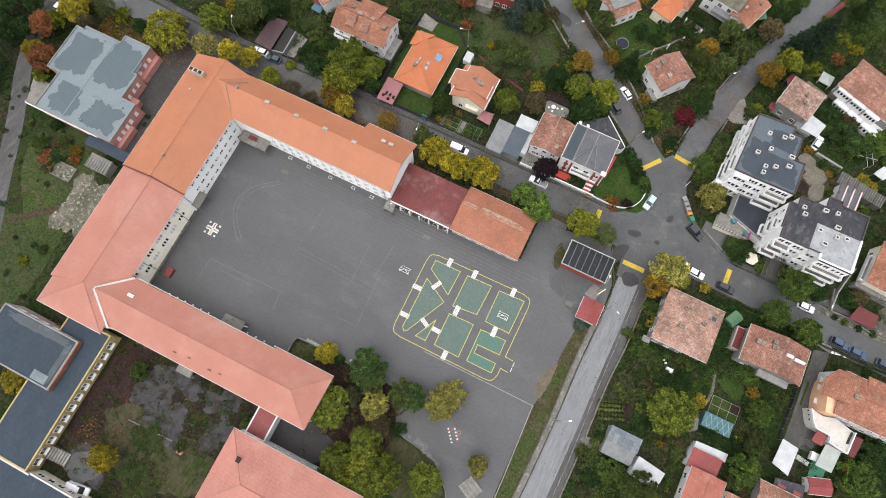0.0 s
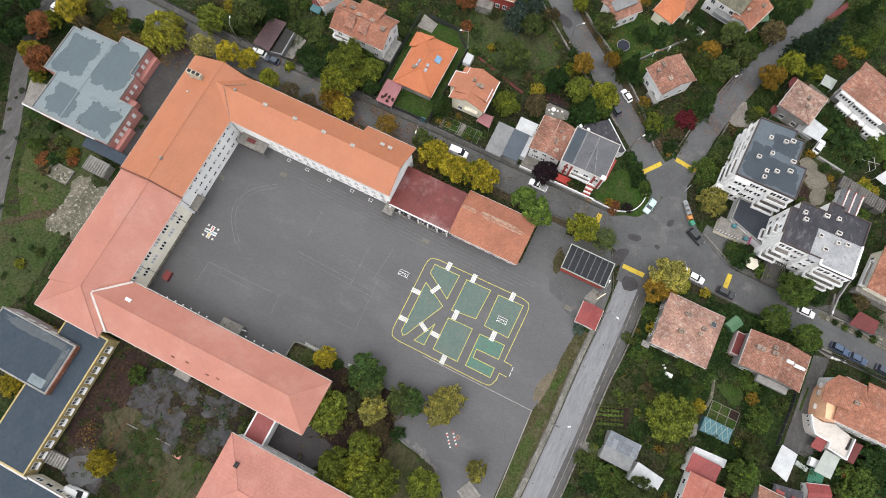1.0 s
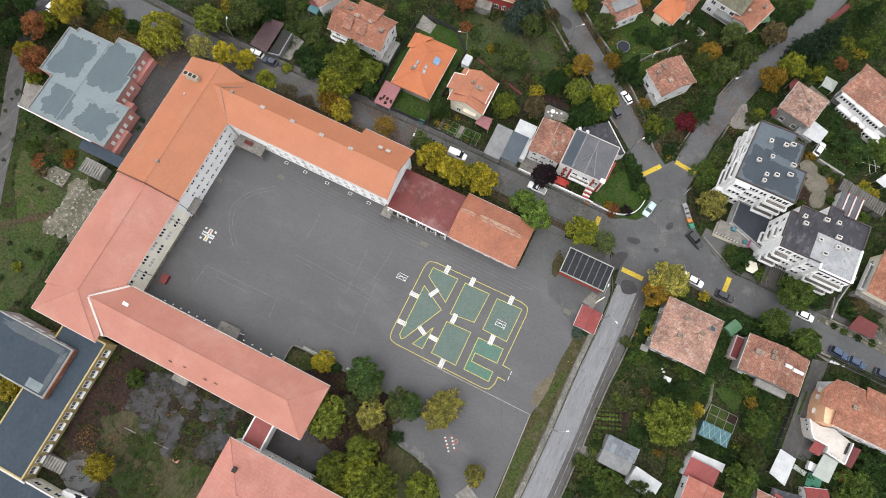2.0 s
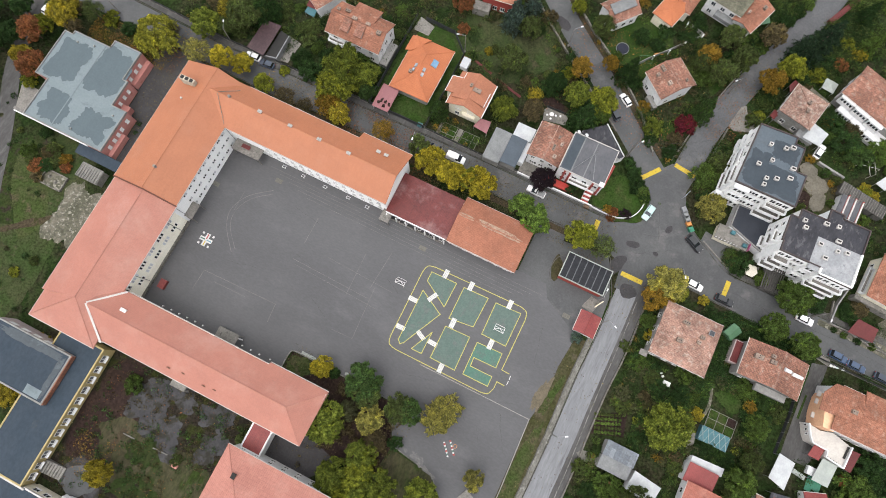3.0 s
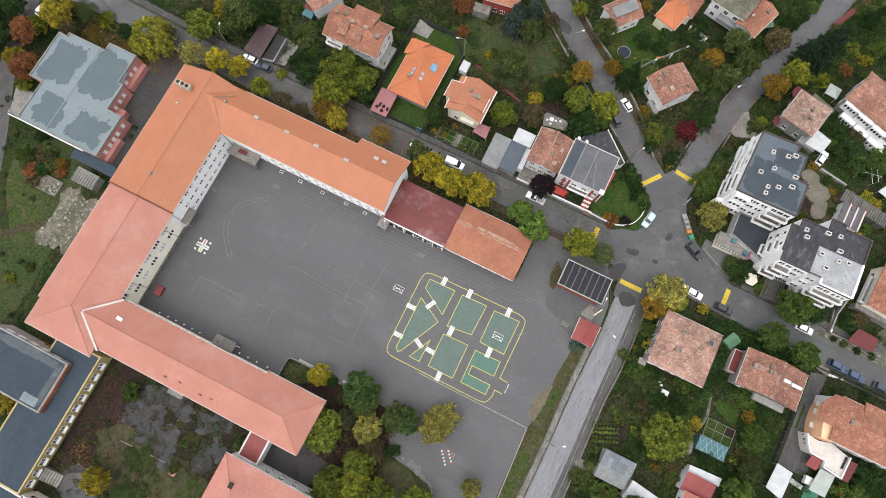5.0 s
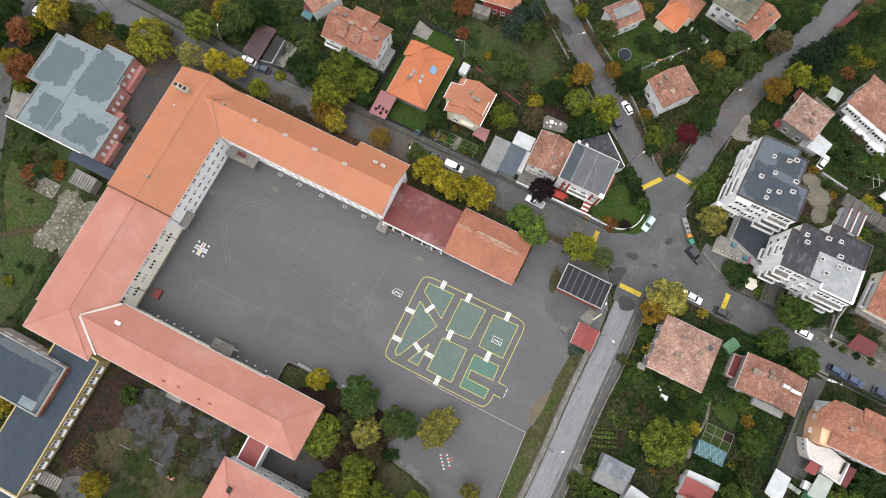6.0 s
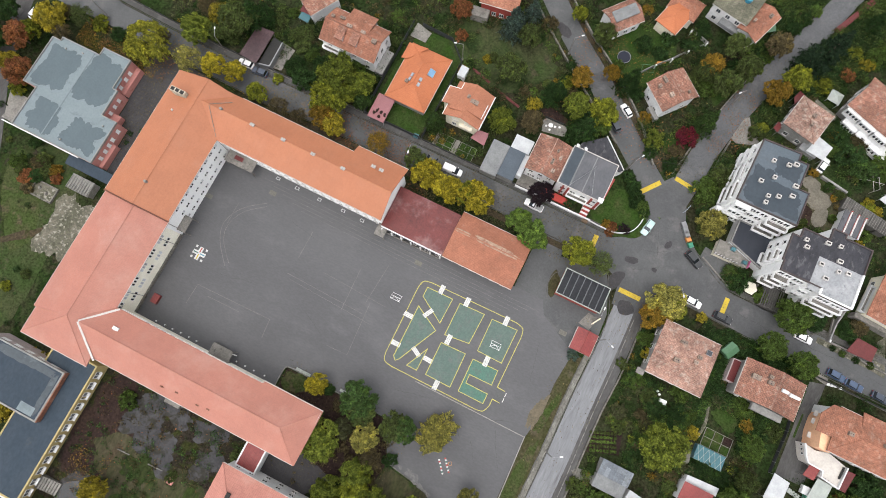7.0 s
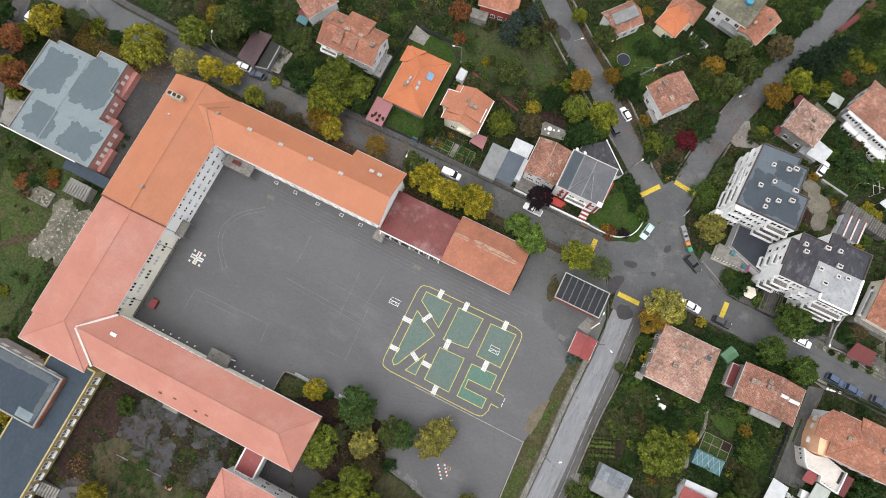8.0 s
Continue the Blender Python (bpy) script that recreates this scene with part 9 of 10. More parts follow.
frame_ = thing("climbing_frame", 9.1, 102.2, "green tubular climbing frame on the lawn", "climbing frame", rz=20)
for p, q in (((-1.6, -0.9, 0), (-1.6, 0, 2)), ((-1.6, 0.9, 0), (-1.6, 0, 2)), ((1.6, -0.9, 0), (1.6, 0, 2)), ((1.6, 0.9, 0), (1.6, 0, 2)), ((-1.6, 0, 2), (1.6, 0, 2)), ((-1.6, -0.9, 0.05), (1.6, -0.9, 0.05))):
    part("tube", rod(bmesh.new(), p, q, 0.06), MAT["green_metal"], frame_)
lone("garden_table", box(bmesh.new(), -0.8, 0.8, -0.6, 0.6, 0.0, 0.75, pose(44.0, 27.4, 0.0, 0, 0, 0)), MAT["frame"], "white garden table among shrubs", "table")
for x, y, s in ((42.8, 28.7, 0.3), (42.2, 29.2, 0.25)):
    lone("garden_stool", rod(bmesh.new(), (x, y, 0), (x, y, 0.45), s, s * 0.8, 10), MAT["frame"], "small white plastic garden stool", "stool")
lone("compost_bin", box(bmesh.new(), -0.6, 0.6, -0.5, 0.5, 0, 1.0, pose(-35.5, 59.6, 0.0, 0, 0, 0)), MAT["teal"], "teal plastic bin in the garden's corner", "bin")
lone("table_set", box(bmesh.new(), -1.4, 1.4, -0.5, 0.5, 0.0, 0.75, pose(77.3, 22.1, 0.0, 0, 0, -10)), MAT["pale_sheet"], "pale garden table beside the carport", "table")
lone("parked_trailer", box(bmesh.new(), -1.0, 1.0, -0.9, 0.9, 0.4, 1.5, pose(79.3, 23.9, 0.0, 0, 0, 0)), MAT["white_metal"], "small white box trailer", "trailer")
mats = thing("artificial_lawn", 81.2, 21.3, "bright green mat laid on a terrace", "mat")
part("mat", box(bmesh.new(), -1.6, 1.6, -1.6, 1.6, 0.05, 0.1), MAT["green_plastic"], mats)
lone("brick_stack", box(bmesh.new(), -0.5, 0.5, -0.5, 0.5, 0, 0.6, pose(40.7, 1.7, 0.0, 0, 0, 10)), MAT["clay_red"], "small stack of orange bricks", "bricks")
for x0, y0, x1, y1 in ((-25.3, 80.8, -32.8, 83.0), (-15.8, 78.1, -23.4, 80.0)):
    lone("red_hedge", strip(bmesh.new(), [(x0, y0), (x1, y1)], -0.3, 0.3, 0, 0.25), MAT["maroon"], "strip of red ground cover", "ground cover", kind="structure")


def garden_bed(x0, x1, y0, y1, nx, ny, label, edge="timber_grey"):
    """A planted plot with low edging boards round it and between its squares."""
    bed = thing("vegetable_bed", (x0 + x1) / 2, (y0 + y1) / 2, label, "vegetable bed", "vegetable beds")
    part("soil", box(bmesh.new(), x0, x1, y0, y1, 0, 0.08), MAT["lawn"], bed, "low green growth on soil", world=True)
    for k in range(nx + 1):
        x = x0 + (x1 - x0) * k / nx
        part("edging", box(bmesh.new(), x - 0.045, x + 0.045, y0, y1, 0.0, 0.22), MAT[edge], bed, world=True)
    for k in range(ny + 1):
        y = y0 + (y1 - y0) * k / ny
        part("edging", box(bmesh.new(), x0, x1, y - 0.045, y + 0.045, 0.0, 0.224), MAT[edge], bed, world=True)
    return bed


garden_bed(-30.3, -26.4, 59.2, 63.3, 2, 3, "green vegetable bed with pale board edging before the house")
garden_bed(-24.6, -20.4, 59.4, 63.3, 3, 2, "green vegetable bed with pale board edging before the house")
raised = garden_bed(55.2, 61.6, 22.7, 26.8, 3, 2, "raised garden bed of board-edged squares beside the greenhouse", "timber_grey")
part("dug_square", box(bmesh.new(), 59.6, 61.5, 24.9, 26.7, 0.08, 0.13), MAT["soil"], raised, "freshly dug dark soil", world=True)
patch("back_yard", [(-8.9, 77.7), (-8.0, 74.9), (-2.3, 76.0), (-2.5, 78.6), (-8.3, 78.6)], MAT["concrete"], 0.06, "grey paved back yard with garden furniture", "ground")
patch("dug_plot", [(-10.6, 79.8), (-8.8, 78.7), (-3.5, 78.9), (-3.2, 80.6), (-8.9, 82.0)], MAT["soil"], 0.05, "dark dug plot behind the paved yard", "ground")
fence([(-8.6, 78.65), (-2.6, 78.75)], 1.0, "dark fence between the plot and the yard", "black_mesh", "black_metal")
yard_table = thing("garden_table", -6.6, 77.0, "round pale garden table on the paved yard", "table")
part("top", rod(bmesh.new(), (0, 0, 0.7), (0, 0, 0.75), 0.6, 0.6, 16), MAT["frame"], yard_table)
part("leg", rod(bmesh.new(), (0, 0, 0), (0, 0, 0.7), 0.08, 0.05, 8), MAT["steel"], yard_table)
for x, y in ((-7.6, 76.5), (-5.5, 77.2), (-6.4, 75.9), (-4.4, 77.6)):
    stool = thing("garden_stool", x, y, "small pale garden stool on the paved yard", "stool", "yard stools")
    part("seat", box(bmesh.new(), -0.25, 0.25, -0.25, 0.25, 0.4, 0.46), MAT["frame"], stool)
    part("leg", rod(bmesh.new(), (0, 0, 0), (0, 0, 0.4), 0.14, 0.08, 8), MAT["steel"], stool)
patch("front_path", [(-26.1, 58.9), (-24.9, 58.9), (-24.9, 63.4), (-26.1, 63.4)], MAT["concrete"], 0.07, "pale paved path to the house door", "path")
patch("front_path", [(-31.2, 58.9), (-30.6, 58.9), (-30.5, 63.2), (-31.0, 63.2)], MAT["concrete"], 0.07, "pale paved path beside the beds", "path")
lone("garden_path", strip(bmesh.new(), smooth_line([(54.16, 23.9), (54.63, 27.34), (53.98, 30.72), (53.59, 32.85), (54.41, 34.89), (55.95, 35.66)]), -0.35, 0.35, 0, 0.05), MAT["stained"], "trodden stone path through the garden", "path", kind="structure")
patch("verge", [(73.34, 33.42), (73.87, 33.45), (74.02, 39.26), (73.56, 39.27)], MAT["lawn"], 0.06, "narrow strip of grass on the driveway", "ground")


# ---- trees and shrubs ----
tree(-136.7, 37.9, 3.4, "rust", "loose")
tree(-135.4, 40.5, 2.4, "lime", "loose")
tree(-131.2, 29.7, 3.2, "rust", "loose")
tree(-135.7, 30.8, 2.2, "yellow", "loose")
tree(-138.7, 31.4, 1.6, "yellow", "bush")
tree(-131.7, 26.0, 2.0, "lime", "bush")
tree(-138.1, 41.9, 1.9, "lime", "bush")
tree(-131.7, 45.8, 4.0, "yellow", "round")
tree(-127.9, 43.6, 2.1, "brown", "thin")
tree(-125.7, 49.5, 2.7, "olive", "thin")
tree(-122.4, 50.8, 2.0, "lime", "bush")
tree(-116.8, 50.0, 1.9, "deep", "bush")
tree(-106.4, 50.6, 5.4, "chartreuse", "weeping")
tree(-96.9, 58.8, 4.0, "leafy", "round")
tree(-94.6, 51.1, 3.4, "willow", "thin")
tree(-88.6, 52.8, 2.9, "lemon", "loose")
tree(-82.8, 53.5, 2.7, "lemon", "loose")
tree(-89.0, 66.1, 4.3, "olive", "loose")
tree(-94.3, 65.7, 2.7, "yellow", "thin")
tree(-85.8, 68.8, 4.0, "deep", "conifer")
tree(-98.0, 66.2, 2.7, "brown", "thin")
tree(-75.5, 51.2, 2.3, "lime", "loose")
tree(-68.3, 49.6, 2.9, "brown", "thin")
tree(-63.1, 50.2, 2.1, "brown", "thin")
tree(-58.0, 62.9, 4.7, "leafy", "loose")
tree(-57.6, 53.4, 2.8, "gold", "loose")
tree(-54.2, 52.2, 2.6, "yellow", "loose")
tree(-52.9, 64.2, 3.4, "leafy", "round")
tree(-50.9, 60.6, 2.0, "leafdark", "round")
tree(-58.0, 57.7, 4.3, "lime", "loose")
tree(-73.2, 72.2, 2.3, "olive", "bush")
tree(-72.3, 68.3, 1.9, "olive", "bush")
tree(-71.3, 62.2, 2.7, "deep", "bush")
tree(-67.7, 60.3, 2.9, "deep", "bush")
tree(-52.6, 79.9, 1.6, "olive", "bush")
tree(-58.1, 71.5, 2.1, "deep", "bush")
tree(-42.2, 52.8, 2.8, "gold", "thin")
tree(-32.4, 53.4, 2.5, "olive", "loose")
tree(-27.9, 51.0, 3.5, "lemon", "loose")
tree(-20.8, 49.9, 3.2, "lemon", "loose")
tree(-14.6, 50.8, 3.9, "lemon", "loose")
tree(-17.2, 51.2, 2.8, "lime", "loose")
tree(-24.1, 50.4, 2.7, "lemon", "loose")
tree(-3.4, 50.6, 2.9, "fresh", "loose")
tree(1.0, 48.4, 3.3, "fresh", "loose")
tree(12.2, 49.8, 3.4, "lime", "loose")
tree(18.0, 49.8, 2.7, "olive", "thin")
tree(-32.3, 63.9, 2.9, "leafdark", "conifer")
tree(-17.7, 71.3, 3.3, "leafy", "round")
tree(-11.2, 74.6, 2.4, "brown", "loose")
tree(-12.6, 80.2, 1.9, "yellow", "bush")
tree(-21.6, 84.7, 3.4, "olive", "loose")
tree(-28.5, 86.4, 1.2, "yellow", "bush")
tree(-27.5, 87.4, 1.3, "olive", "bush")
tree(-25.8, 96.2, 4.0, "pine", "conifer")
tree(-23.1, 101.9, 2.7, "pine", "conifer")
tree(-37.4, 89.2, 1.6, "rust", "bush")
tree(-39.8, 94.0, 2.7, "rust", "loose")
tree(-21.0, 94.9, 2.9, "olive", "loose")
tree(-12.3, 106.6, 2.0, "lime", "round")
tree(-4.4, 103.7, 2.9, "olive", "round")
tree(1.4, 95.3, 2.0, "gold", "round")
tree(6.5, 94.8, 3.5, "deep", "conifer")
tree(-4.9, 90.5, 2.5, "gold", "loose")
tree(-9.0, 84.0, 2.7, "deep", "round")
tree(1.2, 77.8, 4.0, "deep", "conifer")
tree(4.2, 80.8, 2.6, "green", "round")
tree(-2.7, 82.9, 3.4, "leafy", "round")
tree(3.5, 83.4, 3.9, "lime", "round")
tree(0.4, 81.0, 2.2, "deep", "conifer")
tree(-18.2, 102.2, 2.0, "brown", "bush")
tree(17.7, 84.4, 2.6, "leafy", "bush")
tree(24.7, 88.9, 2.6, "red", "bush")
tree(27.2, 93.2, 3.6, "leafdark", "conifer")
tree(23.9, 80.4, 2.0, "deep", "bush")
tree(13.6, 89.1, 1.7, "gold", "bush")
tree(18.2, 81.5, 1.9, "deep", "bush")
tree(23.9, 84.3, 1.9, "brown", "bush")
tree(2.2, 99.7, 1.3, "green", "bush")
tree(5.9, 107.5, 2.4, "deep", "bush")
tree(22.9, 107.7, 2.9, "gold", "loose")
tree(22.1, 105.3, 2.5, "olive", "loose")
tree(26.3, 115.4, 3.2, "olive", "round")
tree(27.6, 104.7, 3.2, "olive", "loose")
tree(31.3, 110.9, 3.2, "olive", "round")
tree(35.9, 120.2, 3.2, "brown", "round")
tree(32.3, 119.5, 2.1, "deep", "bush")
tree(17.6, 117.8, 2.4, "deep", "bush")
tree(46.1, 120.9, 4.8, "fir", "conifer")
tree(48.6, 126.1, 3.8, "fir", "conifer")
tree(44.0, 119.1, 3.2, "fir", "conifer")
tree(54.8, 128.9, 1.9, "lime", "bush")
tree(58.5, 127.0, 2.1, "yellow", "bush")
tree(39.6, 107.8, 3.1, "gold", "loose")
tree(43.2, 113.8, 2.9, "lime", "loose")
tree(50.4, 116.6, 2.3, "lime", "bush")
tree(59.4, 129.2, 2.7, "green", "conifer")
tree(55.7, 137.0, 2.9, "deep", "conifer")
tree(40.8, 99.4, 1.7, "lime", "bush")
tree(40.7, 108.0, 1.9, "deep", "bush")
tree(39.7, 90.9, 2.2, "deep", "bush")
tree(37.0, 83.1, 3.5, "olive", "bush")
tree(37.5, 69.8, 3.4, "willow", "loose")
tree(34.2, 78.1, 3.2, "green", "bush")
tree(38.6, 76.7, 2.4, "deep", "bush")
tree(35.8, 73.0, 1.9, "deep", "bush")
tree(39.9, 97.8, 1.9, "olive", "bush")
tree(49.3, 61.2, 2.9, "deep", "bush")
tree(47.3, 61.5, 1.9, "green", "bush")
tree(55.0, 60.0, 1.9, "green", "bush")
tree(61.9, 57.6, 4.1, "green", "round")
tree(60.0, 49.4, 3.4, "green", "round")
tree(67.9, 48.5, 3.3, "green", "round")
tree(68.7, 60.3, 2.4, "deep", "bush")
tree(70.0, 65.2, 1.9, "deep", "bush")
tree(34.7, 47.9, 4.0, "willow", "loose")
tree(37.0, 47.6, 2.6, "lime", "loose")
tree(33.6, 44.1, 2.9, "gold", "loose")
tree(34.8, 38.8, 2.0, "green", "bush")
tree(45.0, 49.1, 1.3, "yellow", "bush")
tree(36.9, 35.5, 1.6, "yellow", "bush")
tree(32.4, 31.1, 1.3, "olive", "bush")
tree(36.7, 29.0, 1.9, "green", "bush")
tree(46.1, 18.2, 5.1, "leafy", "round")
tree(46.4, 31.4, 2.5, "green", "bush")
tree(60.1, 34.3, 2.3, "green", "bush")
tree(42.8, 25.7, 2.1, "deep", "bush")
tree(40.2, 27.2, 1.9, "olive", "bush")
tree(52.5, 24.2, 1.6, "yellow", "bush")
tree(62.9, 30.8, 1.6, "gold", "bush")
tree(63.8, 26.8, 3.0, "green", "round")
tree(68.6, 32.2, 1.9, "olive", "bush")
tree(55.6, 15.7, 2.1, "deep", "bush")
tree(47.4, 26.6, 1.9, "deep", "bush")
tree(48.0, 39.6, 1.3, "deep", "bush")
tree(-60.7, -45.1, 3.2, "yellow", "round")
tree(-65.3, -26.5, 2.3, "green", "bush")
tree(-90.2, -40.9, 2.7, "yellow", "bush")
tree(-68.2, -19.4, 2.4, "brown", "bush")
tree(-36.4, -26.0, 1.9, "olive", "bush")
tree(-87.8, -27.7, 2.1, "yellow", "bush")
tree(-92.0, -27.7, 1.6, "gold", "bush")
tree(-47.9, -36.4, 1.3, "olive", "bush")
tree(-25.2, -4.1, 1.3, "deep", "bush")
tree(-28.2, -3.9, 2.4, "lemon", "loose")
tree(-25.4, -4.4, 1.2, "deep", "bush")
tree(-21.8, -13.6, 4.7, "leafy", "round")
tree(-18.0, -2.6, 3.7, "leafdark", "loose")
tree(-16.0, -4.6, 2.6, "olive", "loose")
tree(-18.3, -9.6, 2.3, "sage", "loose")
tree(-13.0, -9.4, 2.9, "willow", "loose")
tree(-8.2, -4.4, 3.0, "olive", "loose")
tree(-5.9, -3.8, 2.9, "leafdark", "loose")
tree(0.4, -2.4, 3.3, "willow", "weeping")
tree(0.9, -0.2, 3.4, "willow", "weeping")
tree(-11.4, -16.4, 3.4, "leafy", "loose")
tree(-9.4, -17.4, 2.0, "lime", "loose")
tree(-15.2, -22.4, 3.3, "leafy", "loose")
tree(-14.2, -25.2, 2.9, "leafy", "loose")
tree(-9.8, -21.0, 3.3, "lime", "loose")
tree(-5.5, -22.2, 4.2, "leafy", "loose")
tree(-11.6, -25.6, 2.9, "lime", "loose")
tree(-7.6, -27.0, 3.4, "leafy", "loose")
tree(-9.8, -12.7, 2.6, "brown", "thin")
tree(-6.0, -11.5, 1.7, "deep", "bush")
tree(4.0, -18.2, 3.5, "leafy", "round")
tree(13.0, -10.5, 2.2, "willow", "loose")
tree(40.8, 16.7, 0.9, "lime", "bush")
tree(21.3, 28.0, 1.3, "pine", "bush")
tree(-1.6, 58.9, 2.7, "purple", "loose")
tree(19.8, 67.5, 1.3, "deep", "bush")
tree(21.7, 68.5, 1.2, "deep", "bush")
tree(18.4, 71.7, 1.6, "deep", "bush")
tree(23.1, 66.0, 1.2, "green", "bush")
tree(17.4, 60.0, 1.2, "rust", "bush")
tree(17.3, 58.4, 1.1, "rust", "bush")
tree(5.8, 60.7, 1.2, "deep", "bush")
tree(7.1, 62.9, 1.3, "green", "bush")
tree(58.3, 106.2, 2.4, "deep", "bush")
tree(62.3, 102.1, 3.5, "deep", "bush")
tree(66.7, 99.7, 3.0, "leafdark", "bush")
tree(70.3, 103.1, 3.2, "green", "bush")
tree(63.0, 105.1, 2.7, "brown", "bush")
tree(70.8, 91.6, 1.7, "lime", "bush")
tree(68.5, 108.7, 2.4, "deep", "bush")
tree(50.3, 104.1, 1.9, "yellow", "bush")
tree(49.1, 112.2, 1.6, "brown", "bush")
tree(-143.5, 42.5, 2.7, "deep", "loose")
tree(-150.5, 38.0, 4.2, "deep", "round")
tree(-146.5, 31.0, 3.8, "deep", "loose")
tree(-143.4, 23.2, 3.2, "deep", "round")
tree(-141.5, 17.6, 2.6, "leafdark", "loose")
tree(-153.0, 46.0, 4.0, "deep", "loose")
tree(-140.7, 35.1, 2.9, "deep", "loose")
tree(-132.8, 49.5, 1.9, "brown", "bush")
tree(-104.2, 53.6, 1.9, "brown", "thin")
tree(-89.9, 62.2, 2.1, "olive", "bush")
tree(-92.5, 61.0, 2.1, "olive", "loose")
tree(-83.8, 71.1, 2.7, "deep", "conifer")
tree(-81.2, 72.1, 1.9, "olive", "bush")
tree(-116.4, 7.6, 1.9, "rust", "bush")
tree(-111.0, 11.9, 1.6, "gold", "bush")
tree(-103.2, -12.9, 1.2, "olive", "bush")
tree(-105.8, -17.3, 1.3, "lime", "bush")
tree(-113.8, 19.8, 1.3, "brown", "bush")
tree(-115.2, 13.1, 1.9, "olive", "bush")
tree(-119.7, 16.0, 1.6, "deep", "bush")
tree(45.5, 0.3, 3.7, "olive", "loose")
tree(39.2, 1.3, 2.7, "green", "bush")
tree(43.4, 0.8, 2.4, "green", "bush")
tree(36.6, -2.0, 1.9, "deep", "bush")
tree(64.7, 14.1, 3.2, "green", "loose")
tree(65.7, 19.2, 2.2, "olive", "loose")
tree(61.8, 17.7, 1.9, "deep", "bush")
tree(57.6, 18.3, 1.9, "deep", "bush")
tree(89.0, 23.4, 4.0, "green", "bush")
tree(92.9, 27.9, 3.7, "deep", "bush")
tree(86.8, 24.8, 1.6, "rust", "bush")
tree(90.4, 30.6, 3.2, "deep", "bush")
tree(85.6, 19.1, 2.7, "olive", "bush")
tree(32.9, 2.1, 1.6, "olive", "bush")
tree(65.1, 11.5, 2.4, "olive", "bush")

for x, y, r, c in ((16.2, 73.2, 1.6, "deep"), (18.0, 71.0, 1.7, "deep"), (20.0, 69.4, 1.8, "deep"), (21.9, 68.1, 1.6, "green"), (23.2, 66.5, 1.3, "deep"), (15.9, 60.0, 1.1, "gold"), (20.4, 60.7, 1.3, "purple"),
                   (10.6, 111.8, 2.4, "deep"), (16.6, 112.5, 2.0, "deep"), (10.2, 107.0, 1.9, "deep")):
    tree(x, y, r, c, "bush")

for x, y, r, c in ((31.0, 119.9, 2.3, "green"), (34.7, 118.2, 1.9, "green"), (32.2, 114.7, 2.4, "olive"), (24.3, 103.6, 2.8, "green"), (21.2, 103.8, 2.4, "olive"), (28.7, 111.8, 2.0, "deep"),
                   (38.4, 128.9, 1.8, "deep"), (40.2, 132.4, 1.8, "deep"), (41.9, 136.0, 1.7, "green"), (55.0, 122.3, 2.0, "rust"), (62.0, 121.5, 2.0, "green"), (51.7, 121.5, 1.8, "deep"),
                   (-10.0, 83.2, 2.4, "deep"), (-9.1, 86.3, 2.0, "green"), (-7.1, 88.9, 2.2, "lime")):
    tree(x, y, r, c, "bush")

for x, y, r, c in ((-118.7, 8.9, 1.7, "olive"), (-114.5, 8.5, 1.8, "deep"), (-112.8, 11.0, 1.7, "olive"), (-109.7, 10.1, 1.4, "rust"), (-114.8, 5.1, 1.5, "brown"), (-120.4, 9.7, 2.0, "green"), (-116.0, 11.9, 1.7, "brown"),
                   (-69.0, 67.1, 2.0, "green"), (-65.9, 65.9, 2.1, "deep"), (-75.8, 70.1, 1.9, "olive"), (-57.0, 69.4, 2.0, "green"), (-51.0, 62.7, 1.8, "deep"), (-73.9, 57.7, 1.4, "lime")):
    tree(x, y, r, c, "bush")


# ---- undergrowth: low leaves over the gardens ----
def undergrowth(x0, x1, y0, y1, clumps, leaf, seed, label, size=(0.5, 1.3), per=68):
    """Low clumps of leaves scattered over a stretch of garden, clear of roads and buildings."""
    rng = np.random.default_rng(seed)
    lobes = []
    while len(lobes) < clumps:
        x, y = rng.uniform(x0, x1), rng.uniform(y0, y1)
        if noise.noise(Vector((x * 0.12, y * 0.12, seed))) < -0.12 or not free(x, y):
            continue
        r = rng.uniform(*size)
        lobes.append((x, y, r * 0.45, r, 0.7))
    co = leaf_cloud(lobes, clumps * per, 0.15, seed)
    me = cloud_mesh("undergrowth", co)
    me.materials.append(LEAF[leaf])
    tagged(new("undergrowth", me), label, "undergrowth", kind="stuff")


def near(x, y, pts, w):
    p = Vector((x, y))
    for a, b in zip(pts, pts[1:]):
        a, b = Vector(a), Vector(b)
        t = max(0, min(1, (p - a).dot(b - a) / (b - a).length_squared))
        if (p - a.lerp(b, t)).length < w:
            return True
    return False


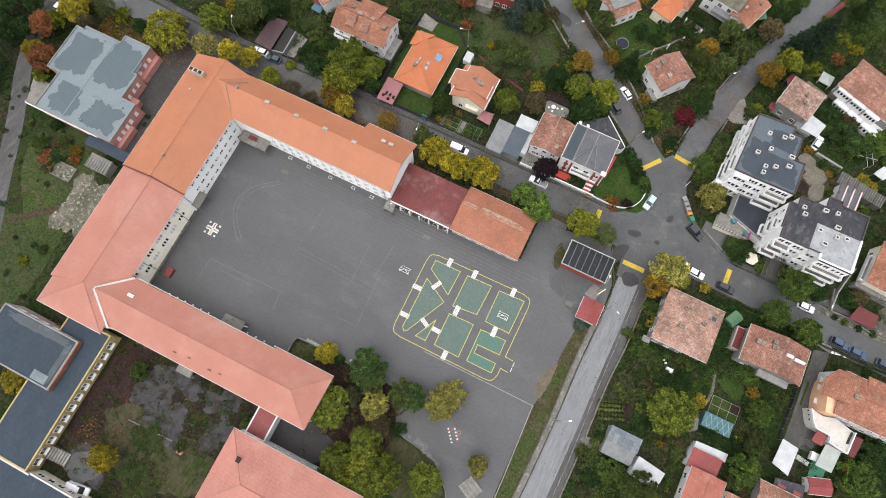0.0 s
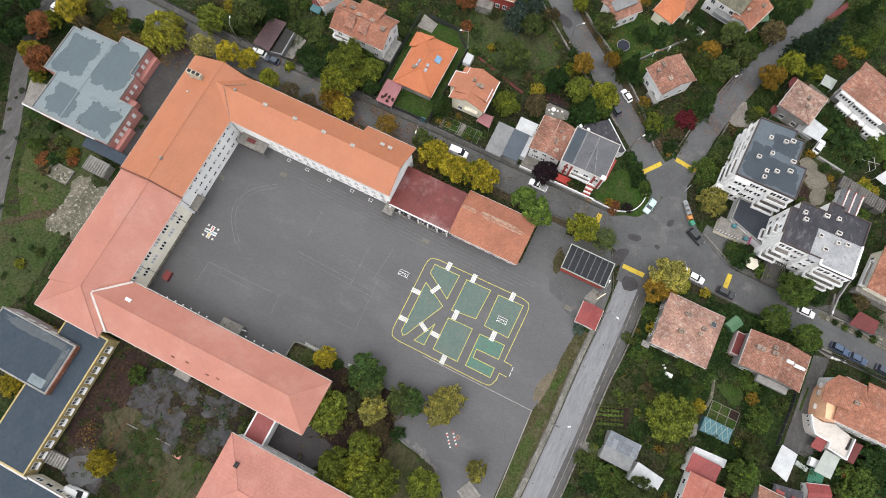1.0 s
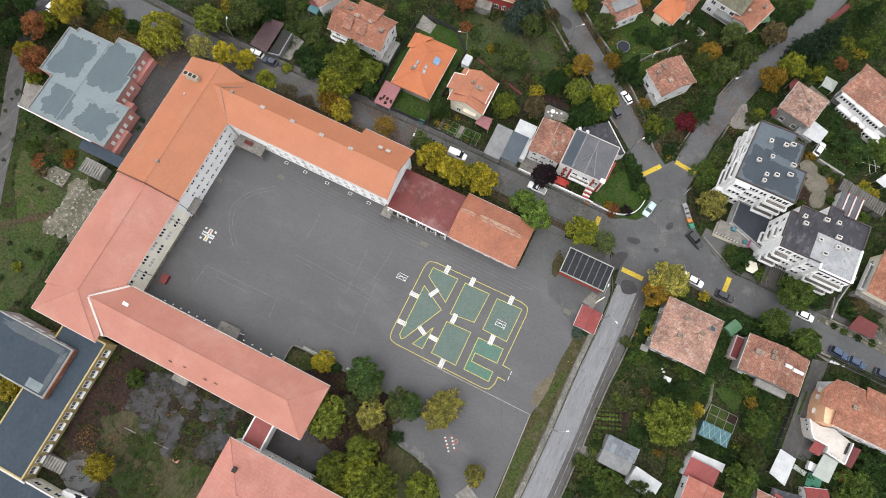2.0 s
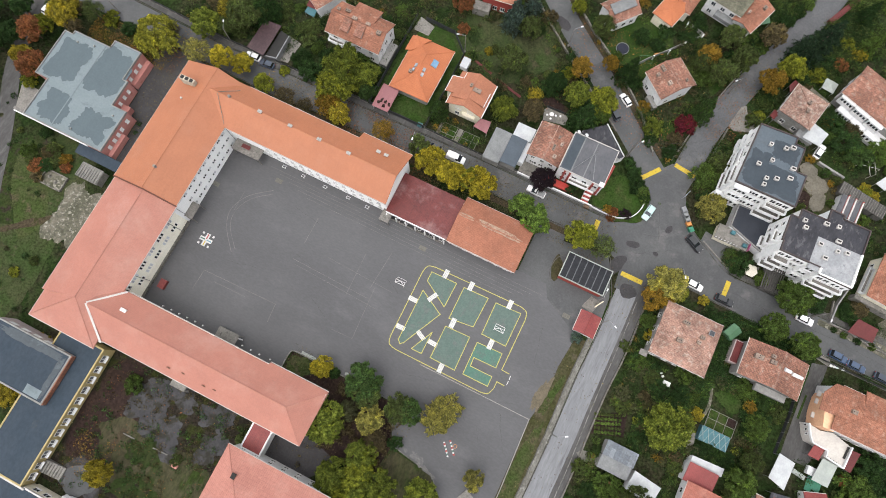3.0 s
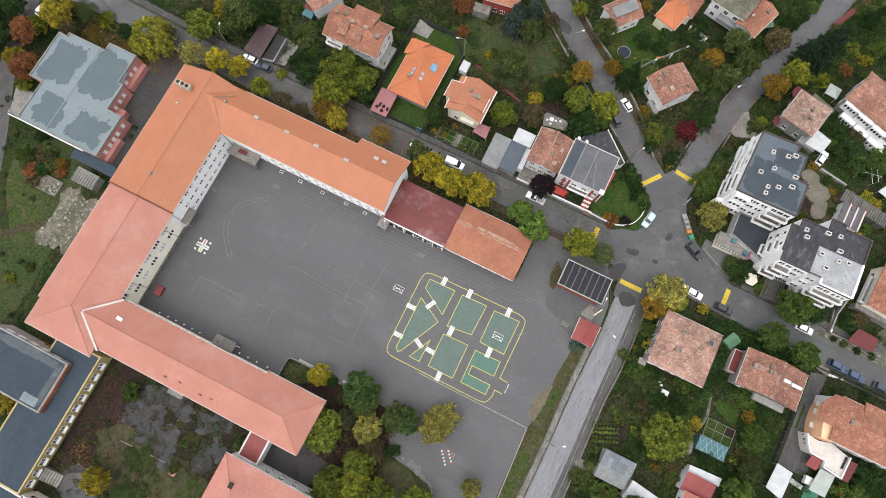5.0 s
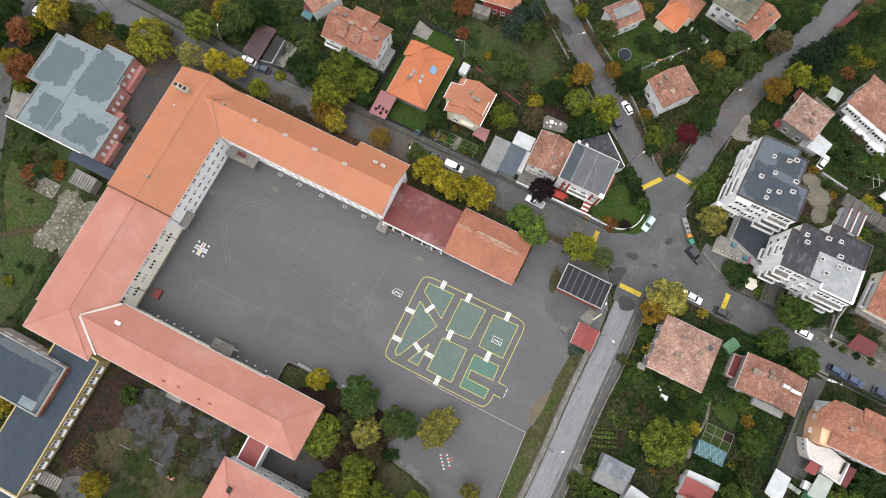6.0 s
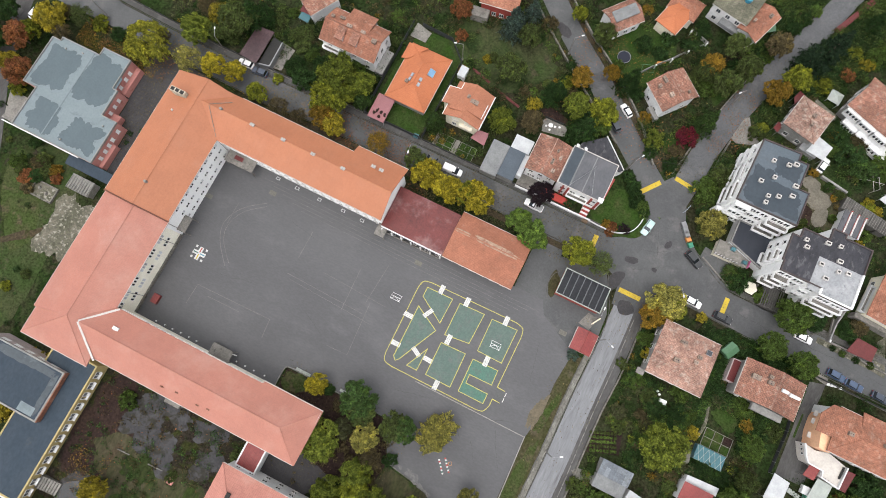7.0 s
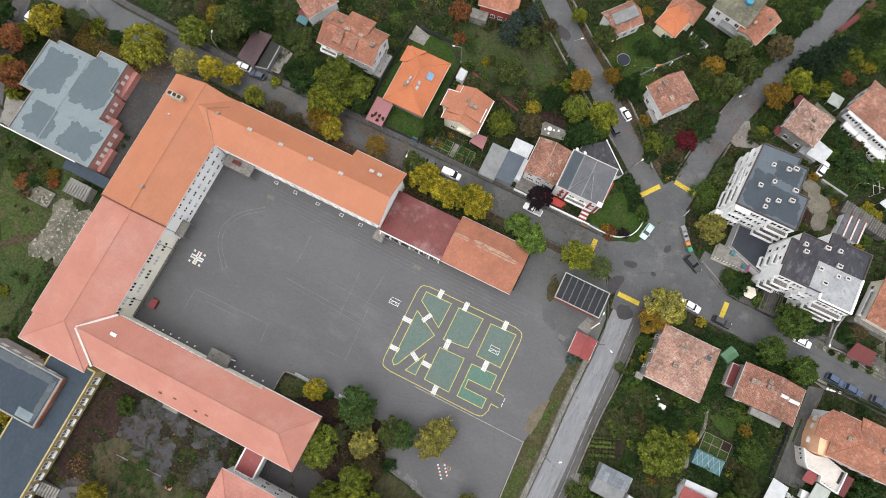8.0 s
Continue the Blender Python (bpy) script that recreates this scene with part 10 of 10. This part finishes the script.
KEEP_OFF = [(32.3, 40.2, 9.5, 17.6), (-11, -2, 74.5, 82), (20, 26, 82.5, 88), (-1, 11, 99, 112), (25, 31, 101, 110), (33.4, 39.6, 9.6, 16.6), (28, 36.5, 58, 74), (32.5, 41, 9, 18), (-112, -93, -12, 12), (53.2, 61.8, 18.5, 32.6), (12, 24, 57, 72), (-130, -100, 16, 46), (-92, -72, -23, 47), (-77, 21, -5, 51), (-80, -22, -21, -7), (-50, -34, 58, 88), (-33, -20, 65, 77), (-18, 13, 57, 79), (-98, -73, -56, -20), (-100, -55, -74, -54), (-38, -5, -44, -26),
            (12, 24, 57, 71), (37, 54, 63, 91), (51, 71, 60, 79), (35, 50, 31, 45), (55, 70, 35, 45), (68, 77, 14, 50), (72, 95, 25, 45), (75, 95, 62, 78), (-9, 2, 104, 116), (5, 14, 111, 122), (16, 34, 117, 131),
            (43, 55, 98, 110), (54, 74, 109, 121), (36, 51, 1, 11), (53, 67, -3, 16), (54, 63, 18, 28), (70, 76, 12, 24), (10, 22, 90, 103), (-68, -52, 69, 81), (-6, 20, -34, 6), (-150, -90, 46, 60),
            (53.5, 66.5, 81, 96), (34.4, 42.6, 93, 102), (-150, 130, 50, 60), (20, 46, 44, 64), (18, 34, -80, 50), (-75, -55, 60, 68)]
LINES = [[(23, 73), (11.6, 82.6), (0.2, 92.8), (-12.6, 102.8), (-60, 142)], [(29.4, 70), (31.2, 91.2), (35.6, 107.2), (41.8, 123.6), (48, 141.8), (62, 185)]]


CLEAR = [m.translation for ob, m in FRAME_OF.items() if ob.parent is None and ob.name.split(".")[0] in ("car", "van", "pickup_truck", "waste_container", "skip", "container", "loader", "cart", "trampoline", "parasol")]

CLEAR += [Vector((44.2, 27.3, 0)), Vector((52.2, 19.4, 0)), Vector((36.7, 96.2, 0)), Vector((37.4, 100.3, 0)), Vector((35.9, 92.1, 0))]


def free(x, y):
    if ((x + 23) / 11) ** 2 + ((y - 90.5) / 7) ** 2 < 1:
        return False
    if any((x - c.x) ** 2 + (y - c.y) ** 2 < 12 for c in CLEAR):
        return False
    if any(a < x < b and c < y < d for a, b, c, d in KEEP_OFF):
        return False
    return not any(near(x, y, l, 3.8) for l in LINES)




def fallen_leaves(x0, x1, y0, y1, count, leaf, seed, label, z=0.05):
    """Single leaves lying about, thicker in drifts."""
    rng = np.random.default_rng(seed)
    pts = []
    while len(pts) < count:
        x, y = rng.uniform(x0, x1), rng.uniform(y0, y1)
        if noise.noise(Vector((x * 0.25, y * 0.25, seed * 2.3))) + rng.uniform(-0.35, 0.25) > -0.1:
            pts.append((x, y, z + 0.08 * rng.random()))
    c = np.array(pts)
    a = rng.normal(size=(count, 3)) * np.array([1, 1, 0.15]) * 0.1
    b = rng.normal(size=(count, 3)) * np.array([1, 1, 0.15]) * 0.1
    me = cloud_mesh("fallen_leaves", np.stack([c - a, c + a, c + b], axis=1).reshape(-1, 3))
    me.materials.append(LEAF[leaf])
    tagged(new("fallen_leaves", me), label, "leaves", kind="stuff")


fallen_leaves(-75, 20, 46.5, 57.8, 9000, "brown", 41, "brown autumn leaves along the street", 0.09)
fallen_leaves(-55, -25, 46.5, 57.8, 4200, "rust", 42, "rust-coloured autumn leaves on the street", 0.09)
fallen_leaves(-105, -60, 46.5, 58, 3000, "gold", 43, "yellow autumn leaves along the street", 0.09)
fallen_leaves(-104, -89, 18, 50, 4200, "brown", 44, "brown leaves in the passage", 0.06)
fallen_leaves(-37, -4, -26, -2, 2500, "brown", 45, "brown leaves under the school trees", 0.06)
fallen_leaves(-73, -38, -52, -20, 1000, "rust", 46, "rust-coloured leaves in the courtyard", 0.07)
fallen_leaves(24, 60, 76, 120, 3000, "brown", 47, "brown leaves beside the rising street", 0.06)
fallen_leaves(19, 33, -30, 48, 1200, "brown", 48, "brown leaves along the road's edges", 0.07)
fallen_leaves(-127, -103, 43.5, 51, 3500, "gold", 49, "golden leaves on the strip behind the annex", 0.05)
fallen_leaves(-127, -100, 44, 51, 2500, "rust", 50, "rust-coloured leaves on the strip behind the annex", 0.05)
fallen_leaves(-10, 22, 78, 108, 3500, "rust", 51, "rust-coloured leaves beside the side street", 0.07)
fallen_leaves(30, 40, 88, 112, 1500, "rust", 52, "rust-coloured leaves at the rising street's edge", 0.04)
fallen_leaves(-71, -62, -50, -40, 700, "gold", 53, "golden leaves on the courtyard soil", 0.06)
GROWTH = [
    (33, 72, 11, 49, 1100, "deep", "tangled dark green garden undergrowth"), (33, 72, -20, 35, 800, "green", "leafy green garden undergrowth"),
    (33, 76, -10, 48, 130, "brown", "withered brown garden growth"), (33, 76, -10, 48, 16, "lime", "pale yellow-green garden plants"),
    (70, 125, -25, 130, 900, "deep", "green scrub behind the houses"), (50, 125, -25, 130, 800, "deep", "dark scrub behind the houses"),
    (-110, 35, 60, 150, 1900, "deep", "dark green garden undergrowth"), (-110, 35, 60, 150, 700, "olive", "olive garden undergrowth"),
    (-60, 35, 60, 150, 260, "brown", "withered brown garden growth"), (-110, 35, 60, 150, 700, "green", "green garden undergrowth"), (32, 60, 76, 150, 800, "deep", "dark undergrowth along the rising street"),
    (32, 60, 76, 150, 420, "olive", "olive undergrowth along the rising street"), (32, 64, 76, 150, 420, "green", "green undergrowth along the rising street"),
    (33, 50, 60, 92, 200, "deep", "shrubbery beside the apartment houses"), (33, 50, 60, 92, 220, "green", "green shrubbery beside the apartment houses"),
    (33, 50, 60, 92, 140, "olive", "fading shrubbery beside the apartment houses"), (33, 50, 60, 92, 60, "brown", "withered shrubs beside the apartment houses"),
]
for k, (x0, x1, y0, y1, n, leaf, text) in enumerate(GROWTH):
    undergrowth(x0, x1, y0, y1, n, leaf, k + 1, text, (0.5, 1.7) if y0 >= 60 else (0.5, 1.3), 80 if y0 >= 60 else 68)
for k, (x0, x1, y0, y1, n, leaf, text) in enumerate(((33, 72, -12, 49, 420, "olive", "mixed olive garden plants"), (33, 72, -12, 49, 300, "sage", "grey-green garden plants"), (33, 72, -12, 49, 260, "leafdark", "mid-green garden plants"),
                                                      (33, 72, -12, 49, 60, "gold", "golden autumn garden plants"), (-110, 35, 60, 150, 420, "sage", "grey-green garden plants"), (-110, 35, 60, 150, 420, "brown", "withered brown garden growth"),
                                                      (-110, 35, 60, 150, 160, "gold", "golden autumn garden plants"), (32, 120, 60, 150, 500, "olive", "olive garden plants"), (32, 120, 60, 150, 350, "leafdark", "mid-green garden plants"), (32, 120, 60, 150, 220, "brown", "withered brown garden growth"))):
    undergrowth(x0, x1, y0, y1, n, leaf, 60 + k, text, (0.3, 0.95), 60)
undergrowth(-150, -90, -50, 60, 220, "deep", 32, "scattered weeds in rough grass", (0.3, 0.9))
undergrowth(-72, -36, -54, -20, 260, "deep", 33, "low weeds in the courtyard", (0.2, 1.0), per=22)
undergrowth(-72, -36, -54, -20, 200, "brown", 34, "withered weeds in the courtyard", (0.2, 0.9), per=20)
undergrowth(-24, -6, -26, -5, 160, "brown", 35, "withered leaves under the school trees", (0.3, 0.9))


def shrubbery(x0, x1, y0, y1, count, seed, leaves, big=(0.7, 1.8)):
    """Separate shrubs of mixed greens over a stretch of garden, clear of roads and buildings."""
    rnd = random.Random(seed)
    made = []
    while len(made) < count:
        x, y = rnd.uniform(x0, x1), rnd.uniform(y0, y1)
        if free(x, y) and all((x - a) ** 2 + (y - b) ** 2 > 4.0 for a, b in made):
            made.append((x, y))
            tree(x, y, rnd.uniform(*big), rnd.choice(leaves), "bush", rnd.uniform(0.7, 1.3))


MIXED = ("green", "leafdark", "deep", "olive", "sage", "leafdark", "green", "brown", "gold")
shrubbery(33.5, 70, -6, 34, 42, 3, MIXED[:-1])
shrubbery(-108, -52, 61, 96, 34, 4, MIXED)
shrubbery(-33, 12, 76, 120, 26, 5, MIXED)
shrubbery(40, 76, 80, 126, 34, 6, MIXED)
for x, y, r, leaf in ((74.7, 56.2, 0.7, "deep"), (77.0, 56.0, 0.8, "green"), (80.4, 56.1, 0.8, "deep"), (83.7, 56.3, 0.9, "green"), (75.6, 61.8, 1.7, "deep"), (78.0, 62.7, 2.2, "brown"), (76.9, 60.4, 2.0, "deep"), (63.8, 91.6, 1.2, "olive"), (64.6, 88.8, 1.1, "brown"), (64.2, 85.6, 1.0, "green"), (60.8, 92.4, 1.3, "leafdark"), (62.9, 90.4, 0.9, "gold"), (56.4, 94.4, 1.1, "gold"), (70.6, 92.6, 1.4, "yellow"), (73.4, 91.8, 1.3, "yellow"), (72.6, 84.6, 1.6, "green"), (72.0, 82.0, 1.2, "yellow"), (52.6, 110.2, 1.2, "gold"), (57.2, 105.6, 1.5, "gold"), (56.2, 108.6, 1.6, "deep")):
    tree(x, y, r, leaf, "bush")
shrubbery(-150, -108, -30, 16, 9, 7, ("olive", "sage", "brown", "green"), (0.5, 1.1))


# ---- rows of vegetables ----
def vegetable_rows(x, y, rows, count, gap, heading, label):
    """Rows of low leafy plants on a dug plot."""
    m = pose(x, y, 0, 0, 0, heading)
    for k in range(rows):
        lobes = [tuple(m @ Vector((j * 0.78, k * gap, 0.2))) + (0.34, 0.8) for j in range(count)]
        me = cloud_mesh("vegetable_row", leaf_cloud(lobes, count * 70, 0.15, 70 + k))
        me.materials.append(LEAF["olive" if k % 3 == 1 else "fresh"])
        tagged(new("vegetable_row", me), label, "vegetable row", "vegetable rows", kind="stuff")


vegetable_rows(33.6, 10.5, 5, 8, 0.98, 22, "row of leafy green plants on a dug plot")
